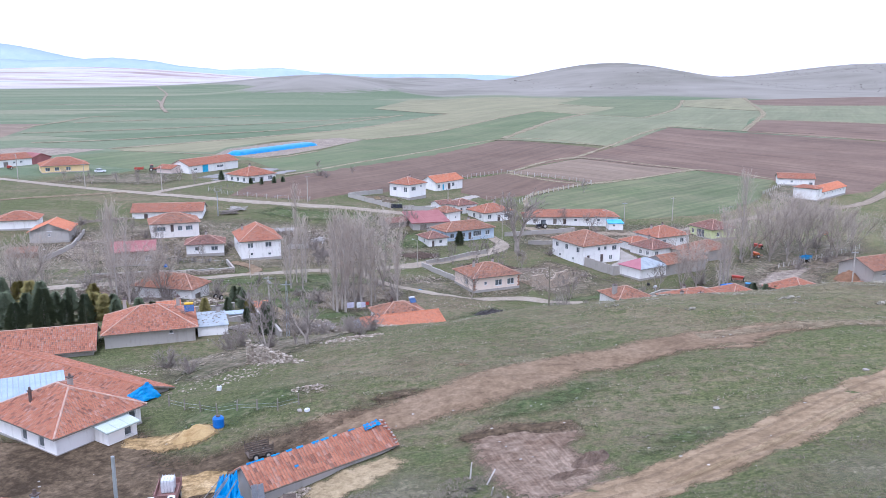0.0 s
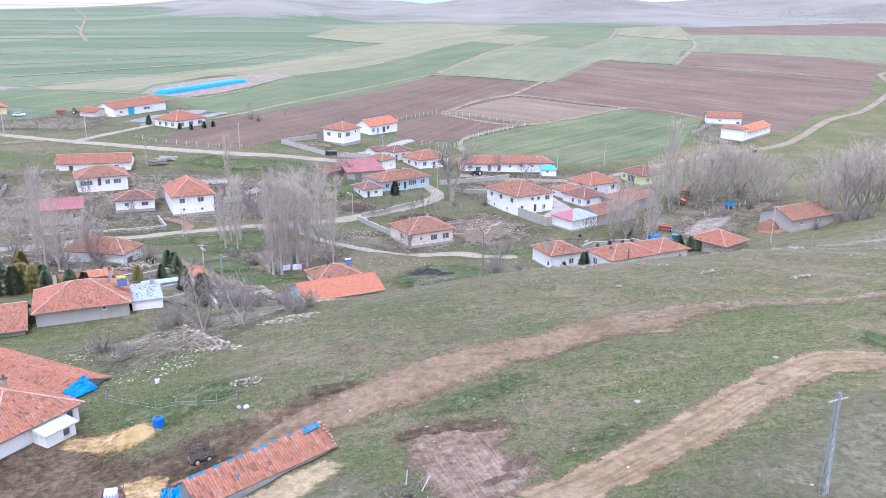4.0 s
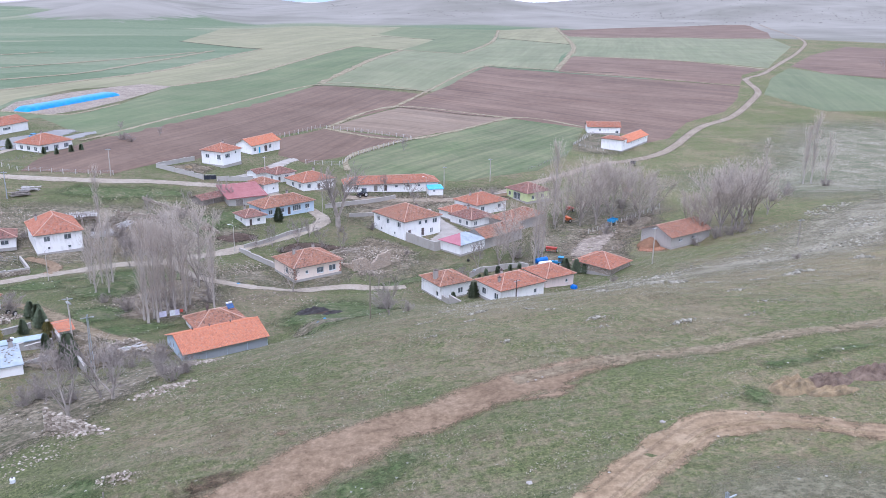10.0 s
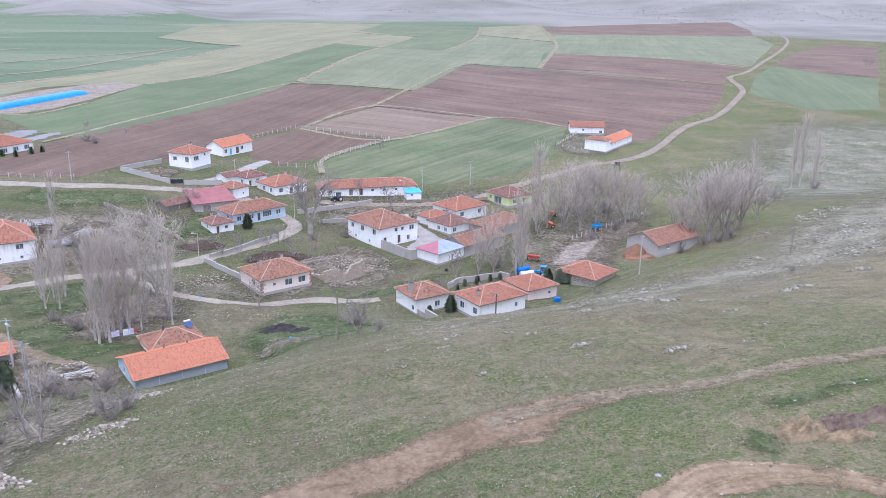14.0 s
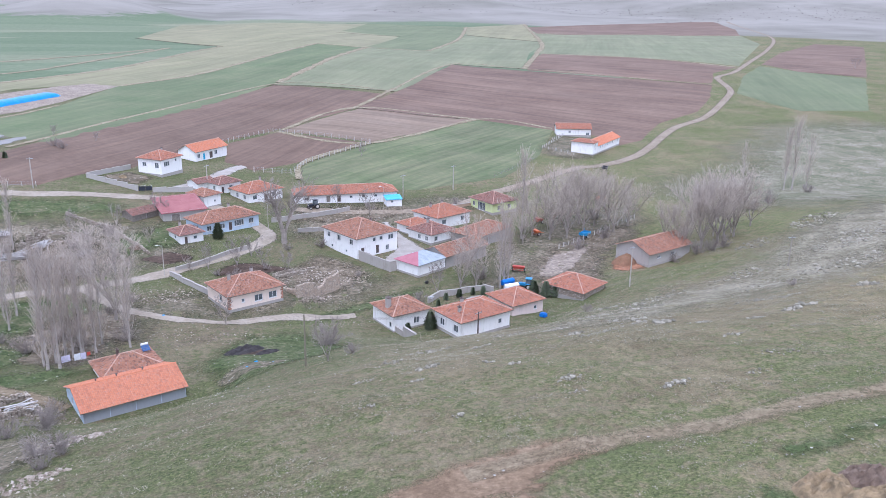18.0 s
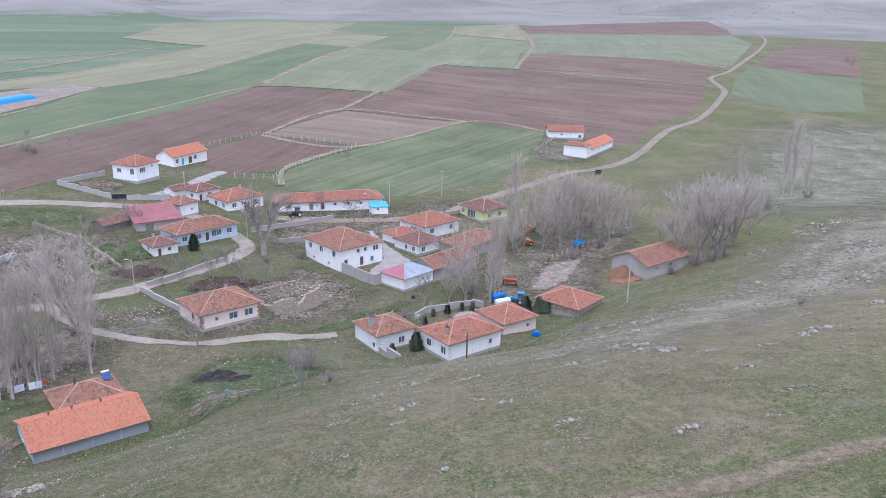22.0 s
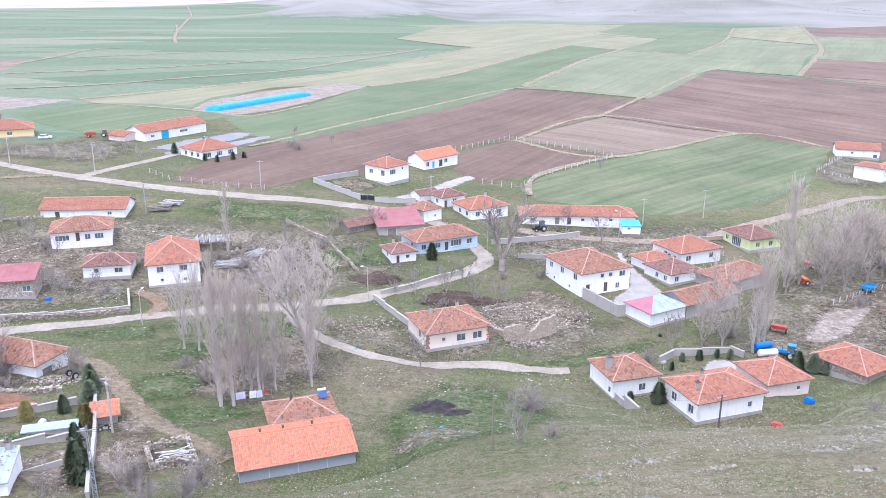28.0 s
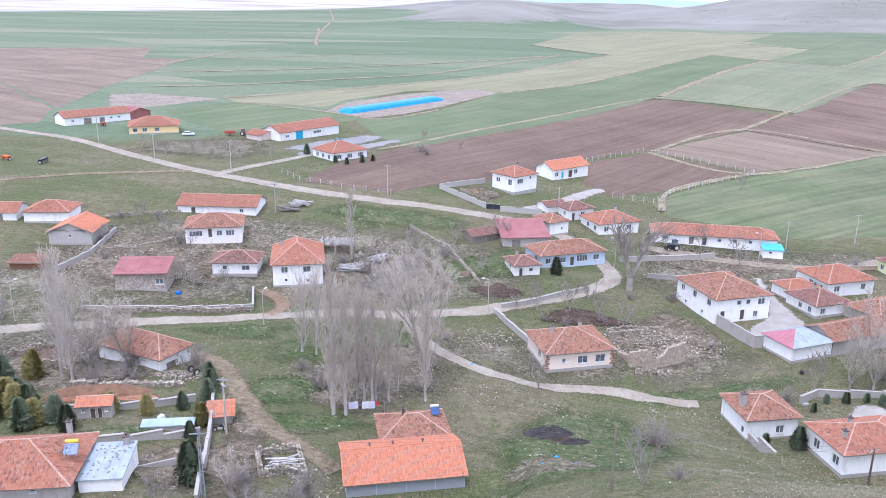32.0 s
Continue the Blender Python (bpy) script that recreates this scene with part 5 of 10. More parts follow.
# east side
house("barn", "pale grey barn with a tile roof under bare trees", (98.2, 184.6), 24, 15.0, 9.5, -3.6, 3.2, M_GREY, M_TILE_OLD, roof="gable", axis="x", rise=2.0, front=[(3, 1.6, 1.2, 0.6, "w"), (8, 1.6, 1.2, 0.6, "w")], category="barn")
house("barn", "tall white farm block with shallow tile roof", (143.6, 317.4), 45, 5.0, 9.0, -4.8, 5.0, M_WHITE, M_TILE_RED, front=[(2.0, 2.0, 0.7, 0.6, "w"), (2.0, 3.6, 0.7, 0.6, "w")], category="barn", rise=0.9)
house("barn", "long white stable wing with square vents", (147.2, 321.0), 45, 25.0, 7.0, -4.8, 3.4, M_WHITE, M_TILE_ORANGE, roof="gable", rise=1.7, front=row(8, 2.5, 2.8, 1.9, 0.7, 0.7), category="barn")
house("barn", "white outbuilding with a red gable roof", (144.2, 356.6), -14, 14.6, 7.0, -3.6, 3.3, M_WHITE, M_TILE_RED, roof="gable", rise=1.8, front=[(5, 1.4, 1.0, 0.8, "w"), (12.5, 0.2, 1.4, 1.4, "w")], category="barn")
house("shed", "half-ruined stone shed with a sagging tile roof", (74.0, 165.6), 35, 8.4, 9.0, -3.0, 2.2, M_STONEWALL, M_TILE_RED, axis="y", rise=1.9, category="shed")
house("house", "old tile-roofed house among rubble", (-47.6, 152.2), 75, 6.2, 12.5, 0.9, 2.8, M_WHITE, M_TILE_OLD, axis="y", rise=1.9, front=[(1.2, 0, 2.0, 1.4, "g")])

# ---- trees and shrubs ----
class Strokes:
    """Collects thin three- to six-sided tapered sticks into one mesh."""

    def __init__(self):
        self.v, self.f = [], []

    def stick(self, a, b, r0, r1, sides=3):
        z = (b - a).normalized()
        x = z.orthogonal().normalized()
        y = z.cross(x)
        n = len(self.v)
        for c, r in ((a, r0), (b, r1)):
            for k in range(sides):
                t = 2 * math.pi * k / sides
                self.v.append(tuple(c + (x * math.cos(t) + y * math.sin(t)) * r))
        for k in range(sides):
            j = (k + 1) % sides
            self.f.append((n + k, n + j, n + sides + j, n + sides + k))

    def mesh(self, name, mat):
        me = bpy.data.meshes.new(name)
        me.from_pydata(self.v, [], self.f)
        me.materials.append(mat)
        return me


def lean(d, ang, rng):
    ax = Vector((rng.uniform(-1, 1), rng.uniform(-1, 1), rng.uniform(-1, 1))).cross(d)
    return (Matrix.Rotation(ang, 3, ax.normalized() if ax.length > 1e-3 else d.orthogonal().normalized()) @ d).normalized()


def poplar_meshes(seed, height=16.0, slim=1.0):
    """A slim upright poplar without leaves."""
    rng = random.Random(seed)
    wood, twig = Strokes(), Strokes()
    p, r = Vector((0, 0, -0.3)), 0.24
    pts = [p]
    for i in range(10):
        q = p + Vector((rng.uniform(-0.12, 0.12), rng.uniform(-0.12, 0.12), height / 10))
        wood.stick(p, q, r, r * 0.8, 6)
        p, r = q, r * 0.8
        pts.append(p)
    for i in range(84):
        h = rng.uniform(0.06, 0.97)
        k = min(int(h * 10), 9)
        a = pts[k].lerp(pts[k + 1], h * 10 - k)
        az = rng.uniform(0, 2 * math.pi)
        t = rng.uniform(0.22, 0.55) * slim
        d = Vector((math.cos(az) * math.sin(t), math.sin(az) * math.sin(t), math.cos(t)))
        ln = min(rng.uniform(2.2, 5.4), (1.08 - h) * height)
        for s in range(3):
            b = a + d * ln / 3
            wood.stick(a, b, 0.030 * (1 - s / 4), 0.025 * (1 - (s + 1) / 4))
            for _ in range(2):
                c = a.lerp(b, rng.random())
                e = lean(d, rng.uniform(0.15, 0.6), rng)
                e.z = abs(e.z) + 0.4
                e.normalize()
                f = c + e * rng.uniform(0.5, 1.5)
                twig.stick(c, f, 0.016, 0.007)
                for _ in range(2):
                    g = c.lerp(f, rng.random())
                    twig.stick(g, g + lean(e, rng.uniform(0.3, 0.8), rng) * rng.uniform(0.3, 0.8), 0.010, 0.005)
            a, d = b, (d + Vector((rng.uniform(-0.1, 0.1), rng.uniform(-0.1, 0.1), 0.14))).normalized()
    return wood.mesh("poplar_trunk", M_PALEBARK), twig.mesh("poplar_crown", M_TWIG)


def vase_meshes(seed, height=14.0, stems=5, spread=0.42, thick=0.16, bole=0.06, dark=False, branches=15):
    """A broad leafless tree: stems that rise from one bole, long curving branches, fine twigs at their ends."""
    rng = random.Random(seed)
    wood, twig = Strokes(), Strokes()

    def limb(p, d, ln, r, lev):
        steps = (7, 4, 3, 3)[lev]
        pts = [p]
        for k in range(steps):
            q = p + d * (ln / steps)
            (wood if lev < 2 else twig).stick(p, q, r * (1 - 0.85 * k / steps), r * (1 - 0.85 * (k + 1) / steps), 5 if lev == 0 else 3)
            d = (d + Vector((rng.uniform(-0.14, 0.14), rng.uniform(-0.14, 0.14), rng.uniform(-0.02, 0.10)))).normalized()
            p = q
            pts.append(p)
        if lev == 3:
            return
        count = (branches, 7, 5)[lev]
        for _ in range(count):
            h = rng.uniform(0.22 if lev == 0 else 0.15, 1.0)
            k = min(int(h * steps), steps - 1)
            a = pts[k].lerp(pts[k + 1], h * steps - k)
            e = lean((pts[k + 1] - pts[k]).normalized(), rng.uniform(0.35, 0.95), rng)
            e.z += 0.16
            m = ln * (0.42 + 0.5 * math.sin(math.pi * min(1, 0.95 * h))) * rng.uniform(0.34, 0.52) if lev == 0 else ln * rng.uniform(0.28, 0.55) * (1.15 - 0.6 * h)
            limb(a, e.normalized(), m, (r * 0.36, max(r * 0.42, 0.022 if dark else 0.012), 0.017 if dark else 0.010)[lev], lev + 1)

    base = height * bole
    if bole > 0.1:
        wood.stick(Vector((0, 0, -0.3)), Vector((0, 0, base)), thick * 1.9, thick * 1.5, 8)
    for k in range(stems):
        az, t = 6.283 * k / stems + rng.uniform(-0.5, 0.5), spread * rng.uniform(0.35, 1.25)
        d = Vector((math.cos(az) * math.sin(t), math.sin(az) * math.sin(t), math.cos(t)))
        limb(Vector((math.cos(az) * thick, math.sin(az) * thick, base - 0.4)), d, (height - base) * rng.uniform(0.78, 1.05), thick * rng.uniform(0.7, 1.0), 0)
    return wood.mesh("bare_trunk", M_BARK), twig.mesh("bare_crown", M_TWIGDARK if dark else M_TWIG)


def bush_meshes(seed, height=2.4, dark=True):
    rng = random.Random(seed)
    wood, twig = Strokes(), Strokes()
    for _ in range(18):
        az, t = rng.uniform(0, 6.283), rng.uniform(0.1, 0.95)
        d = Vector((math.cos(az) * math.sin(t), math.sin(az) * math.sin(t), math.cos(t)))
        a = Vector((rng.uniform(-0.4, 0.4), rng.uniform(-0.4, 0.4), -0.1))
        for s in range(3):
            b = a + d * height / 3 * rng.uniform(0.8, 1.1)
            wood.stick(a, b, 0.03 / (s + 1), 0.02 / (s + 1))
            for _ in range(6):
                c = a.lerp(b, rng.random())
                e = lean(d, rng.uniform(0.3, 1.0), rng)
                f = c + e * rng.uniform(0.3, 0.9)
                twig.stick(c, f, 0.021, 0.010)
                twig.stick(c.lerp(f, 0.5), c.lerp(f, 0.5) + lean(e, 0.8, rng) * 0.4, 0.016, 0.008)
            a, d = b, lean(d, 0.3, rng)
    return wood.mesh("shrub_stems", M_BARK), twig.mesh("shrub_twigs", M_TWIGDARK if dark else M_TWIG)


def conifer_meshes(seed, height=5.0, wide=1.3, mat=None, shape=1.0):
    """An evergreen: whorls of drooping sprays of small needles round a stem."""
    rng = random.Random(seed)
    wood = Strokes()
    wood.stick(Vector((0, 0, -0.2)), Vector((0, 0, height)), 0.11, 0.02, 6)
    v, f = [], []
    for i in range(1500):
        h = rng.random() ** 0.9
        rad = wide * (1 - h) ** shape * min(1, 0.55 + 2.5 * h) * (0.82 + 0.18 * math.sin(h * 27 + seed)) + 0.08
        az, k = rng.uniform(0, 6.283), rng.uniform(0.35, 1.0)
        c = Vector((math.cos(az) * rad * k, math.sin(az) * rad * k, 0.3 + h * (height - 0.3) - 0.18 * rad * k))
        for _ in range(3):
            e = Vector((math.cos(az) + rng.uniform(-0.7, 0.7), math.sin(az) + rng.uniform(-0.7, 0.7), rng.uniform(-0.5, 0.5))).normalized() * rng.uniform(0.25, 0.6)
            s = e.orthogonal().normalized() * rng.uniform(0.05, 0.11)
            n = len(v)
            v += [tuple(c - s), tuple(c + s), tuple(c + e)]
            f.append((n, n + 1, n + 2))
    me = bpy.data.meshes.new("conifer_crown")
    me.from_pydata(v, [], f)
    me.materials.append(mat or M_NEEDLE)
    return wood.mesh("conifer_trunk", M_BARK), me


def tree(name, label, meshes, group=""):
    root = tagged(new(name), label, "bush" if "bush" in name or "shrub" in name else "tree", group)
    for n, me in zip(("trunk", "crown"), meshes):
        ob = new(n, me)
        ob.parent = root
    return root


def plant(proto, places, rng, used):
    """Stands copies of a tree at places: (x, y, size)."""
    for i, (x, y, s) in enumerate(places):
        m = pose(x, y, ground_z(x, y) - 0.05, 0, 0, rng.uniform(0, 360)) @ Matrix.Diagonal((s * rng.uniform(0.92, 1.08), s * rng.uniform(0.92, 1.08), s, 1))
        if proto not in used:
            used.add(proto)
            proto.matrix_world = m
        else:
            c = copy_thing(proto, m)
            c.matrix_basis = m


trng, used = random.Random(5), set()
POPLARS = [tree("poplar", "slim leafless poplar with pale upright branches", poplar_meshes(k, 16, s), "poplars") for k, s in ((1, 1.0), (2, 0.75), (3, 1.25))]
SPREADS = [tree("bare_tree", "broad leafless tree with grey twigs", vase_meshes(k, 13.5, 6, 0.52, 0.14, 0.16, branches=20), "bare trees") for k in (11, 12, 13)]
SMALLS = [tree("bare_tree", "small leafless fruit tree with dark twigs", vase_meshes(k, 5.5, 3, 0.5, 0.07, 0.16, True, 10), "fruit trees") for k in (21, 22)]
POLLARD = tree("pollard_tree", "thick old pollarded tree with heavy bare limbs", vase_meshes(31, 16, 5, 0.55, 0.40, 0.2, True))
BUSHES = [tree("bush", "tangled leafless brown bush", bush_meshes(k, 2.6), "bushes") for k in (41, 42)]
PINES = [tree("conifer", "dark green conifer with dense needles", conifer_meshes(k, 4.2, 1.75, None, 0.65), "conifers") for k in (51, 52)]
CYPRESS = tree("conifer", "narrow dark young cypress", conifer_meshes(55, 2.6, 0.75, None, 0.7), "young cypresses")
OLIVE = tree("conifer", "yellowish green rounded evergreen", conifer_meshes(56, 4, 1.5, M_OLIVE, 0.45), "garden evergreens")
P0 = [(-19.6, 147.5, 1.12), (-18.0, 148.1, 1.08), (-20.4, 149.4, .95), (-17.0, 152.9, .98), (-59.3, 146.1, 1.1), (-38.5, 213.8, .9), (79.1, 216, 1.35), (62, 180.9, 1.1), (184.9, 252.7, 1.4), (-19.0, 150.6, 1.0)]
P1 = [(-15.7, 152.4, 1.0), (-18.3, 153.9, 1.0), (-8.9, 156.1, .85), (-29.8, 175, .85), (-61.8, 150.2, 1.05), (65.1, 184.8, .95), (182.5, 253.5, 1.2), (-13.8, 154.6, .9), (-31.5, 174, .7)]
P2 = [(-31.5, 167, .8), (-29.1, 166.8, .9), (-15.6, 154.1, .75), (-33.8, 174.2, .62), (-56.4, 144.5, .95), (-76, 153.3, .75), (193.1, 256.4, 1.05), (-13.4, 158.2, .7), (184.2, 278.6, .75), (63.4, 182.6, 1.0)]
for proto, places in zip(POPLARS, (P0, P1, P2)):
    plant(proto, places, trng, used)
S0 = [(118, 196, 1.1), (91, 215, 1.0), (111, 221, .9), (-12.7, 170.4, 1.25), (89.3, 221.6, 1.25), (102.5, 223.6, 1.1), (115.3, 191.5, 1.35), (-78, 150.8, .9), (57.6, 183.7, .75), (128.5, 198.5, 1.2)]
S1 = [(125.5, 198.2, 1.15), (78, 212, .8), (105, 217, .95), (-17.5, 184, 1.1), (82.7, 217.9, 1.1), (97.7, 219.9, 1.15), (121, 193.8, 1.4), (-82.4, 153.1, .85), (60.3, 197.2, .85), (-56.9, 149.1, .8), (137.6, 205.2, .85)]
S2 = [(112.2, 193, .9), (130, 202, .8), (99, 226, 1.0), (-10.5, 166, .7), (94.5, 223.1, 1.2), (108.1, 227.2, 1.05), (109.6, 191.5, .85), (-53.3, 152.6, .75), (114.7, 208, .7), (86, 214, .9), (54, 183.2, .65), (125, 202, 1.0)]
for proto, places in zip(SPREADS, (S0, S1, S2)):
    plant(proto, places, trng, used)
F0 = [(8.5, 202.8, 1.2), (2.4, 201.6, 1.0), (-21, 94.5, 1.7), (20.2, 130.5, 1.15), (48.7, 182.1, 1.2), (-10, 236, 1.1), (36, 246.5, 1.1), (-62, 189.5, .9), (-66, 192, .8), (-100, 285, .8), (-92, 289, .8), (-120, 282, .8), (-84, 279, .9), (-108, 292, .7), (-57, 192, .8), (-28, 186, .9), (6, 168.2, 1.0), (-133, 290, .8), (52, 306, .9)]
F1 = [(11.7, 209.5, 1.1), (-1.5, 200.8, .7), (-16.6, 96.9, 1.6), (-18.3, 98.5, 1.2), (14, 205, .9), (28, 246, .9), (44, 246, 1.2), (-70, 191, .9), (-95, 281, .8), (-113, 286, .9), (-126, 287, .8), (-103, 279, .7), (-36, 190, .8), (-24, 205, .8), (-40, 119, 1.0), (-27, 116, .9), (461, 560, 2.0), (-50, 330, .9), (-35, 318, .8)]
for proto, places in zip(SMALLS, (F0, F1)):
    plant(proto, places, trng, used)
plant(POLLARD, [(19.7, 218, 1.05)], trng, used)
B0 = [(23.1, 154.2, 1.5), (-16.5, 157, 1.2), (-20, 160, 1.3), (-44, 155, 1.4), (-48, 157, 1.2), (90, 205, 1.2), (100, 212, 1.3), (8, 196, .7), (-15.3, 125.7, 1.2), (-9.3, 103.5, 1.0), (24.3, 135.7, .7), (160, 229.8, 1.5), (120, 189.5, 1.1), (-26.1, 104.1, 1.1), (70, 246, .9), (-62, 157, 1.5), (106, 187, .9), (-50, 148, 1.2), (-14.5, 120, 1.1), (43, 176, 1.1), (-43, 305, 1.0), (112, 244, .9)]
B1 = [(-24, 155, 1.2), (-10, 160, 1.1), (-52, 154, 1.3), (-70, 160, 1.4), (-86, 165, 1.5), (-33, 95, 1.0), (-29, 90, .8), (-22, 100, .9), (-33, 208, 1.3), (-26, 214, 1.2), (60, 188, 1.2), (105, 230, 1.3), (-20, 222, 1.1), (-12, 105, .9), (-27.8, 102.9, 1.0), (112, 187.5, 1.2), (116, 188, 1.1), (150, 222, 1.1), (66, 146, .6), (-66, 166, 1.3), (-18, 118, 1.0), (-54, 146, 1.1), (98, 136, .5), (39, 175, 1.0), (-30, 200, 1.0), (-46, 309, 1.1), (-10.5, 100.5, .8), (186, 246, 1.2), (118, 205, 1.0)]
for proto, places in zip(BUSHES, (B0, B1)):
    plant(proto, places, trng, used)
plant(PINES[0], [(-82.8, 151, 1.1), (-70.5, 141, 1.3), (-66.5, 143.2, 1.0), (-55, 134, 1.0), (41.5, 158.2, .8), (4.4, 221.3, .9), (-64, 128.2, 1.5), (-58.1, 136.1, .9), (66.3, 172.5, .9), (-78.5, 293, .8)], trng, used)
plant(PINES[1], [(-61.1, 129.7, 1.0), (-50.4, 132.8, .9), (-67.5, 126, 1.1), (68.8, 172, .8), (37.8, 160.3, .6), (70.6, 171, .7)], trng, used)
plant(CYPRESS, [(49.5, 178, .6), (52.5, 178.6, .7), (55.5, 179, .6), (57.5, 178.3, .7), (47, 174.5, .6), (-66, 283.6, .8), (-62, 282, .8), (-58.5, 286, .9), (-56, 289, .8)], trng, used)
plant(OLIVE, [(-73.9, 143.8, 1.3), (-63.4, 145.5, 1.1), (-77, 146, 1.2), (-52.5, 131.5, .9), (-56.4, 133.3, 1.1), (-58.5, 134.5, 1.1), (-45.6, 137.2, .7), (-41, 137.8, .7), (-33.2, 137.2, .8)], trng, used)

# ---- worn ground and yards ----
M_SCRAPE = earth("scraped_earth", (0.17, 0.115, 0.08), (0.225, 0.165, 0.122), (0.285, 0.222, 0.17), 0.02, 1.6, 0.92, 0.25, 0.55)
M_VERGE = earth("weedy_verge", (0.150, 0.140, 0.090), (0.194, 0.180, 0.118), (0.242, 0.224, 0.152), 0.015, 0.8, 0.7, 1.4, 0.6)
M_CHAFF = earth("pale_chaff", (0.28, 0.215, 0.125), (0.35, 0.275, 0.165), (0.42, 0.335, 0.21), 0.01, 1.8, 0.95, 0.5, 0.4)
M_STONY = earth("stony_pasture", (0.18, 0.163, 0.108), (0.265, 0.24, 0.17), (0.35, 0.318, 0.235), 0.05, 0.9, 0.75, 0.12, 0.7)
M_ROUGH = earth("rough_green_pasture", (0.138, 0.150, 0.086), (0.21, 0.20, 0.135), (0.315, 0.288, 0.22), 0.10, 0.9, 0.85, 0.10, 0.75)
M_DUST = earth("trodden_earth", (0.095, 0.079, 0.050), (0.165, 0.134, 0.094), (0.258, 0.217, 0.162), 0.16, 1.2, 0.88)
M_SOIL = earth("dug_soil", (0.05, 0.035, 0.026), (0.08, 0.056, 0.042), (0.115, 0.083, 0.063), 0.02)
M_SLAB = rimmed(surface("pale_concrete", (0.28, 0.252, 0.218), (0.39, 0.358, 0.318), 0.4), 4)
M_APRON = rimmed(surface("grey_yard", (0.19, 0.183, 0.175), (0.27, 0.262, 0.25), 0.2), 5)
M_REDSOIL = earth("red_earth", (0.20, 0.095, 0.055), (0.27, 0.135, 0.08), (0.34, 0.18, 0.11), 0.05)
M_MIXED = earth("village_floor", (0.094, 0.104, 0.052), (0.162, 0.139, 0.096), (0.262, 0.226, 0.167), 0.12, 1.1, 0.85, 0.15, 0.9)
M_ASH = earth("black_ash", (0.02, 0.02, 0.022), (0.045, 0.043, 0.042), (0.09, 0.085, 0.08), 0.04, 1.5)
n, l, p = M_SCRAPE.node_tree.nodes, M_SCRAPE.node_tree.links, M_SCRAPE.node_tree.nodes["Principled BSDF"]
old = p.inputs["Base Color"].links[0].from_socket
l.new(mix(n, l, 0.5, old, ramp(n, l, streaks(n, l, 104, 4.0, 0.16), [(0.38, (0.66, 0.63, 0.60)), (0.5, (1, 1, 1)), (0.64, (1.45, 1.42, 1.38))]), "MULTIPLY"), p.inputs["Base Color"])
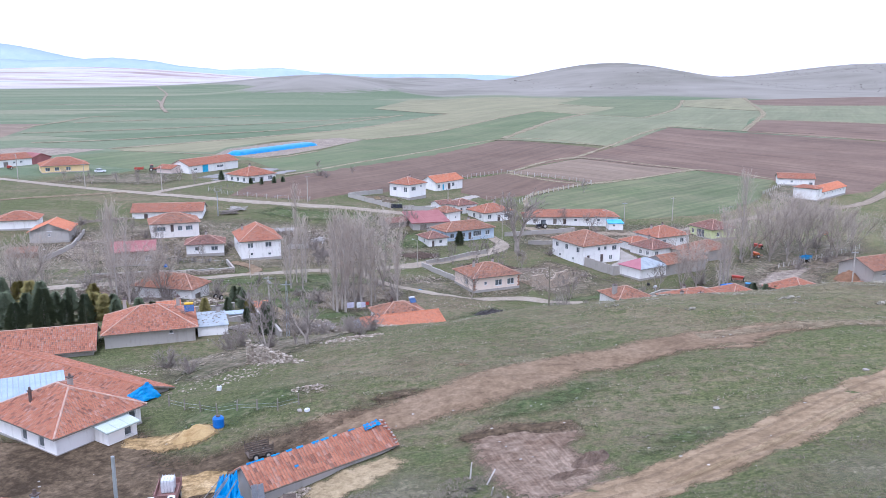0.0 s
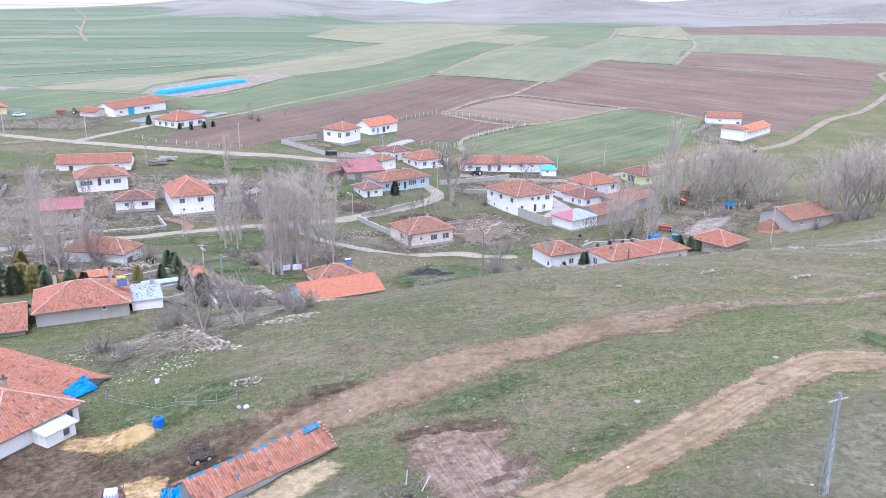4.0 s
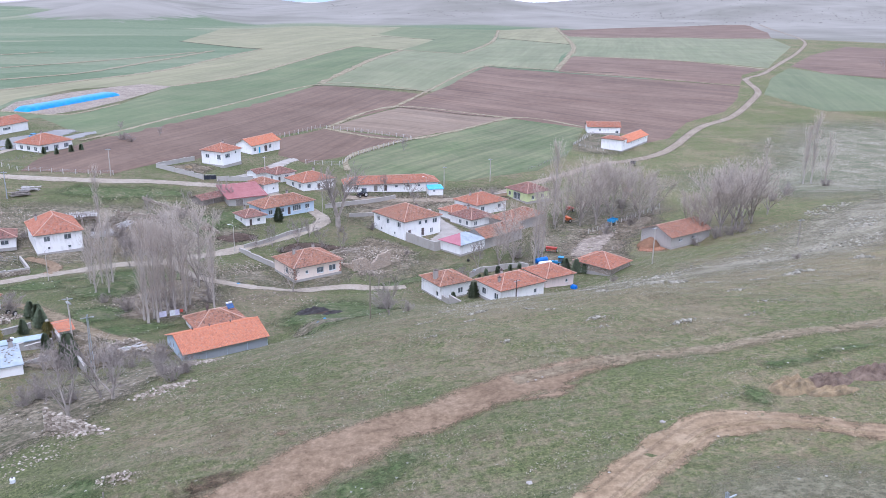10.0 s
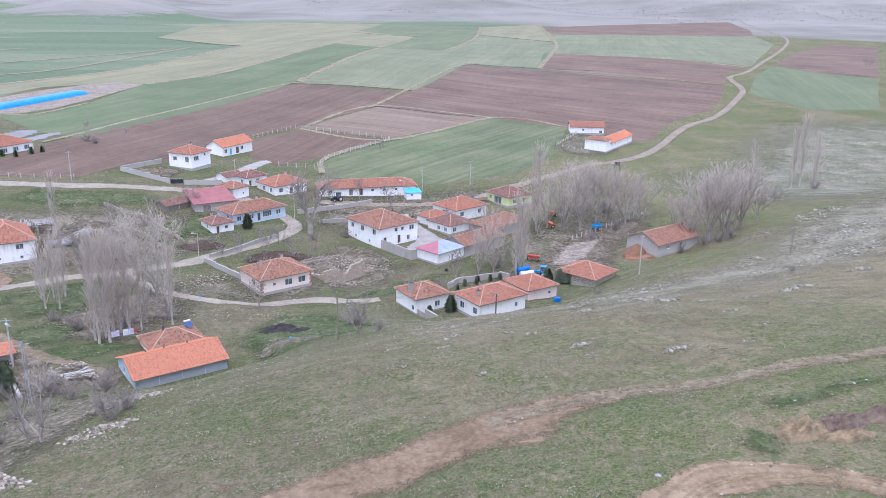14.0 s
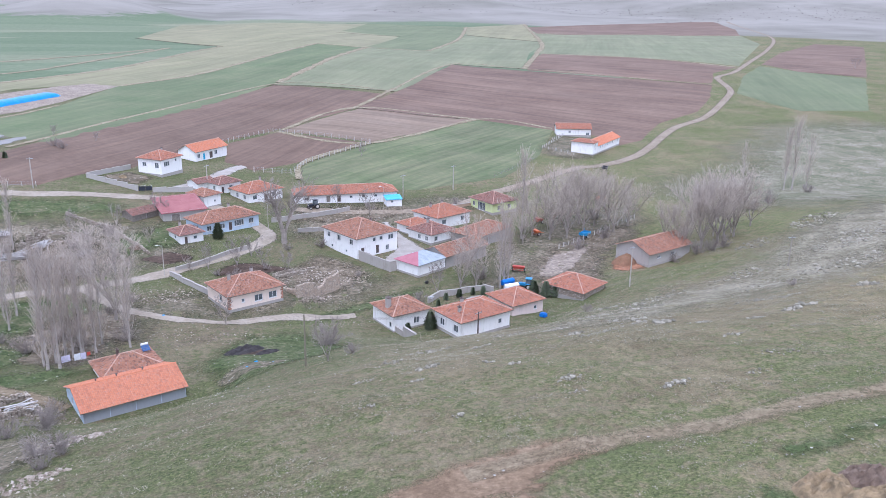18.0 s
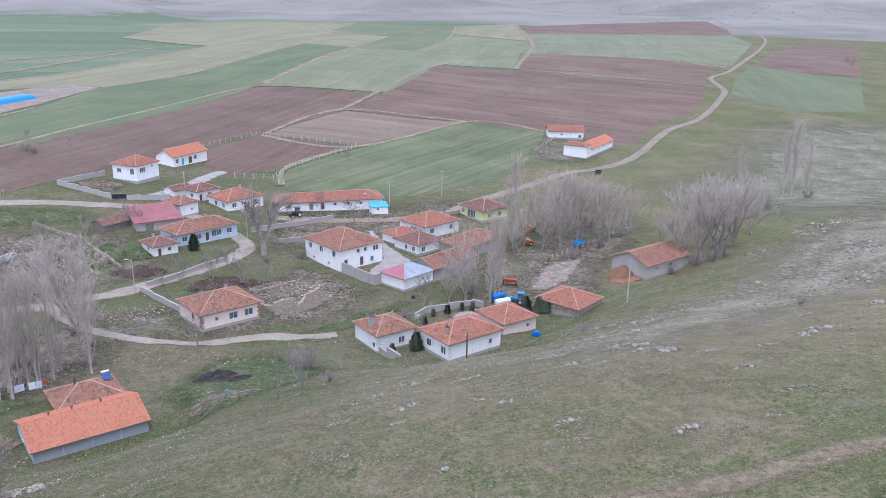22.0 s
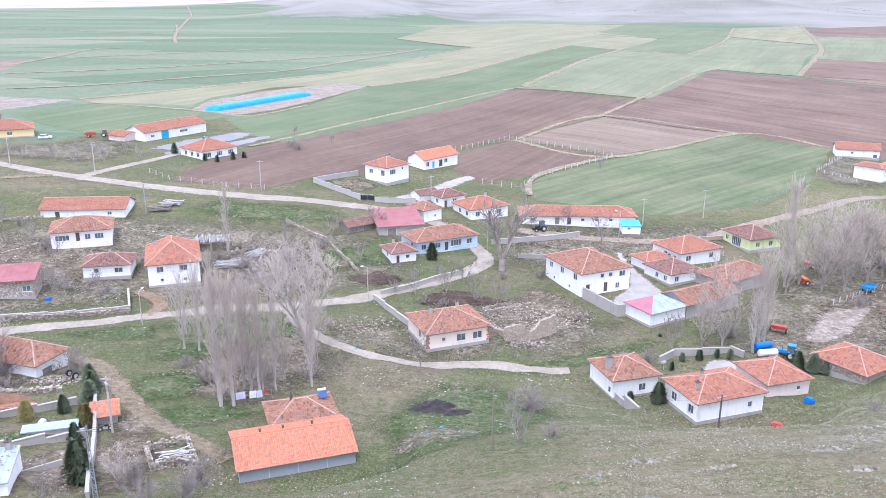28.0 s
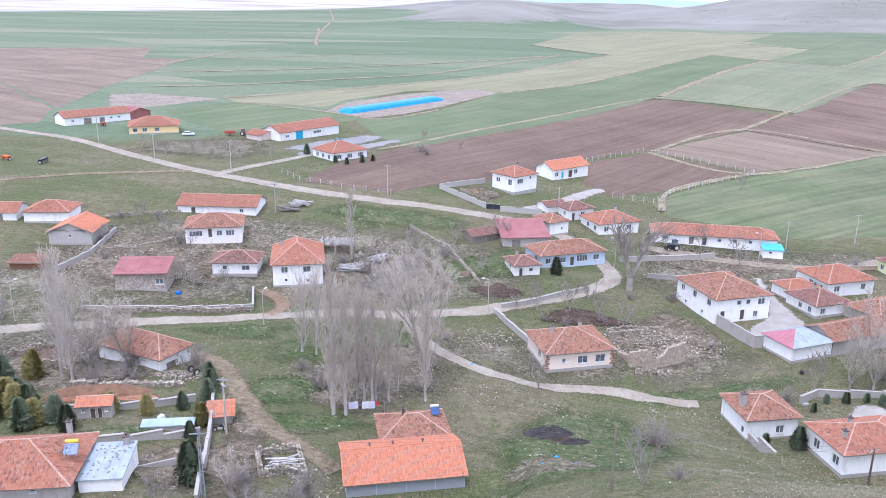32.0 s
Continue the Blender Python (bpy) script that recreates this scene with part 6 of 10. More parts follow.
PATCHES = [
    ("orchard_floor", [(-140, 282), (-136, 306), (-112, 322), (-92, 310), (-88, 288), (-96, 274), (-118, 276)], M_MIXED, "worn ground under orchard trees", 0.12),
    ("apron", [(-92, 300), (-84, 322), (-72, 340), (-62, 334), (-72, 306), (-79, 296)], M_APRON, "grey yard before the farm building", 0.14),
    ("fenced_yard", [(118, 319), (126, 337), (141, 361), (163, 356), (166, 338), (150, 316), (138, 305), (127, 308)], M_MIXED, "grey fenced yard round the white barns", 0.2),
    ("village_floor", [(-112, 150), (-104, 222), (-72, 236), (-30, 238), (-8, 236), (6, 216), (-2, 200), (-24, 190), (-44, 184), (-60, 176), (-50, 160), (-34, 152), (-60, 134)], M_MIXED, "worn village ground with stones and weeds", 0.05),
    ("village_floor", [(-30, 148), (-34, 164), (-22, 182), (0, 192), (14, 202), (34, 206), (46, 190), (34, 176), (14, 168), (-2, 166), (-6, 154), (-18, 144)], M_MIXED, "earthy ground under trees with litter", 0.05),
    ("village_floor", [(50, 182), (58, 200), (74, 222), (96, 246), (130, 250), (124, 220), (100, 196), (84, 172), (66, 164)], M_MIXED, "bare earth and stones beside barns", 0.05),
    ("village_floor", [(14, 224), (20, 250), (76, 262), (92, 258), (74, 236), (52, 220), (30, 212)], M_MIXED, "dusty yards round the barns", 0.05),
    ("village_floor", [(-46, 104), (-34, 110), (-20, 116), (-10, 114), (-9, 104), (-14, 96), (-20, 86), (-30, 84), (-36, 92)], M_MIXED, "weedy ground behind the farm", 0.05),
    ("litter_patch", [(3, 139), (9, 144), (16, 144), (18, 139), (12, 135), (5, 135)], M_MIXED, "bare litter-strewn ground below the manure", 0.11),
    ("ash_patch", [(-1.0, 50.2), (0.4, 52.6), (2.6, 52.8), (2.8, 50.8), (1.2, 49.6)], M_ASH, "black ash of an old fire", 0.14),
    ("mud_yard", [(-52, 72), (-38, 72), (-29, 74.5), (-25.5, 73.5), (-23.5, 71), (-22.9, 69.4), (-20.2, 66.9), (-17.9, 68.2), (-15.5, 69.1), (-11.1, 69.6), (-8.1, 73.2), (-4.2, 73.9), (-1.2, 71.6), (-3.8, 67.4), (-6.7, 64.6), (-12.1, 59.6), (-14.0, 54), (-16, 49), (-30, 42), (-52, 42)], M_LOAM, "dark muddy farmyard", 0.14),
    ("mud_smear", [(-8.4, 72.6), (-3.2, 73.6), (0.4, 72.6), (-1.6, 70.6), (-6, 70.4)], M_LOAM, "dark mud trodden into the track", 0.15),
    ("mud_spot", [(-2.9, 66.2), (-2.2, 67.2), (-1.4, 66.8), (-1.8, 65.9)], M_LOAM, "dark wet spot on the track", 0.16),
    ("mud_spot", [(-2.6, 69.8), (-2.0, 70.5), (-1.3, 70.2), (-1.6, 69.6)], M_LOAM, "small dark spot on the track", 0.16),
    ("bare_spot", [(0.6, 76.8), (3.2, 77.4), (3.0, 79.2), (0.9, 79.0)], M_TRACK, "round bare spot in the grass", 0.12),
    ("bare_spot", [(24, 75.9), (29, 77.2), (31.5, 79.2), (34, 78.6), (31, 75.8), (27, 74.6)], M_TRACK, "bare brown earth spreading from the track", 0.12),
    ("straw_patch", [(-31.0, 68.2), (-29, 70.6), (-23.7, 71.1), (-21.5, 71), (-18.7, 69.2), (-19.6, 66.2), (-22.4, 64.6), (-26.1, 66.6)], M_STRAW, "straw strewn in the yard", 0.19),
    ("straw_patch", [(-21.8, 61), (-19.1, 62.2), (-16.2, 61.2), (-16.6, 56.0), (-19.6, 54.6)], M_STRAW, "chaff strewn on mud", 0.19),
    ("straw_patch", [(-10.6, 55.0), (-7.6, 57.8), (-4.2, 60.6), (-2.2, 58.4), (-3.6, 55.2), (-7.2, 52.6), (-10.2, 52.4)], M_CHAFF, "pale chaff beside the stable", 0.15),
    ("scraped_earth", [(0, 63), (4.2, 63.6), (10.2, 62), (11.8, 58.8), (10.4, 56.6), (13, 54.6), (13.4, 52), (9.1, 48.6), (4.2, 46.4), (2.6, 51.6), (1, 59.4)], M_SCRAPE, "scraped bare earth with blade marks beside the road", 0.12),
    ("brown_scrape", [(0.4, 62.6), (5, 63.8), (10.4, 62.2), (11.8, 59.4), (8.4, 59.2), (4.4, 60.4), (1.2, 60.2)], M_LOAM, "dark crumbly earth above the scrape", 0.15),
    ("scrub_patch", [(-10.1, 52.2), (-2.5, 58.9), (0.2, 58.8), (2.4, 50.5), (3.6, 46.4), (-6, 41)], M_VERGE, "grey dead weeds beside the stable", 0.11),
    ("scrub_patch", [(14, 46), (24, 53.5), (32, 58.5), (40, 63), (48, 59), (62, 50), (40, 36)], M_VERGE, "grey weedy verge below the road", 0.09),
    ("lawn_patch", [(0.6, 64.4), (4.5, 67.2), (9.2, 69.4), (14, 71.6), (15.5, 68.5), (11.4, 65.4), (10.1, 63.4), (5.2, 63.4)], M_LAWN, "patch of fresh green grass", 0.12),
    ("lawn_patch", [(12.8, 55.0), (18.0, 58.8), (23.4, 62.2), (25.2, 61.0), (20.4, 57.2), (15.4, 53.6)], M_LAWN, "green grass verge along the dirt road", 0.13),
    ("lawn_patch", [(49.6, 76.4), (58.7, 78.6), (68, 80), (78, 81.4), (78, 79), (66, 76.6), (56.6, 74.6), (50.6, 74)], M_LAWN, "greener hollow beside the track", 0.11),
    ("lawn_patch", [(43.6, 69), (46.8, 72.2), (48.6, 71.4), (48.8, 66.8), (46.3, 66.2)], M_LAWN, "green grass beside the spoil heap", 0.12),
    ("lawn_patch", [(-20, 66.5), (-12, 73), (-13, 79), (-24, 76), (-27, 71.5)], M_LAWN, "green grass beside the farmyard", 0.11),
    ("lawn_patch", [(-8, 122), (2, 127), (14, 133), (24, 140), (30, 150), (20, 166), (8, 165), (2, 150), (-2, 143), (4, 138)], M_LAWN, "green grass slope above the lane", 0.10),
    ("lawn_patch", [(-36, 160), (-40, 170), (-30, 178), (-22, 176), (-24, 163)], M_LAWN, "green grass below the village lane", 0.10),
    ("lawn_patch", [(-43, 171.6), (-40, 180), (-26, 187), (-10, 179), (1, 171), (-6, 172.4), (-14, 175), (-23, 166.9), (-32.5, 177)], M_LAWN, "grass between the lane and the poplars", 0.10),
    ("lawn_patch", [(-34, 143), (-36, 155), (-29, 160), (-20, 157), (-24, 147)], M_LAWN, "grass beside the worn dirt path", 0.10),
    ("lawn_patch", [(-10, 212), (-16, 224), (-8, 234), (2, 230), (2, 222), (-4, 214)], M_LAWN, "green paddock below the blue house", 0.10),
    ("lawn_patch", [(-28, 136), (-20, 140), (-12, 146), (-18, 150), (-28, 146)], M_LAWN, "green grass behind the orange house", 0.10),
    ("lawn_patch", [(-24, 217), (-14, 228), (-6, 222), (-8, 212), (-16, 208)], M_LAWN, "grassy paddock beside the outhouse", 0.10),
    ("lawn_patch", [(-60, 236), (-50, 248), (-28, 247), (-12, 246), (-18, 236), (-40, 232)], M_LAWN, "grass beside the village road", 0.10),
    ("lawn_patch", [(-50, 128), (-37, 137.5), (-33, 136), (-41, 128.5)], M_LAWN, "mown grass in a walled garden", 0.10),
    ("lawn_patch", [(20, 172), (34, 182), (46, 188), (50, 185), (36, 175), (24, 168)], M_LAWN, "grass strip under the walled barn", 0.10),
    ("garden_soil", [(1.8, 198.6), (4.6, 195.4), (12, 195.6), (21, 198.4), (21.5, 201.4), (14, 204.4), (7.6, 205.2)], M_SOIL, "dug garden plot behind the cream house", 0.12),
    ("garden_soil", [(-14, 207), (-6, 213), (2, 208), (-6, 203)], M_SOIL, "dug soil beside the lane", 0.12),
    ("garden_soil", [(-30.5, 268), (-20, 277), (-12, 271), (-16, 259.5)], M_DUST, "bare walled yard", 0.12),
    ("village_dust", [(-32, 150), (-28, 166), (-20, 180), (-8, 178), (-6, 165), (-10, 152), (-18, 146)], M_DUST, "trodden earth under poplars", 0.09),
    ("village_dust", [(12, 182), (16, 198), (26, 212), (33, 206), (38, 196), (34, 186), (24, 180)], M_DUST, "rubble-strewn waste ground", 0.09),
    ("village_dust", [(-46, 200), (-40, 222), (-22, 226), (-14, 206), (-22, 194), (-34, 192)], M_DUST, "waste ground among woodpiles", 0.09),
    ("village_dust", [(-98, 186), (-104, 214), (-74, 222), (-50, 215), (-52, 196), (-78, 182)], M_DUST, "bare yards between houses", 0.09),
    ("village_dust", [(-80, 142), (-72, 160), (-46, 158), (-48, 146), (-62, 138)], M_DUST, "waste ground with ruins", 0.09),
    ("village_dust", [(66, 178), (70, 196), (84, 212), (100, 222), (118, 226), (112, 212), (96, 196), (88, 178), (76, 172)], M_DUST, "brown trampled yard", 0.09),
    ("yard_track", [(71, 187), (73.3, 182), (82, 187.6), (92, 201), (97, 208), (92, 208), (80.6, 202.7)], M_BARE, "pale driven earth across the farmyard", 0.13),
    ("lawn_patch", [(-57.2, 170.3), (-46.2, 176.4), (-39.3, 178), (-36.6, 169.7), (-43.9, 167.1)], M_LAWN, "green grass below the retaining wall", 0.12),
    ("village_dust", [(20, 232), (24, 246), (54, 248), (60, 238), (44, 230)], M_DUST, "earth yard before the long barn", 0.08),
    ("village_dust", [(-36, 88), (-28, 108), (-12, 122), (-8, 108), (-14, 92), (-26, 82)], M_MIXED, "scrubby slope with dead weeds", 0.09),
    ("village_dust", [(-27, 118), (-20, 134), (-32, 134), (-36, 122)], M_DUST, "bare garden ground", 0.09),
    ("ridge_scrub", [(28, 119), (60, 114), (100, 122), (150, 148), (200, 186), (190, 225), (140, 200), (96, 166), (72, 156), (50, 138)], M_STONY, "grey stony ridge pasture", 0.08),
    ("ridge_scrub", [(120, 140), (160, 160), (200, 190), (190, 215), (150, 205), (128, 180), (112, 164)], M_STONY, "grey stony pasture on the far slope", 0.10),
    ("ridge_scrub", [(112, 256), (132, 284), (170, 306), (200, 343), (250, 390), (330, 392), (400, 330), (330, 240), (220, 190), (150, 205)], M_ROUGH, "rough green pasture strewn with stones beyond the farm road", 0.22),
    ("court", [(40.4, 203.6), (43.6, 197.2), (46.6, 197.4), (52.4, 204.6), (52.6, 211), (50.4, 218), (48.8, 225.4), (48, 233), (45.6, 232), (47.2, 221.3), (45.9, 212)], M_SLAB, "pale concrete courtyard", 0.12),
    ("court", [(50, 173), (53.4, 178.4), (57, 178.6), (60, 173.5), (54, 168)], M_SLAB, "concrete pad behind the white house", 0.12),
    ("court", [(-9, 261), (-4, 268), (1, 277), (5, 285), (11, 293), (15, 291), (9, 280), (4, 268), (-1, 259)], M_SLAB, "pale concrete drive between white houses", 0.14),
    ("apron", [(-84, 293), (-76, 305), (-66, 322), (-58, 335), (-53, 331), (-62, 312), (-72, 295), (-77, 288)], M_APRON, "grey concrete apron of the farm", 0.16),
    ("garden_soil", [(-35, 131), (-31, 135.5), (-25.2, 123), (-31, 118.2), (-38, 124)], M_DUST, "bare kitchen garden soil", 0.12),
    ("village_dust", [(-24, 119), (-29, 131), (-33, 143), (-28, 146), (-22, 134), (-18, 121)], M_DUST, "worn dirt path beside the garden wall", 0.09),
    ("red_soil", [(88, 184), (93, 193), (99, 192), (98, 184.5), (92, 180)], M_REDSOIL, "red earth spilled by the barn", 0.12),
    ("black_patch", [(4.6, 152.2), (9, 155.8), (12.5, 152), (14.8, 148.6), (10.5, 147.2), (6.5, 149.4)], M_SOIL, "black manure spread on grass", 0.13),
    ("red_soil", [(-58, 139), (-46, 144.5), (-41, 145), (-43, 142), (-55, 136.5)], M_REDSOIL, "bank of red earth behind the garden", 0.12),
]
for key, line, mat, text, up in PATCHES:
    size = np.ptp(np.array(line), axis=0).max()
    nxt = np.roll(np.array(line), -1, 0)
    area = abs(np.sum(np.array(line)[:, 0] * nxt[:, 1] - nxt[:, 0] * np.array(line)[:, 1])) / 2
    girth = np.sum(np.hypot(*(nxt - np.array(line)).T))
    sheet(key, line, mat, max(0.9, size / 16), up, text, "ground patch", rim=min(max(0.8, 0.7 * area / girth), 3.2 if mat is M_SCRAPE else 2.2 if mat in (M_CHAFF, M_STRAW) else 3.4 if mat is M_LOAM else 30.0 if mat in (M_STONY, M_ROUGH) else 3.5 if mat is M_LAWN else 9.0), wob=max(0.5, size * 0.03))
# wheel ruts of the dirt road
RUT = surface("rut_earth", (0.19, 0.135, 0.088), (0.25, 0.182, 0.122), 0.6)
rimmed(RUT, 0.8, 0.26)
for share in (0.28, 0.56, 0.86):
    line = [(q[0] * (1 - share) + w[0] * share, q[1] * (1 - share) + w[1] * share) for q, w in zip(ROAD_LEFT[1:14], ROAD_RIGHT[1:14])]
    ribbon("wheel_rut", line, 0.55, RUT, 0.15, "wheel rut worn in the dirt road", "rut", 1.5, 0.9)

# ---- stones, rubble, grass ----
ICO = [(0, 0, -1), (0.72, -0.53, -0.45), (-0.28, -0.85, -0.45), (-0.89, 0, -0.45), (-0.28, 0.85, -0.45), (0.72, 0.53, -0.45), (0.28, -0.85, 0.45), (-0.72, -0.53, 0.45), (-0.72, 0.53, 0.45), (0.28, 0.85, 0.45), (0.89, 0, 0.45), (0, 0, 1)]
ICF = [(0, 2, 1), (1, 5, 0), (0, 3, 2), (0, 4, 3), (0, 5, 4), (1, 10, 5), (2, 6, 1), (3, 7, 2), (4, 8, 3), (5, 9, 4), (1, 6, 10), (2, 7, 6), (3, 8, 7), (4, 9, 8), (5, 10, 9), (6, 11, 10), (7, 11, 6), (8, 11, 7), (9, 11, 8), (10, 11, 9)]
OCT = [(1, 0, 0), (0, 1, 0), (-1, 0, 0), (0, -1, 0), (0, 0, 1), (0, 0, -1)]
OCF = [(0, 1, 4), (1, 2, 4), (2, 3, 4), (3, 0, 4), (1, 0, 5), (2, 1, 5), (3, 2, 5), (0, 3, 5)]


def stone_mat(name, a, b, c):
    m, n, l, p = nodes_of(name)
    g = n.new("ShaderNodeNewGeometry")
    col = ramp(n, l, g.outputs["Random Per Island"], [(0.0, a), (0.55, b), (1.0, c)])
    fine = noise_node(n, l, 5, 5, 0.7, "World")
    l.new(mix(n, l, 0.5, col, ramp(n, l, fine, [(0.3, (0.5, 0.5, 0.48)), (0.7, (1.1, 1.1, 1.1))]), "MULTIPLY"), p.inputs["Base Color"])
    p.inputs["Roughness"].default_value = 0.92
    bumped(n, l, p, fine, 0.4, 0.05)
    return m


M_RUBBLE = stone_mat("rubble_stones", (0.19, 0.152, 0.112), (0.32, 0.265, 0.203), (0.55, 0.49, 0.42))
M_PALE = stone_mat("pale_stones", (0.22, 0.195, 0.165), (0.34, 0.31, 0.275), (0.60, 0.575, 0.54))
M_OUTCROP = stone_mat("lichen_rock", (0.165, 0.152, 0.112), (0.255, 0.235, 0.178), (0.40, 0.37, 0.295))
M_BLADE = stone_mat("grass_tufts", (0.105, 0.118, 0.055), (0.185, 0.176, 0.10), (0.33, 0.29, 0.20))
M_DRYBLADE = stone_mat("dry_tussocks", (0.19, 0.175, 0.115), (0.29, 0.262, 0.185), (0.40, 0.365, 0.275))


def scatter(name, label, spots, mat, rng, fine=False, category="stones", lift=0.25, flat=0.7):
    """Loose stones in one mesh. spots: (x, y, size, height above ground)."""
    base, faces = (ICO, ICF) if fine else (OCT, OCF)
    v, f = [], []
    xy = np.array([s[:2] for s in spots])
    zz = heights(xy[:, 0], xy[:, 1])
    for (x, y, s, up), z in zip(spots, zz):
        n = len(v)
        sx, sy, sz, a = s * rng.uniform(0.7, 1.3), s * rng.uniform(0.6, 1.2), s * rng.uniform(0.5, 1.0) * flat, rng.uniform(0, 6.28)
        ca, sa = math.cos(a), math.sin(a)
        for bx, by, bz in base:
            k = rng.uniform(0.75, 1.2)
            px, py = bx * sx * k, by * sy * k
            v.append((x + px * ca - py * sa, y + px * sa + py * ca, z + up + sz * lift + bz * sz * k))
        f += [tuple(n + i for i in t) for t in faces]
    return tagged(link_mesh(name, v, f, mat), label, category, kind="stuff")


def blob(rng, cx, cy, rx, ry, count, s0, s1, pile=0.0, ang=0.0):
    out = []
    ca, sa = math.cos(radians(ang)), math.sin(radians(ang))
    for _ in range(count):
        r, t = math.sqrt(rng.random()) * rng.uniform(0.7, 1.1), rng.uniform(0, 6.283)
        u, w = r * math.cos(t) * rx, r * math.sin(t) * ry
        out.append((cx + u * ca - w * sa, cy + u * sa + w * ca, s0 + (s1 - s0) * rng.random() ** 2.2, max(0, 1 - r) * pile * rng.random()))
    return out


srng = random.Random(77)
RUBBLE = [  # cx, cy, rx, ry, count, smallest, largest, pile, turn
    (22, 192, 11, 8, 900, .07, .32, .5, 30), (23.4, 180.6, 5, 1.6, 420, .07, .30, .9, 38), (27, 190, 6, 3, 300, .07, .3, .5, 30), (31, 194, 7, 6, 420, .06, .25, .2, 20), (-6, 184, 8, 5, 420, .06, .28, .3, 30),
    (-30, 214, 12, 8, 520, .08, .35, .6, 20), (-24, 200, 7, 7, 380, .08, .3, .5, 0), (-44, 152, 4.5, 2, 420, .08, .28, .7, 20), (-66, 153, 9, 5, 380, .1, .4, .5, 10),
    (-10.8, 97, 4.5, 1.6, 260, .08, .3, .3, 35), (-18.5, 88, 4.0, 1.2, 240, .07, .28, .2, -25), (-9, 107, 5, 1.4, 320, .07, .28, .4, 30), (-13, 75, 2.2, 1.4, 150, .06, .22, .35, 10),
    (-24, 84, 6, 4, 380, .05, .2, 0, 0), (-31, 96, 8, 6, 380, .05, .22, 0, 0), (-16, 131, 4, 4, 220, .06, .25, .2, 0), (-62, 222, 8, 4, 260, .08, .3, .3, 10), (-88, 205, 9, 8, 420, .08, .34, .4, 10), (-92, 192, 6, 8, 220, .08, .3, .3, 0),
    (2, 163, 9, 5, 240, .05, .22, .1, 10), (10, 160, 8, 4, 200, .05, .2, .1, 0), (26, 168, 8, 3, 130, .06, .24, .1, 0), (-25, 160, 9, 7, 420, .05, .22, .1, 20), (108, 250, 22, 14, 520, .08, .32, 0, 30),
    (68, 192, 4, 3, 80, .06, .2, 0, 0), (-40, 236, 10, 5, 130, .06, .3, .2, 0)]
for cx, cy, rx, ry, c, a, b, pile, ang in RUBBLE:
    scatter("rubble", "scattered grey and pale field stones", blob(srng, cx, cy, rx, ry, c, a, b, pile, ang), M_RUBBLE, srng, category="rubble")
# small pale stones and litter over the grass
spots = []
while len(spots) < 7600:
    x, y = srng.uniform(-85, 70), srng.uniform(112, 232)
    if noise.noise((x * 0.09, y * 0.09, 2)) + srng.uniform(-0.35, 0.35) > 0.02:
        spots.append((x, y, 0.04 + 0.11 * srng.random() ** 3, 0))
scatter("pebbles", "small pale stones strewn over village grass", spots, M_PALE, srng, category="stones")
spots = [(srng.uniform(-32, 90), srng.uniform(46, 135), 0.02 + 0.08 * srng.random() ** 4, 0) for _ in range(1000)]
scatter("hill_pebbles", "small stones strewn over the hillside", spots, M_PALE, srng, category="stones")
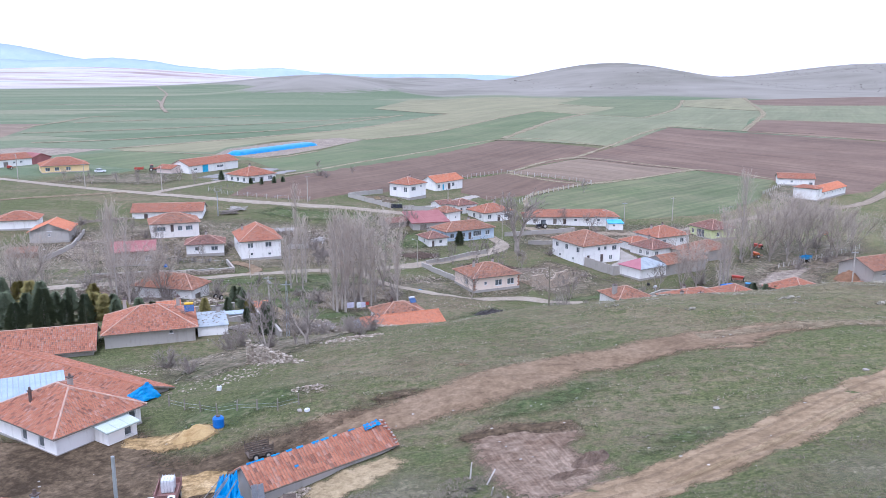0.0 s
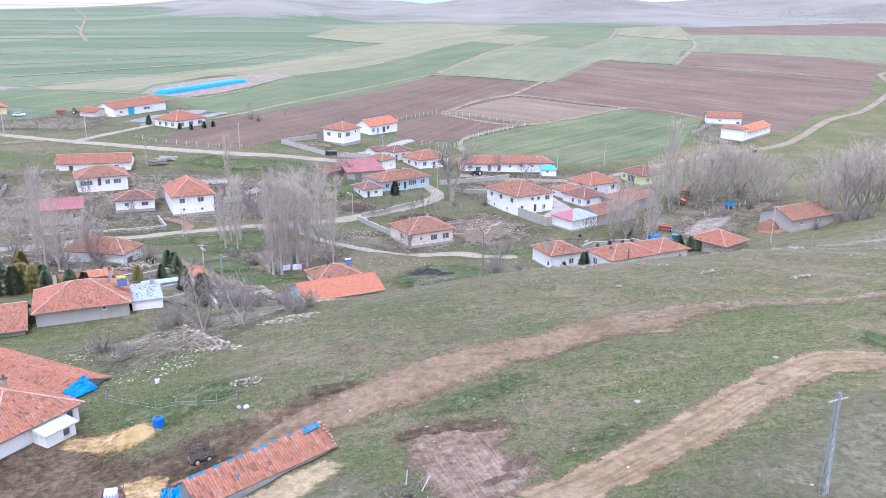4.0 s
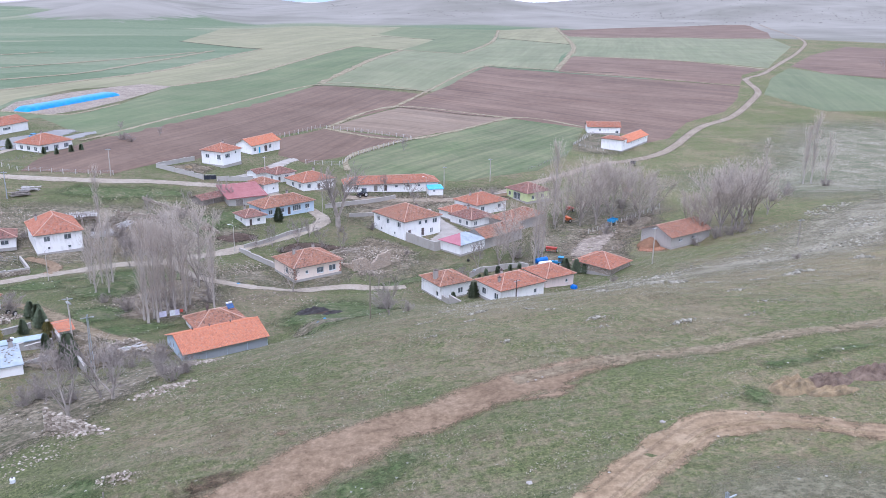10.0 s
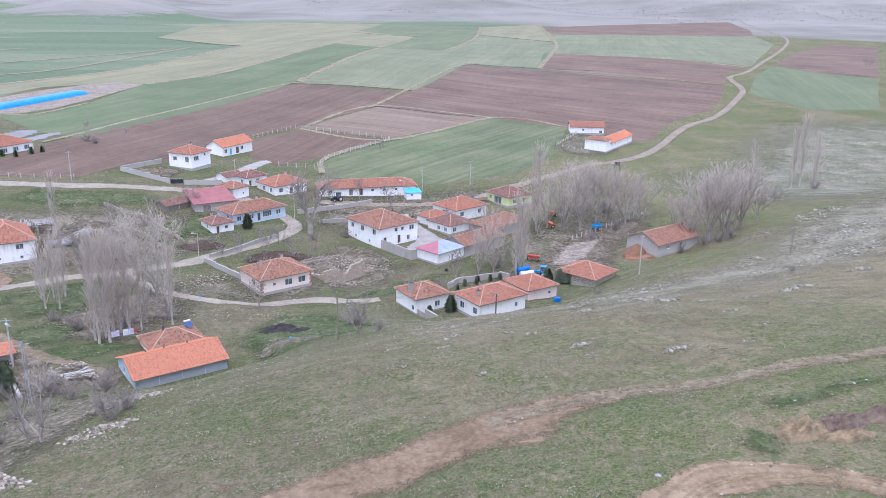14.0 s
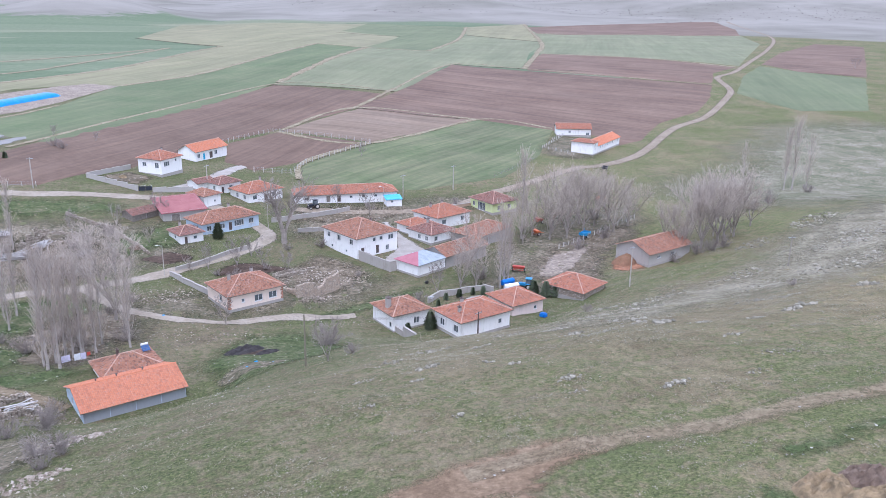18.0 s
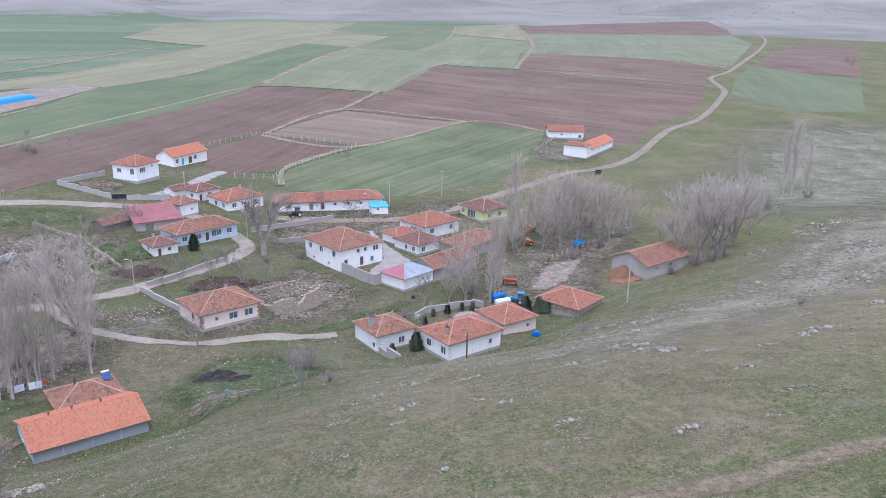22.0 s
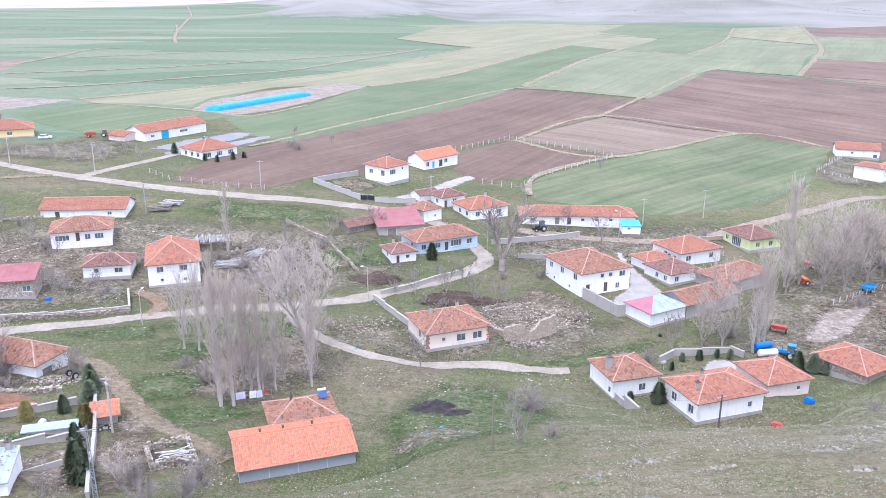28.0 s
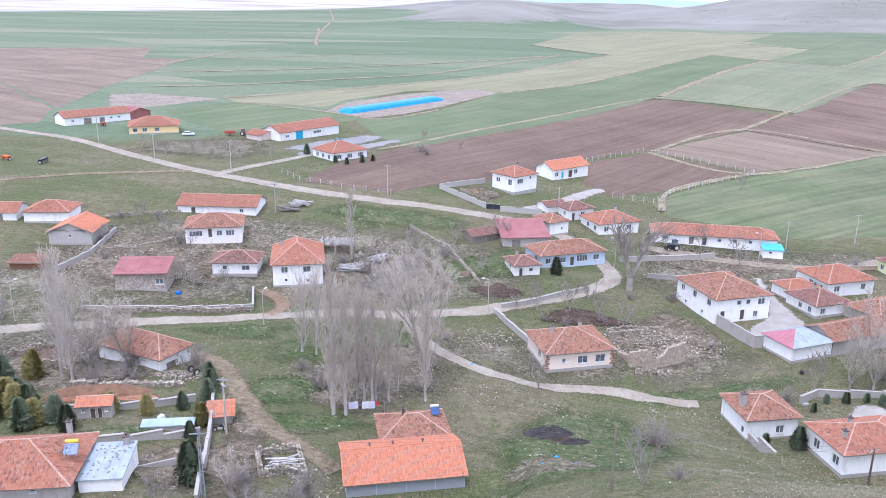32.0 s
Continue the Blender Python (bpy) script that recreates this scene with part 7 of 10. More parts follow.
# lichen-grey outcrops on the ridge
for cx, cy, rx, ry, c, a, b, ang in ((62.5, 114.7, 1.9, .9, 46, .15, .6, 15), (59.8, 117.0, 1.3, .6, 24, .12, .42, 15), (66.6, 112.5, 1.8, .5, 26, .10, .3, 10), (63, 121.8, 1.6, .8, 30, .12, .45, 10), (82.5, 115.6, 2.0, .9, 44, .15, .55, 12), (86.2, 117.6, 2.2, .7, 40, .12, .5, 12),
                                     (38.4, 104.5, .9, .5, 22, .1, .34, 0), (41.5, 96.5, 1.7, .6, 34, .08, .3, 12), (50.8, 91.4, 2.3, .6, 46, .08, .32, 12), (28, 91, .9, .4, 16, .08, .24, 0), (20.7, 97, 1.2, .4, 18, .06, .2, 0), (29.1, 108, 1.8, .7, 34, .1, .34, 20),
                                     (33, 121.8, 3.4, .9, 60, .08, .32, 22), (36, 106.4, .8, .5, 16, .08, .3, 0), (27, 103.7, 1.0, .5, 18, .08, .28, 0), (21.8, 107.6, 1.6, .6, 24, .08, .26, 20), (26, 115.3, 2.4, .8, 40, .08, .34, 25), (38.2, 117.7, 2.0, .8, 34, .1, .34, 20), (50, 115.5, 2.0, .7, 30, .1, .36, 12),
                                     (74.8, 112.5, 1.7, .7, 28, .1, .36, 10), (66, 104.6, 1.8, .5, 24, .07, .24, 10), (40.9, 92.7, 1.2, .4, 18, .06, .22, 10), (61, 92.1, 2.2, .6, 28, .06, .24, 10), (51.7, 124, 3.2, .8, 44, .1, .34, 18), (61, 124.6, 2.4, .8, 40, .1, .36, 16), (52, 112, 4, 1.2, 40, .07, .26, 10), (46, 128, 6, 1.4, 70, .07, .28, 18),
                                     (63, 136, 5, 1.6, 70, .1, .34, 18), (72, 138, 6, 1.6, 80, .1, .4, 16), (80, 150, 9, 2.4, 130, .1, .42, 18), (72.6, 152, 5, 1.4, 70, .1, .36, 20), (106, 128.5, 3.2, 1.0, 50, .2, .7, 10), (97, 142, 12, 4, 130, .08, .36, 18), (120, 150, 16, 5, 220, .1, .5, 18), (140, 172, 18, 5, 240, .12, .6, 24), (66, 96, 3, 1.2, 30, .07, .24, 0),
                                     (88, 128, 8, 2, 90, .08, .34, 16), (104, 158, 10, 3, 120, .1, .4, 24), (126, 186, 9, 3, 110, .12, .45, 30), (152, 200, 14, 4, 160, .14, .6, 30), (58, 130, 6, 1.6, 60, .08, .3, 18)):
    scatter("rock_outcrop", "low grey rock outcrop with lichen", blob(srng, cx, cy, rx, ry, c, a, b, 0.1, ang), M_OUTCROP, srng, True, "rock", 0.12, 1.0)
# single stones that stand out
scatter("boulder", "flat pale stone lying in the grass", [(21.8, 62.3, 0.45, 0)], M_PALE, srng, True, "rock", 0.05, 0.3)
scatter("boulder", "pale stone beside the dirt road", [(36.2, 67.6, 0.28, 0)], M_PALE, srng, True, "rock", 0.3)
scatter("boulder", "small white boulder on the track's edge", [(-12.9, 70.1, 0.32, 0)], M_PALE, srng, True, "rock", 0.5)


def tufts(name, label, count, x0, x1, y0, y1, rng, thin=0.0, size=(0.10, 0.30), mat=None, cells=(0.16, 0.16), turn=0.0):
    """Tufts of short grass: a few pointed blades each, in one mesh."""
    pts = []
    while len(pts) < count:
        x, y = rng.uniform(x0, x1), rng.uniform(y0, y1)
        cu, cv = x * math.cos(turn) + y * math.sin(turn), y * math.cos(turn) - x * math.sin(turn)
        if noise.noise((cu * cells[0], cv * cells[1], 5)) + rng.uniform(-0.6, 0.6) * (0.4 if mat else 1) > thin:
            pts.append((x, y))
    xy = np.array(pts)
    zz = heights(xy[:, 0], xy[:, 1])
    v, f = [], []
    for (x, y), z in zip(pts, zz):
        s = size[0] + (size[1] - size[0]) * rng.random() ** 2
        a = rng.uniform(0, 6.283)
        for k in range(3):
            b = a + k * 2.1 + rng.uniform(-0.4, 0.4)
            cx, sy = math.cos(b), math.sin(b)
            n = len(v)
            v += [(x - sy * s * 0.35, y + cx * s * 0.35, z - 0.02), (x + sy * s * 0.35, y - cx * s * 0.35, z - 0.02), (x + cx * s * 0.9, y + sy * s * 0.9, z + s * rng.uniform(0.35, 0.8))]
            f.append((n, n + 1, n + 2))
    return tagged(link_mesh(name, v, f, mat or M_BLADE), label, "grass", kind="stuff")


tufts("grass", "short tufted winter grass on the hillside", 85000, -35, 110, 44, 135, srng, -0.1, (0.05, 0.17))
tufts("dry_tussocks", "pale dry tussocks in rows along the ridge", 52000, 26, 165, 104, 192, srng, 0.08, (0.07, 0.22), M_DRYBLADE, (0.05, 0.42), radians(24))
tufts("dry_tussocks", "pale dry tussocks on the grass slope", 16000, -20, 90, 60, 118, srng, 0.22, (0.06, 0.2), M_DRYBLADE, (0.10, 0.5), radians(16))
tufts("dry_grass", "rough grass between village houses", 26000, -80, 80, 120, 215, srng, 0.1, (0.08, 0.24))

# ---- walls and fences ----
def yard_wall(label, pts, h, mat, thick=0.3, cap=True, name="yard_wall"):
    root = tagged(new(name), label, "wall")
    for (x0, y0), (x1, y1) in zip(pts, pts[1:]):
        ln = math.hypot(x1 - x0, y1 - y0)
        k = max(1, round(ln / 4))
        for i in range(k):
            ax, ay, bx, by = x0 + (x1 - x0) * i / k, y0 + (y1 - y0) * i / k, x0 + (x1 - x0) * (i + 1) / k, y0 + (y1 - y0) * (i + 1) / k
            z = (ground_z(ax, ay) + ground_z(bx, by)) / 2
            bm = bmesh.new()
            box(bm, -0.002, -thick / 2, -1.2, ln / k - 0.004, thick / 2, h)
            pn = part("panel", bm, mat, root)
            pn.matrix_local = pose(ax, ay, z, 0, 0, math.degrees(math.atan2(y1 - y0, x1 - x0)))
            if cap:
                bm = bmesh.new()
                box(bm, -0.002, -thick / 2 - 0.05, h, ln / k - 0.004, thick / 2 + 0.05, h + 0.08)
                part("coping", bm, M_BLOCK, pn, "cement coping")
    return root


M_DRYSTONE = stone_mat("dry_stone", (0.22, 0.18, 0.135), (0.36, 0.305, 0.24), (0.54, 0.48, 0.40))


def stone_wall(label, pts, h, thick=0.6, name="stone_wall", mat=None, rng=random.Random(9), slump=0.5):
    """A dry wall of rough blocks, sagging and broken at its top."""
    v, f = [], []
    for (x0, y0, h0), (x1, y1, h1) in zip(pts, pts[1:]):
        ln = math.hypot(x1 - x0, y1 - y0)
        dx, dy = (x1 - x0) / ln, (y1 - y0) / ln
        u = 0.0
        while u < ln:
            hh = (h0 + (h1 - h0) * u / ln) * h
            z = ground_z(x0 + dx * u, y0 + dy * u) - 0.2
            top = z + 0.2 + hh * rng.uniform(1 - slump, 1.05)
            while z < top:
                s = rng.uniform(0.13, 0.24)
                for side in (-1, 1):
                    w = rng.uniform(-0.06, 0.06)
                    cx, cy = x0 + dx * (u + w) - dy * side * thick / 4, y0 + dy * (u + w) + dx * side * thick / 4
                    n, a = len(v), math.atan2(dy, dx) + rng.uniform(-0.25, 0.25)
                    ca, sa = math.cos(a), math.sin(a)
                    for bx, by, bz in ICO:
                        k = rng.uniform(0.8, 1.15)
                        px, py = bx * 0.27 * k, by * thick * 0.3 * k
                        v.append((cx + px * ca - py * sa, cy + px * sa + py * ca, z + s / 2 + bz * s * 0.62 * k))
                    f.extend(tuple(n + i for i in t) for t in ICF)
                z += s
            u += 0.42
    ob = link_mesh(name, v, f, mat or M_DRYSTONE)
    return tagged(ob, label, "wall", kind="stuff")


def fence(label, pts, gap=3.0, h=1.3, mat=None, wires=3):
    root = tagged(new("fence"), label, "fence")
    frng = random.Random(len(label))
    line = []
    for (x0, y0), (x1, y1) in zip(pts, pts[1:]):
        k = max(1, round(math.hypot(x1 - x0, y1 - y0) / gap))
        line += [(x0 + (x1 - x0) * i / k, y0 + (y1 - y0) * i / k) for i in range(k)]
    line.append(pts[-1])
    bm = bmesh.new()
    rod(bm, (0, 0, -0.4), (0, 0, h), 0.075 if mat else 0.11, 0.065 if mat else 0.10, 5)
    first = part("post", bm, mat or M_STABLE, root)
    tops = []
    for i, (x, y) in enumerate(line):
        ob = first if i == 0 else first.copy()
        if i:
            scene.collection.objects.link(ob)
        z = ground_z(x, y)
        ob.matrix_local = pose(x, y, z, frng.uniform(-5, 5), frng.uniform(-5, 5), frng.uniform(0, 90))
        tops.append(Vector((x, y, z)))
    bm = bmesh.new()
    for a, b in zip(tops, tops[1:]):
        for w in range(wires):
            up = Vector((0, 0, h * (0.3 + 0.3 * w)))
            rod(bm, a + up, b + up, 0.012, 0.012, 3)
    part("wire", bm, M_ZINC, root)
    return root


WALL_W, WALL_B = M_GREY, M_BLOCK
yard_wall("pale rendered wall round the white house's yard", [(-20.5, 279.5), (-30.7, 266.6), (-16.4, 255.6)], 1.3, WALL_W)
yard_wall("pale rendered wall beside the yard gate", [(-12.6, 255.4), (-2.2, 257.5)], 1.3, WALL_W)
yard_wall("grey yard wall above the village lane", [(-75, 173), (-59.3, 178), (-47.4, 183.5), (-51.4, 192.5)], 1.0, WALL_B)
stone_wall("stone retaining wall along the lane", [(-75, 172.4, 1), (-59.3, 177.4, 1), (-47.0, 182.8, 1)], 0.9, 0.5, slump=0.1)
yard_wall("white-capped garden wall beside the cream house", [(-5.2, 197.0), (2.2, 186.2), (3.4, 184.2)], 1.1, WALL_W)
yard_wall("grey garden wall along the lane", [(-4.2, 199.4), (1.4, 204.2), (7.4, 210.8), (11.5, 214)], 1.0, WALL_B)
yard_wall("tall grey block wall of the courtyard", [(35.6, 204.2), (41.2, 195.6), (42.6, 196.2)], 2.3, M_BLOCK, 0.25)
yard_wall("long grey block wall by the barn yard", [(17.5, 233.6), (29.4, 237.4), (38.8, 242.2)], 1.2, WALL_B)
yard_wall("low grey wall opposite the big house", [(23.5, 225.6), (30.5, 226.4), (32, 219)], 1.0, WALL_B)
yard_wall("short sloping wall before the white house", [(35.6, 163.8), (38.4, 156.2)], 1.1, WALL_B)
yard_wall("grey block wall round the back yard", [(45.5, 177), (48.5, 180), (58.2, 180.8), (59.8, 178.6)], 1.2, WALL_B)
yard_wall("grey cement garden wall beside the lane", [(-24.2, 119.0), (-28, 128), (-31.6, 136.4), (-35.5, 145)], 1.3, WALL_B)
yard_wall("grey garden wall behind the lawn", [(-58, 133.4), (-54.3, 134.5), (-49.3, 136.0), (-45.1, 138.2), (-37.3, 143.4)], 1.0, WALL_B)
yard_wall("low cement edging of the vegetable beds", [(-35.2, 122.8), (-30.6, 126.4)], 0.35, WALL_B, 0.2, False)
yard_wall("low cement wall across the garden", [(-45, 126.6), (-39, 129.6), (-32, 134.6)], 0.9, WALL_B)
yard_wall("grey yard wall of the western houses", [(-92, 186), (-91, 200), (-94, 214)], 1.1, WALL_B)
yard_wall("pale wall beside the lime green house", [(66, 243), (78, 247), (88, 250)], 0.9, M_MUD)
stone_wall("tumbled stone wall standing to a point", [(-22.4, 91.4, 1.0), (-19.6, 89.4, 0.62), (-16.6, 87.2, 0.18)], 2.4, 0.6, slump=0.15)
stone_wall("square of broken stone walls without a roof", [(-24.0, 133.0, .9), (-20.2, 136.4, .8), (-17.4, 131.6, .9), (-21.2, 128.0, .9), (-24.0, 133.0, .9)], 1.3, 0.5, slump=0.4)


def broken_wall(label, pts, thick, mat, rng):
    """A standing remnant of a solid wall with a ragged top. pts: (x, y, height)."""
    v, f = [], []
    for (x0, y0, h0), (x1, y1, h1) in zip(pts, pts[1:]):
        ln = math.hypot(x1 - x0, y1 - y0)
        dx, dy = (x1 - x0) / ln, (y1 - y0) / ln
        n = max(3, int(ln / 0.3))
        base = len(v)
        for i in range(n + 1):
            u = ln * i / n
            top = h0 + (h1 - h0) * i / n + rng.uniform(-0.18, 0.14)
            x, y = x0 + dx * u, y0 + dy * u
            z = ground_z(x, y)
            for side in (-1, 1):
                for k in range(6):
                    o = side * (thick / 2 * (1.25 - 0.4 * k / 5) + rng.uniform(-0.05, 0.05))
                    v.append((x - dy * o, y + dx * o, z - 0.4 + (top + 0.4) * k / 5 + (rng.uniform(-0.06, 0.06) if 0 < k < 5 else 0)))
        for i in range(n):
            a, b = base + i * 12, base + (i + 1) * 12
            for k in range(5):
                f.append((a + k, b + k, b + k + 1, a + k + 1))
                f.append((b + 6 + k, a + 6 + k, a + 7 + k, b + 7 + k))
            f.append((a + 5, b + 5, b + 11, a + 11))
        for e in (base, base + n * 12):
            f.append((e, e + 1, e + 2, e + 3, e + 4, e + 5, e + 11, e + 10, e + 9, e + 8, e + 7, e + 6))
    return tagged(link_mesh("ruined_wall", v, f, mat), label, "wall")


M_OCHRE = masonry("ochre_mud_masonry", (0.36, 0.28, 0.205), (0.43, 0.345, 0.26), (0.50, 0.42, 0.33), 2.6)
wr = random.Random(19)
broken_wall("ruined ochre mud-brick wall", [(19.6, 180.6, 2.4), (22.6, 182.6, 3.0), (24.0, 183.6, 1.7), (25.0, 184.3, 1.9), (25.8, 184.9, 3.3), (28.8, 187.2, 3.6)], 0.6, M_OCHRE, wr)
broken_wall("ruined end wall of the mud-brick house", [(20.6, 181.0, 1.8), (19.2, 183.0, 1.0), (18.0, 185.0, 0.5)], 0.6, M_OCHRE, wr)
stone_wall("ruined house walls among weeds", [(-72, 150, .8), (-68, 157, 1.0), (-62, 159.5, .5), (-60, 152, .9), (-66, 148, .6)], 2.0, 0.6, "ruined_wall", slump=0.5)
stone_wall("low stone bank along the garden", [(-56, 143.6, 1), (-48, 146.6, 1), (-41.5, 148.2, 1)], 0.7, 0.9, slump=0.5)
stone_wall("stone field wall behind the yards", [(16, 196, .7), (20, 198.6, .8), (26, 200, .5)], 0.9, 0.5, slump=0.4)
stone_wall("crumbling stone wall by woodpiles", [(-36, 224, 1), (-26, 222, .7), (-20, 215, .9), (-14, 205, .6)], 1.3, 0.6, slump=0.6)
fence("concrete posts and wire round the plot", [(5.8, 324), (24.3, 348), (58.3, 327.5)], 3.0, 1.6)
fence("concrete posts along the wheat field", [(58.3, 326), (32.2, 296), (26.2, 282), (15, 284)], 3.2, 1.6)
fence("wire fence beside the farm pen", [(127.4, 329), (151, 361), (138, 346)], 2.6)
fence("wire fence below the farm pen", [(127.4, 329), (136, 318)], 2.6)
fence("crooked post fence along the yard", [(85.5, 206.5), (92.7, 211.7), (103.1, 218.2), (116.3, 227.4)], 2.4)
fence("thin post fence along the ploughed field", [(-75.6, 266), (-67.8, 259.6), (-55, 256.5), (-41.5, 256)], 3.4, 1.3)
fence("thin post fence beside the drive", [(-75.6, 266), (-70, 276), (-67, 281)], 3.0, 1.2, M_WOOD)
fence("wooden posts round the low house's garden", [(-66.5, 194), (-58, 190), (-51.8, 192.2)], 2.0, 1.2, M_WOOD)
fence("leaning posts below the farmyard grass", [(-27, 77), (-21, 72.5), (-15, 70.8), (-13.2, 71.5)], 2.4, 1.1, M_WOOD, 2)
fence("sheep-wire fence over the wheat field's edge", [(92, 280), (98, 287), (118, 311)], 3.2, 1.1, M_WOOD)


# ---- poles and wires ----
M_POLE = surface("pale_pole_wood", (0.36, 0.33, 0.29), (0.52, 0.48, 0.43), 0.8)
M_STEEL = surface("galvanised_steel", (0.34, 0.37, 0.40), (0.48, 0.51, 0.54), 0.9, 0.45, metal=0.5)


def utility_pole(x, y, h, ang=0, mat=None, arms=1, label="tall wooden power pole with cross-arm"):
    root = tagged(new("power_pole"), label, "pole", "power poles")
    root.matrix_world = pose(x, y, ground_z(x, y), 0, 0, ang)
    bm = bmesh.new()
    rod(bm, (0, 0, -0.6), (0, 0, h), 0.15, 0.10, 8)
    part("pole", bm, mat or M_POLE, root)
    for k in range(arms):
        bm = bmesh.new()
        box(bm, -0.8, -0.05, h - 0.35 - k * 0.7, 0.8, 0.05, h - 0.25 - k * 0.7)
        part("cross_arm", bm, M_STEEL, root)
        for q in (-0.7, 0, 0.7):
            bm = bmesh.new()
            rod(bm, (q, 0, h - 0.25 - k * 0.7), (q, 0, h - 0.08 - k * 0.7), 0.05, 0.035, 6)
            part("insulator", bm, M_DOOR, root)
    return Vector((x, y, ground_z(x, y) + h - 0.1))


def street_lamp(x, y, h, ang):
    root = tagged(new("street_lamp"), "slender street lamp on a pale pole", "street lamp", "street lamps")
    root.matrix_world = pose(x, y, ground_z(x, y), 0, 0, ang)
    bm = bmesh.new()
    rod(bm, (0, 0, -0.4), (0, 0, h), 0.09, 0.06, 8)
    part("pole", bm, M_POLE, root)
    bm = bmesh.new()
    rod(bm, (0, 0, h - 0.1), (0.9, 0, h + 0.25), 0.04, 0.035, 6)
    part("arm", bm, M_STEEL, root)
    bm = bmesh.new()
    box(bm, 0.8, -0.13, h + 0.2, 1.35, 0.13, h + 0.34)
    part("lamp_head", bm, M_FRAME, root, "white lamp head")
    return Vector((x, y, ground_z(x, y) + h))


def lattice_pole(x, y, h, base=0.45, mat=None, label="steel lattice power pole"):
    root = tagged(new("lattice_pole"), label, "pole", "lattice poles")
    root.matrix_world = pose(x, y, ground_z(x, y), 0, 0, 20)
    top = 0.14
    cs = ((-1, -1), (1, -1), (1, 1), (-1, 1))
    for cx, cy in cs:
        bm = bmesh.new()
        rod(bm, (cx * base / 2, cy * base / 2, -0.3), (cx * top / 2, cy * top / 2, h), 0.035, 0.03, 4)
        part("leg", bm, mat or M_STEEL, root)
    for i in range(12):
        z0, z1 = h * i / 12, h * (i + 1) / 12
        w0, w1 = (base + (top - base) * z0 / h) / 2, (base + (top - base) * z1 / h) / 2
        bm = bmesh.new()
        for (ax, ay), (bx, by) in zip(cs, cs[1:] + cs[:1]):
            rod(bm, (ax * w0, ay * w0, z0), (bx * w1, by * w1, z1), 0.016, 0.016, 3)
            rod(bm, (ax * w1, ay * w1, z1), (bx * w1, by * w1, z1), 0.014, 0.014, 3)
        part("brace", bm, mat or M_STEEL, root)
    bm = bmesh.new()
    box(bm, -0.9, -0.04, h - 0.5, 0.9, 0.04, h - 0.42)
    part("cross_arm", bm, mat or M_STEEL, root)
    return Vector((x, y, ground_z(x, y) + h - 0.4))


def cable(label, a, b, sag=0.6, offs=(-0.6, 0.0, 0.6), r=0.012):
    root = tagged(new("power_cable"), label, "cable")
    d = (b - a).normalized()
    side = Vector((-d.y, d.x, 0)).normalized()
    for o in offs:
        bm = bmesh.new()
        pts = [a.lerp(b, t / 14) + side * o - Vector((0, 0, 4 * sag * (t / 14) * (1 - t / 14))) for t in range(15)]
        rings = [[bm.verts.new(p + side * r * math.cos(k * 2.0944) + Vector((0, 0, r * math.sin(k * 2.0944)))) for k in range(3)] for p in pts]
        for p, q in zip(rings, rings[1:]):
            for k in range(3):
                bm.faces.new((p[k], p[(k + 1) % 3], q[(k + 1) % 3], q[k]))
        part("strand", bm, M_DOOR, root)


A = utility_pole(83.6, 165, 8.4, 10, arms=1)
B = utility_pole(46.8, 146.4, 7.4, 30, M_DOOR, 1, "dark timber pole before the white house")
C = utility_pole(17, 129.1, 7.6, 20, plain("rusty_steel_pole", (0.21, 0.185, 0.135), 0.8), 0, "slim rusty steel pole on the grass slope")
D = lattice_pole(-23.1, 118.6, 8.6)
E = utility_pole(-29.6, 136.6, 7.6, 0, None, 1, "power pole with a satellite dish beside the shed")
utility_pole(-41.9, 254.5, 8.0, 15)
utility_pole(-90.1, 264.5, 8.0, 15)
utility_pole(-117.7, 271.5, 8.0, 15)
utility_pole(-64.4, 234.7, 7.2, 15, M_STEEL)
utility_pole(55.9, 253.4, 7.0, 15)
utility_pole(73.5, 263.3, 7.6, 15)
utility_pole(-151, 294, 9.0, 15)
utility_pole(113.5, 157.5, 6.2, 0, M_WOOD)
utility_pole(1.5, 262.5, 6.5, 40, M_POLE)
F = utility_pole(-17.5, 40.8, 9.0, 0, M_STEEL, 0, "square grey concrete pole in the farmyard")
lattice_pole(28.9, 45.4, 7.3, 0.4, M_STEEL, "pale blue steel lattice mast by the road")
for x, y, h, a in ((-6.3, 196.6, 6.6, 200), (-42.1, 176.2, 6.2, 80), (-82.2, 165.3, 7.0, 60), (16.5, 229, 6.4, 150), (48.5, 243.5, 6.2, 180)):
    street_lamp(x, y, h, a)
cable("three sagging power cables over the slope", A, B, 0.9)
cable("power cables between slope and village", B, C, 0.8)
cable("bundle of power cables across the grass", C, D, 0.9, (-0.9, -0.4, 0.0, 0.4, 0.9))
cable("service cable to the garden shed", D, E, 0.5, (0.0, 0.4))
cable("cables running east over the slope", A, A + Vector((52, 34, 4)), 1.2)
cable("service wire from the farmyard pole", F, Vector((-14.3, 54.2, 16.2)), 0.4, (0.0,))


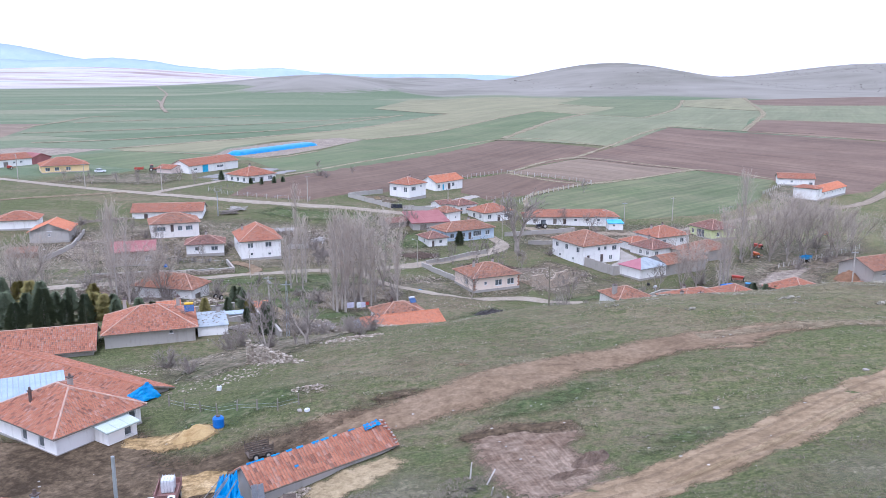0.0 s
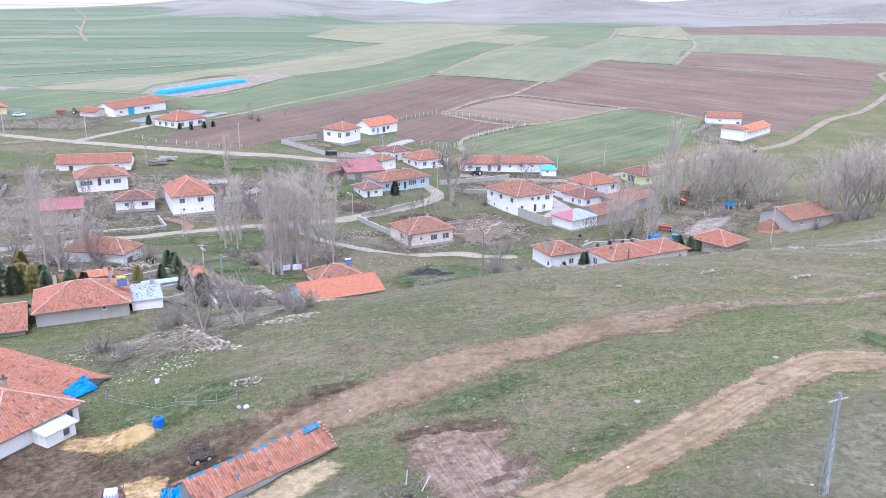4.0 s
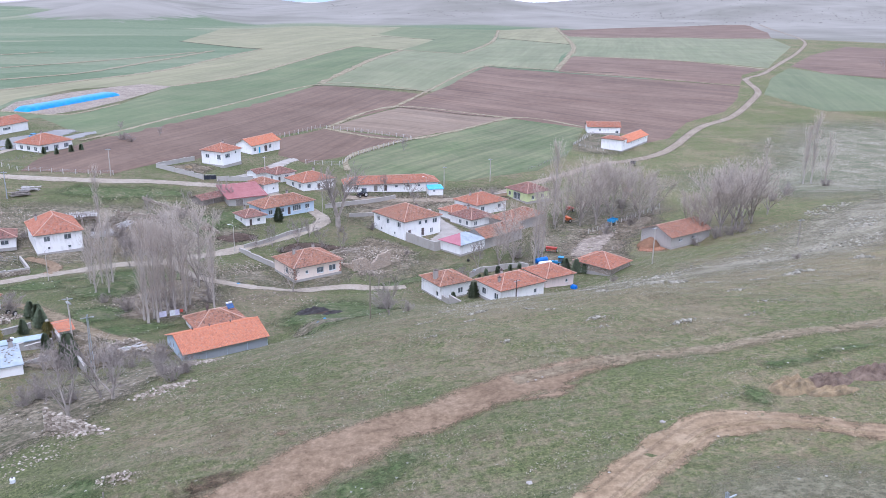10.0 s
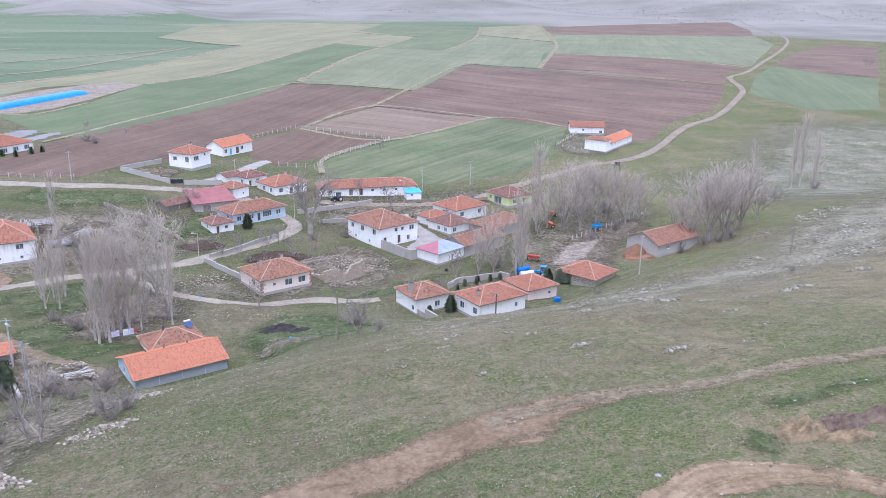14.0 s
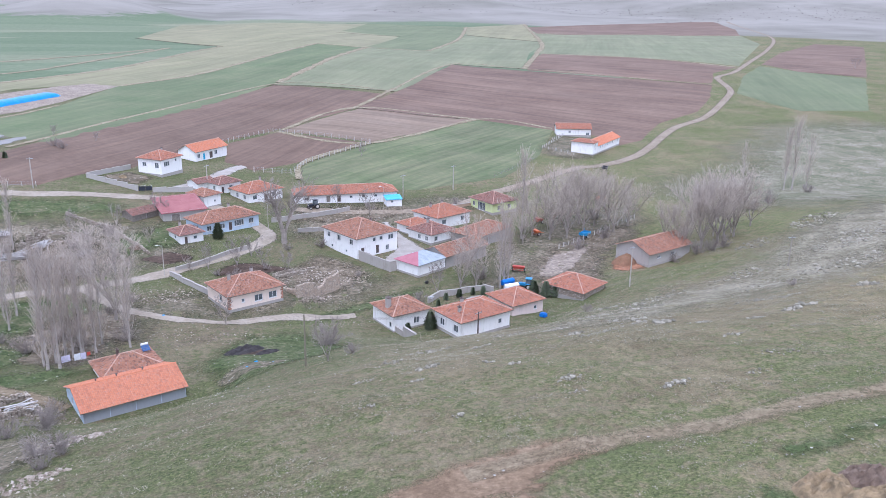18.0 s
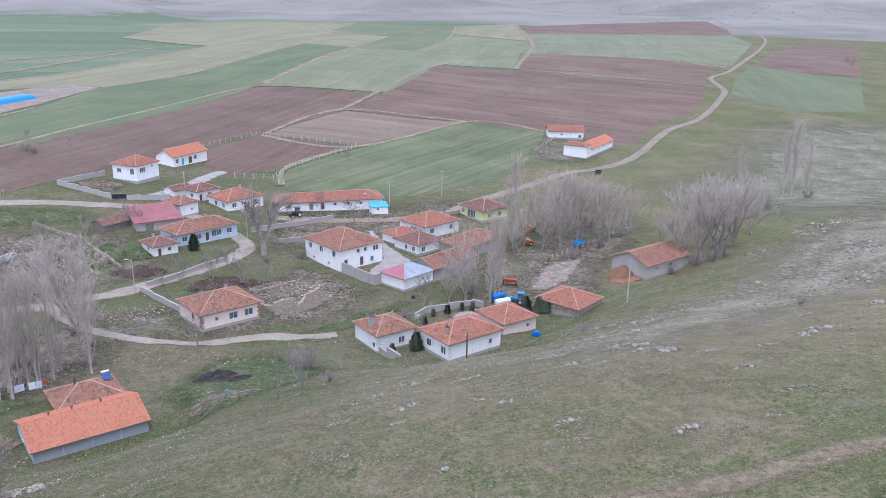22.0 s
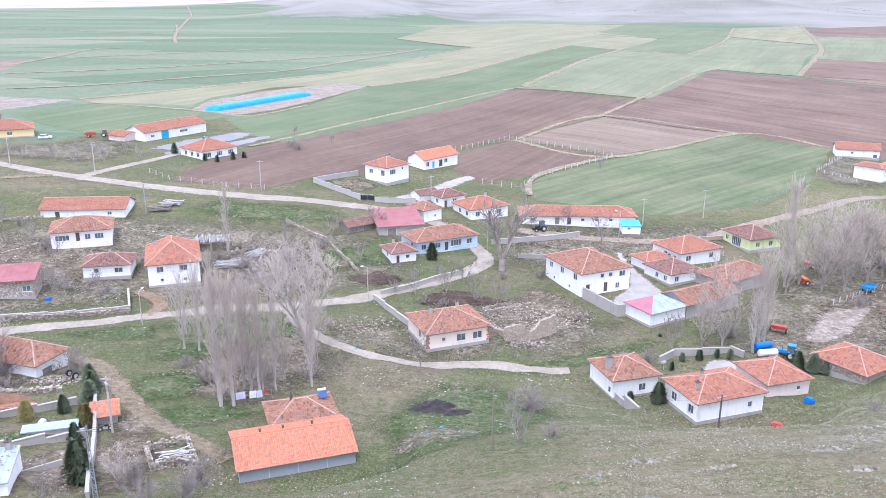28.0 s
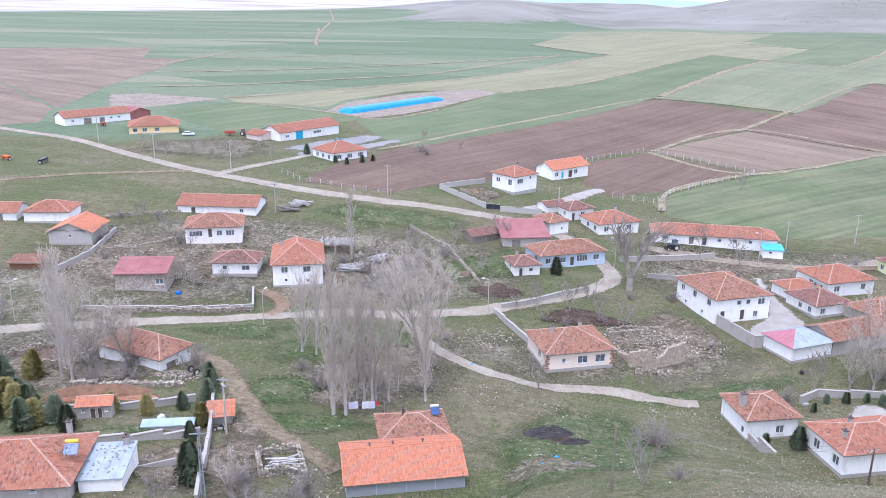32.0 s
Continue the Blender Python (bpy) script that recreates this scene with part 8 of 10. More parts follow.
# ---- heaps ----
def mound(name, label, x, y, rx, ry, h, mat, ang=0, rough=0.25, category="mound", square=2.0):
    bm = bmesh.new()
    bmesh.ops.create_grid(bm, x_segments=22, y_segments=22, size=1.15)
    ca, sa = math.cos(radians(ang)), math.sin(radians(ang))
    for v in bm.verts:
        r = (abs(v.co.x) ** square + abs(v.co.y) ** square) ** (1 / square)
        k = max(0.0, 1 - r * r) ** 0.8 if square < 4 else min(1.0, max(0.0, 1 - r) * 3.5)
        n1 = noise.noise((v.co.x * 2.2 + x, v.co.y * 2.2 + y, 1.7)) + 0.5 * noise.noise((v.co.x * 6 + x, v.co.y * 6, 4))
        px, py = v.co.x * rx, v.co.y * ry
        wx, wy = x + px * ca - py * sa, y + px * sa + py * ca
        v.co = (wx, wy, ground_z(wx, wy) + h * k * (1 + rough * n1 * 2) - (0.12 if k <= 0.02 else 0))
    me = bpy.data.meshes.new(name)
    bm.to_mesh(me)
    bm.free()
    me.materials.append(mat)
    return tagged(new(name, me), label, category)


M_STRAWHEAP = surface("straw_heap", (0.36, 0.24, 0.10), (0.56, 0.41, 0.20), 0.8, bump=0.8, dist=0.1)
M_BROWNHEAP = surface("brown_heap", (0.09, 0.062, 0.045), (0.24, 0.175, 0.13), 1.3, bump=0.8, dist=0.1)
M_TANHEAP = surface("tan_heap", (0.13, 0.10, 0.06), (0.36, 0.265, 0.15), 1.3, bump=0.8, dist=0.1)
M_BLACKHEAP = surface("manure", (0.02, 0.018, 0.018), (0.06, 0.052, 0.05), 0.8, bump=0.9, dist=0.1)
M_REDHEAP = surface("red_earth_heap", (0.15, 0.085, 0.05), (0.28, 0.155, 0.09), 0.9, bump=0.8, dist=0.15)
mound("straw_mound", "yellow straw heap in the muddy yard", -21.9, 68.0, 2.0, 1.3, 0.9, M_STRAWHEAP)
mound("earth_mound", "tan grassy spoil heap beside the dirt road", 51.2, 70.2, 2.6, 1.7, 1.0, M_TANHEAP, 10, 0.5)
mound("earth_mound", "brown earth heap on the hillside", 55.6, 70.6, 2.4, 1.6, 0.9, M_BROWNHEAP, 0, 0.6)
mound("earth_mound", "low tan heap of dug earth", 54.2, 68.2, 2.8, 1.0, 0.5, M_TANHEAP, 0, 0.6)
mound("earth_mound", "brown earth bank at the track", 60.5, 70.6, 3.0, 1.6, 0.9, M_BROWNHEAP, 0, 0.6)
mound("manure_mound", "black manure heap on the grass", 9.0, 152.0, 3.6, 2.2, 0.7, M_BLACKHEAP, 25, 0.5)
mound("manure_mound", "low black manure heap", 12.4, 149.6, 2.4, 1.2, 0.4, M_BLACKHEAP, 25, 0.5)
mound("earth_mound", "red earth heap against the barn's end", 94.5, 189.0, 3.2, 2.6, 1.8, M_REDHEAP, 20, 0.2)
mound("earth_mound", "scraped earth ridge by the road", 10.4, 54.6, 1.7, 0.8, 0.5, M_BROWNHEAP, 30, 0.6)
mound("earth_mound", "low scraped earth bank", 8.6, 52.4, 2.0, 0.6, 0.35, M_BROWNHEAP, 20, 0.6)
mound("earth_mound", "dark compost heap beside the road", -13.5, 214, 1.8, 1.2, 0.6, M_BROWNHEAP)


def clamp(label, a, b, wide, h, mat):
    """A long low bank of silage with sloping sides under one sheet."""
    (x0, y0), (x1, y1) = a, b
    ln = math.hypot(x1 - x0, y1 - y0)
    dx, dy = (x1 - x0) / ln, (y1 - y0) / ln
    v, f = [], []
    shape = [(-0.5, 0.0), (-0.46, 0.45), (-0.36, 0.82), (-0.2, 0.97), (0.0, 1.0), (0.2, 0.97), (0.36, 0.82), (0.46, 0.45), (0.5, 0.0)]
    n = 48
    for i in range(n + 1):
        u = ln * i / n
        end = min(1.0, min(u, ln - u) / 3.5) ** 0.6
        for q, k in shape:
            o = q * wide * (0.8 + 0.2 * end)
            x, y = x0 + dx * u - dy * o, y0 + dy * u + dx * o
            v.append((x, y, ground_z(x, y) - 0.05 + h * k * end * (1 + 0.09 * noise.noise((u * 0.35, q * 3, 2)))))
    for i in range(n):
        for k in range(8):
            f.append((i * 9 + k, (i + 1) * 9 + k, (i + 1) * 9 + k + 1, i * 9 + k + 1))
    return tagged(link_mesh("silage_clamp", v, f, mat, smooth=True), label, "silage")


clamp("long silage clamp under bright blue sheeting", (-98.5, 386.5), (-69.5, 444.5), 9.0, 2.0, M_TARP)
mound("earth_mound", "brown bank round the ruined house", -66, 154, 4, 2.5, 0.9, M_BROWNHEAP, 20, 0.5)
mound("straw_mound", "round heap in the walled yard", -21.5, 268.5, 1.2, 1.0, 0.8, M_TANHEAP)

# ---- vehicles and farm gear ----
M_RUBBER = surface("tyre_rubber", (0.02, 0.02, 0.02), (0.05, 0.048, 0.045), 2.0)
M_RIM = plain("wheel_rim", (0.55, 0.53, 0.48))
M_TRACTOR = plain("tractor_blue", (0.05, 0.27, 0.50), 0.45)
M_REDPAINT = plain("faded_red_paint", (0.42, 0.07, 0.05), 0.5)
M_ORANGE = plain("orange_paint", (0.70, 0.17, 0.05), 0.5)
M_WHITEPAINT = plain("white_car_paint", (0.72, 0.73, 0.74), 0.35)
M_DARKPAINT = plain("dark_car_paint", (0.03, 0.035, 0.05), 0.35)
M_YELLOW2 = plain("yellow_plastic", (0.80, 0.50, 0.05), 0.5)
M_BARREL = plain("blue_plastic", (0.02, 0.16, 0.55), 0.4)
M_PLASTIC = plain("white_plastic", (0.72, 0.74, 0.76), 0.45)
M_PANEL = surface("solar_panel", (0.02, 0.05, 0.14), (0.04, 0.10, 0.24), 3.0, 0.2, spec=0.6)
M_CLOTH = plain("washed_cloth", (0.62, 0.60, 0.72), 0.9)


def wheel(parent, x, y, r, w):
    bm = bmesh.new()
    rod(bm, (0, -w / 2, 0), (0, w / 2, 0), r, r, 18)
    bmesh.ops.bevel(bm, geom=[e for e in bm.edges if abs(e.verts[0].co.y - e.verts[1].co.y) < 1e-4], offset=r * 0.12, segments=2, affect="EDGES")
    wh = part("wheel", bm, M_RUBBER, parent)
    wh.matrix_local = pose(x, y, r)
    bm = bmesh.new()
    rod(bm, (0, -w / 2 - 0.015, 0), (0, w / 2 + 0.015, 0), r * 0.55, r * 0.55, 14)
    part("rim", bm, M_RIM, wh)


def soft_box(x0, y0, z0, x1, y1, z1, r=0.06, taper=0.0):
    bm = bmesh.new()
    v = box(bm, x0, y0, z0, x1, y1, z1)
    if taper:
        cx, cy = (x0 + x1) / 2, (y0 + y1) / 2
        for q in v[4:]:
            q.co.x, q.co.y = cx + (q.co.x - cx) * (1 - taper), cy + (q.co.y - cy) * (1 - taper)
    bmesh.ops.bevel(bm, geom=bm.edges[:], offset=r, segments=2, affect="EDGES")
    return bm


def standing(name, label, category, x, y, ang, lift=0.0, group=""):
    root = tagged(new(name), label, category, group)
    root.matrix_world = pose(x, y, ground_z(x, y) + lift, 0, 0, ang)
    return root


def tractor(label, x, y, ang, mat, cab=True):
    """Nose along +x."""
    t = standing("tractor", label, "tractor", x, y, ang, 0.1)
    part("hood", soft_box(0.2, -0.36, 0.75, 1.75, 0.36, 1.35, 0.08), mat, t)
    part("chassis", soft_box(-0.9, -0.22, 0.45, 1.7, 0.22, 0.8, 0.05), M_DOOR, t)
    part("grille", soft_box(1.72, -0.28, 0.8, 1.80, 0.28, 1.28, 0.02), M_DOOR, t)
    for s in (-1, 1):
        part("fender", soft_box(-1.15, s * 0.82 - 0.3, 1.28, 0.05, s * 0.82 + 0.3, 1.42, 0.06), M_WHITEPAINT if cab is False else mat, t)
        part("headlight", soft_box(1.70, s * 0.3 - 0.08, 1.1, 1.83, s * 0.3 + 0.08, 1.26, 0.02), M_PLASTIC, t)
        wheel(t, -0.55, s * 0.82, 0.74, 0.42)
        wheel(t, 1.35, s * 0.72, 0.42, 0.26)
    part("seat", soft_box(-0.75, -0.25, 1.0, -0.35, 0.25, 1.15, 0.05), M_DOOR, t)
    bm = bmesh.new()
    rod(bm, (1.0, 0.2, 1.3), (1.0, 0.2, 2.1), 0.05, 0.05, 8)
    part("exhaust", bm, M_DOOR, t)
    bm = bmesh.new()
    rod(bm, (0.1, 0, 1.2), (-0.15, 0, 1.5), 0.03, 0.03, 6)
    part("steering_column", bm, M_DOOR, t)
    if cab:
        part("cab", soft_box(-0.95, -0.62, 1.2, 0.2, 0.62, 2.35, 0.08, 0.08), M_GLASS, t, "dark cab glazing")
        part("cab_roof", soft_box(-1.05, -0.68, 2.33, 0.3, 0.68, 2.48, 0.06), mat, t)
    return t


def trailer(label, x, y, ang, mat, tank=False):
    t = standing("trailer", label, "trailer", x, y, ang, 0.1)
    part("bed", soft_box(-1.6, -0.95, 0.75, 1.6, 0.95, 0.9, 0.03), mat, t)
    for y0, y1, x0, x1 in ((-0.95, -0.88, -1.6, 1.6), (0.88, 0.95, -1.6, 1.6), (-0.88, 0.88, -1.6, -1.53), (-0.88, 0.88, 1.53, 1.6)):
        part("side_board", soft_box(x0, y0, 0.9, x1, y1, 1.4, 0.02), mat, t)
    bm = bmesh.new()
    rod(bm, (1.6, 0, 0.75), (2.8, 0, 0.6), 0.06, 0.06, 6)
    part("drawbar", bm, M_DOOR, t)
    for s in (-1, 1):
        wheel(t, -0.4, s * 0.85, 0.42, 0.25)
        for cx in (-1.55, 1.55):
            bm = bmesh.new()
            rod(bm, (cx, s * 0.92, 0.9), (cx, s * 0.92, 1.9), 0.03, 0.03, 5)
            part("stake", bm, mat, t)
    if tank:
        b = standing("liquid_tank", "white caged liquid tank standing on the trailer", "tank", x, y, ang, 1.0)
        part("tank", soft_box(-0.9, -0.55, 0.02, 0.3, 0.55, 1.12, 0.08), M_PLASTIC, b)
        for k in range(5):
            bm = bmesh.new()
            yy = -0.5 + 0.25 * k
            rod(bm, (-0.93, yy, 0.05), (-0.93, yy, 1.16), 0.02, 0.02, 4)
            rod(bm, (-0.93, yy, 1.16), (0.33, yy, 1.16), 0.02, 0.02, 4)
            rod(bm, (0.33, yy, 1.16), (0.33, yy, 0.05), 0.02, 0.02, 4)
            part("cage_bar", bm, M_STEEL, b)
    return t


def car(label, x, y, ang, mat):
    c = standing("car", label, "car", x, y, ang, 0.05)
    part("body", soft_box(-2.1, -0.82, 0.28, 2.1, 0.82, 0.92, 0.14), mat, c)
    part("cabin", soft_box(-1.6, -0.72, 0.88, 0.9, 0.72, 1.46, 0.1, 0.16), M_GLASS, c, "dark car windows")
    part("roof_panel", soft_box(-1.25, -0.6, 1.43, 0.5, 0.6, 1.50, 0.03), mat, c)
    for s in (-1, 1):
        for wx in (-1.3, 1.3):
            wheel(c, wx, s * 0.74, 0.31, 0.2)
        part("headlight", soft_box(2.02, s * 0.58 - 0.14, 0.6, 2.12, s * 0.58 + 0.14, 0.74, 0.02), M_PLASTIC, c)
        part("tail_light", soft_box(-2.12, s * 0.6 - 0.1, 0.62, -2.05, s * 0.6 + 0.1, 0.78, 0.02), M_REDPAINT, c)
    return c


def tanker(label, x, y, ang, mat):
    t = standing("tank_trailer", label, "tank", x, y, ang, 0.05)
    bm = bmesh.new()
    rod(bm, (-1.6, 0, 1.15), (1.6, 0, 1.15), 0.62, 0.62, 16)
    bmesh.ops.bevel(bm, geom=[e for e in bm.edges if abs(e.verts[0].co.x - e.verts[1].co.x) < 1e-4], offset=0.12, segments=2, affect="EDGES")
    part("tank", bm, mat, t)
    part("frame", soft_box(-1.7, -0.4, 0.4, 2.3, 0.4, 0.55, 0.04), M_DOOR, t)
    for s in (-1, 1):
        wheel(t, -0.3, s * 0.6, 0.42, 0.25)
    return t


def implement(label, x, y, ang, mat, wide=2.4):
    """A trailed drill or baler: hopper, frame and tines."""
    t = standing("farm_implement", label, "farm machine", x, y, ang, 0.1)
    part("hopper", soft_box(-0.5, -wide / 2, 0.8, 0.4, wide / 2, 1.35, 0.05, -0.15), mat, t)
    bm = bmesh.new()
    for yy in (-wide / 2, 0, wide / 2):
        rod(bm, (-0.8, yy, 0.6), (1.0, yy * 0.3, 0.6), 0.06, 0.06, 5)
    rod(bm, (-0.8, -wide / 2, 0.6), (-0.8, wide / 2, 0.6), 0.06, 0.06, 5)
    rod(bm, (1.0, 0, 0.6), (2.2, 0, 0.5), 0.07, 0.07, 5)
    part("frame", bm, mat, t)
    for k in range(6):
        bm = bmesh.new()
        yy = -wide / 2 + 0.2 + k * (wide - 0.4) / 5
        rod(bm, (-0.8, yy, 0.6), (-1.0, yy, -0.05), 0.03, 0.02, 5)
        part("tine", bm, M_DOOR, t)
    for s in (-1, 1):
        wheel(t, 0.0, s * (wide / 2 + 0.15), 0.5, 0.2)
    return t


t1 = tractor("blue tractor with white fenders facing the camera in mud", -19.6, 52.6, -78, M_TRACTOR, False)
t2 = trailer("faded red trailer behind the blue tractor", -20.1, 55.8, -80, surface("faded_red_boards", (0.20, 0.10, 0.09), (0.36, 0.22, 0.19), 1.4), True)
for ob in (t1, t2, bpy.data.objects["liquid_tank"]):
    ob.matrix_world = ob.matrix_world @ Matrix.Scale(0.86, 4)
bpy.data.objects["liquid_tank"].location.z -= 0.13
tractor("dark blue tractor parked before the long barn", 29.5, 244.5, 200, M_DARKPAINT)
tractor("blue-green tractor parked beside conifers", 67.2, 178.8, 150, M_TRACTOR)
tanker("blue water tank trailer by the wall", 63.8, 181.4, 20, M_BARREL)
tanker("pale grey tank trailer beside the yard wall", 63.6, 178.2, 10, M_PLASTIC)
implement("red seed drill with pale tank in the yard", 69.2, 189.8, 60, M_REDPAINT)
implement("orange farm machine standing on grass", -160, 262, 70, M_ORANGE, 2.8)
implement("dark plough lying on the grass", -147, 261, 10, M_DARKPAINT, 3.6)
tractor("red tractor with a trailer in the orchard", -112.5, 321.5, 10, M_REDPAINT)
trailer("red tipping trailer in the orchard", -117.5, 320.5, 10, M_REDPAINT)
implement("red machine beside the long white barn", -170, 325.5, 50, M_REDPAINT)
car("white saloon car parked beside the yellow house", -130.4, 315.2, 18, M_WHITEPAINT)
TY = standing("trailer_axle", "dark trailer axle with two tyres under an old roof", "axle", -42.9, 153.2, 60, 0.05)
for yy in (-0.75, 0.75):
    wheel(TY, 0, yy, 0.5, 0.28)
bm = bmesh.new()
rod(bm, (0, -0.75, 0.5), (0, 0.75, 0.5), 0.07, 0.07, 8)
rod(bm, (0, 0, 0.5), (-1.1, 0, 0.3), 0.05, 0.05, 6)
part("axle", bm, M_DOOR, TY)
MB = standing("motorcycle", "dark blue motorcycle parked by the small shed", "motorcycle", -30.6, 136.9, 25, 0.02)
for wx in (-0.62, 0.62):
    wheel(MB, wx, 0, 0.31, 0.11)
part("tank", soft_box(-0.1, -0.16, 0.62, 0.4, 0.16, 0.92, 0.06), M_DARKPAINT, MB)
part("seat", soft_box(-0.7, -0.14, 0.66, -0.1, 0.14, 0.8, 0.05), M_DOOR, MB)
part("engine", soft_box(-0.28, -0.17, 0.28, 0.28, 0.17, 0.62, 0.05), M_RIM, MB)
bm = bmesh.new()
rod(bm, (0.62, 0, 0.31), (0.42, 0, 1.02), 0.05, 0.04, 6)
part("fork", bm, M_RIM, MB)
bm = bmesh.new()
rod(bm, (0.42, -0.36, 1.04), (0.42, 0.36, 1.04), 0.02, 0.02, 6)
part("handlebar", bm, M_DOOR, MB)
car("dark car by the farm apron", -76.8, 318, 65, M_TRACTOR)
trailer("blue trailer under bare trees", 96, 215, 40, M_TRACTOR)
implement("orange cultivator under bare trees", 84, 218.5, 10, M_ORANGE)
implement("orange harrow beside the farm road", 115, 247, 40, M_ORANGE)
implement("red cultivator beside bare trees", 88.5, 229, 30, M_REDPAINT)
trailer("dark trailer by the farm road", 137, 292, 60, M_DARKPAINT)


# ---- loose things ----
def barrel(label, x, y, mat, r=0.6, h=1.2, ang=0):
    b = standing("barrel", label, "barrel", x, y, ang)
    bm = bmesh.new()
    for z0, z1, a, c in ((0, 0.15, 0.9, 1.0), (0.15, 0.85, 1.0, 1.0), (0.85, 1.0, 1.0, 0.75)):
        rod(bm, (0, 0, z0 * h), (0, 0, z1 * h), r * a, r * c, 16)
    part("drum", bm, mat, b)
    bm = bmesh.new()
    rod(bm, (0, 0, h), (0, 0, h + 0.1), r * 0.4, r * 0.4, 12)
    part("lid", bm, M_DOOR, b)
    return b


barrel("big blue plastic water barrel on straw", -19.9, 68.9, M_BARREL, 0.5, 1.05)
barrel("yellow water barrel on a stand", 55.2, 171.8, M_YELLOW2, 0.5, 1.1)
barrel("small white plastic drum on grass", -22.6, 79.2, M_PLASTIC, 0.24, 0.5)


def sheeting(name, label, corners, mat, sag=0.2, n=14, category="tarpaulin", seed=1):
    """A wrinkled sheet hung between four corners."""
    a, b, c, d = (Vector(q) for q in corners)
    v, f = [], []
    for j in range(n + 1):
        for i in range(n + 1):
            u, w = i / n, j / n
            p = a.lerp(b, u).lerp(d.lerp(c, u), w)
            k = noise.noise((u * 5 + seed, w * 5, seed)) + 0.5 * noise.noise((u * 12, w * 12 + seed, 2))
            p = p + Vector((0.4 * k * sag, -0.4 * k * sag, k * sag - 4 * sag * 0.3 * u * (1 - u) * w * (1 - w)))
            v.append(tuple(p))
    for j in range(n):
        for i in range(n):
            q = j * (n + 1) + i
            f.append((q, q + 1, q + n + 2, q + n + 1))
    ob = link_mesh(name, v, f, mat, smooth=True)
    md = ob.modifiers.new("thickness", "SOLIDIFY")
    md.thickness = 0.03
    return tagged(ob, label, category)


gn = ground_z
sheeting("tarpaulin", "blue tarpaulin hung over the stable's end", [(-16.0, 55.0, 15.3), (-14.5, 53.9, 15.8), (-13.4, 51.5, gn(-13.4, 51.5) + 0.1), (-16.2, 52.7, gn(-16.2, 52.7) + 0.1)], M_TARP, 0.85, 26)
sheeting("tarpaulin", "crumpled blue tarpaulin on the ground", [(-14.6, 50.4, gn(-14.6, 50.4) + 0.35), (-13.0, 48.9, gn(-13, 48.9) + 0.35), (-13.6, 48.0, gn(-13.6, 48) + 0.2), (-15.4, 49.5, gn(-15.4, 49.5) + 0.2)], M_TARP, 0.4, seed=3)
prng = random.Random(4)
for k, (ax, ay, bx, by) in enumerate(((-17.6, 51.6, -15.6, 53.6), (-16.6, 50.9, -14.9, 53.2), (-15.6, 50.6, -14.2, 52.8), (-16.9, 52.2, -15.0, 54.2))):
    bm = bmesh.new()
    rod(bm, (0, 0, 0), (bx - ax, by - ay, 2.2), 0.045, 0.035, 6)
    po = part("timber_prop", bm, M_WOOD, None, "grey timber leaning against the tarpaulin")
    po.matrix_world = pose(ax, ay, gn(ax, ay))
    tagged(po, category="timber")


def plank_pile(label, x, y, ang, n, ln, rng, mat=None, h=0.8):
    p = standing("wood_pile", label, "timber", x, y, ang)
    for i in range(n):
        bm = bmesh.new()
        l2 = ln * rng.uniform(0.6, 1.0)
        box(bm, -l2 / 2, -0.09, 0, l2 / 2, 0.09, 0.08)
        b = part("plank", bm, mat or M_WOOD, p)
        b.matrix_local = pose(rng.uniform(-0.8, 0.8), rng.uniform(-1.4, 1.4), 0.05 + h * rng.random() ** 1.5, rng.uniform(-6, 6), rng.uniform(-8, 8), rng.uniform(-28, 28))
    return p


M_PALEWOOD = surface("silvered_timber", (0.34, 0.32, 0.30), (0.54, 0.51, 0.48), 1.2)
for lab, x, y, a, n, ln in (("heap of grey planks by the farm", -62, 237.5, 15, 34, 5), ("stack of silvery planks on the grass", -60.5, 241, 0, 26, 5), ("pile of old beams behind the white house", -37, 209, 20, 44, 6),
                            ("collapsed heap of poles", -30, 203, 40, 34, 5), ("heap of rotten beams by the ruin", -33, 216, 80, 34, 5), ("loose timber beside the stable", -8.4, 47.6, 30, 16, 2.4), ("branches heaped by the tree", -24, 211, 50, 30, 5),
                            ("old beams inside the roofless square", -20.2, 131.4, 20, 12, 4), ("timber by the courtyard", 44, 218, 30, 16, 4), ("planks beside the western yard", -96, 208, 10, 20, 4)):
    plank_pile(lab, x, y, a, n, ln, prng, M_PALEWOOD if "silvery" in lab or "beams" in lab else None)


def solar_heater(label, x, y, z, ang):
    s = tagged(new("solar_heater"), label, "solar heater")
    s.matrix_world = pose(x, y, z, 0, 0, ang)
    bm = soft_box(-1.0, -0.9, 0, 1.0, 0.9, 0.08, 0.02)
    pn = part("panel", bm, M_PANEL, s)
    pn.matrix_local = pose(0, 0, 0.55, 35, 0, 0)
    bm = bmesh.new()
    rod(bm, (-0.9, 0.95, 1.35), (0.9, 0.95, 1.35), 0.28, 0.28, 14)
    part("tank", bm, M_YELLOW2 if "yellow" in label else M_PLASTIC, s)
    for sx in (-0.8, 0.8):
        bm = bmesh.new()
        rod(bm, (sx, 0.9, -0.3), (sx, 0.9, 1.2), 0.03, 0.03, 5)
        rod(bm, (sx, -0.8, -0.3), (sx, 0.9, 1.1), 0.025, 0.025, 5)
        part("stand", bm, M_STEEL, s)
    return s


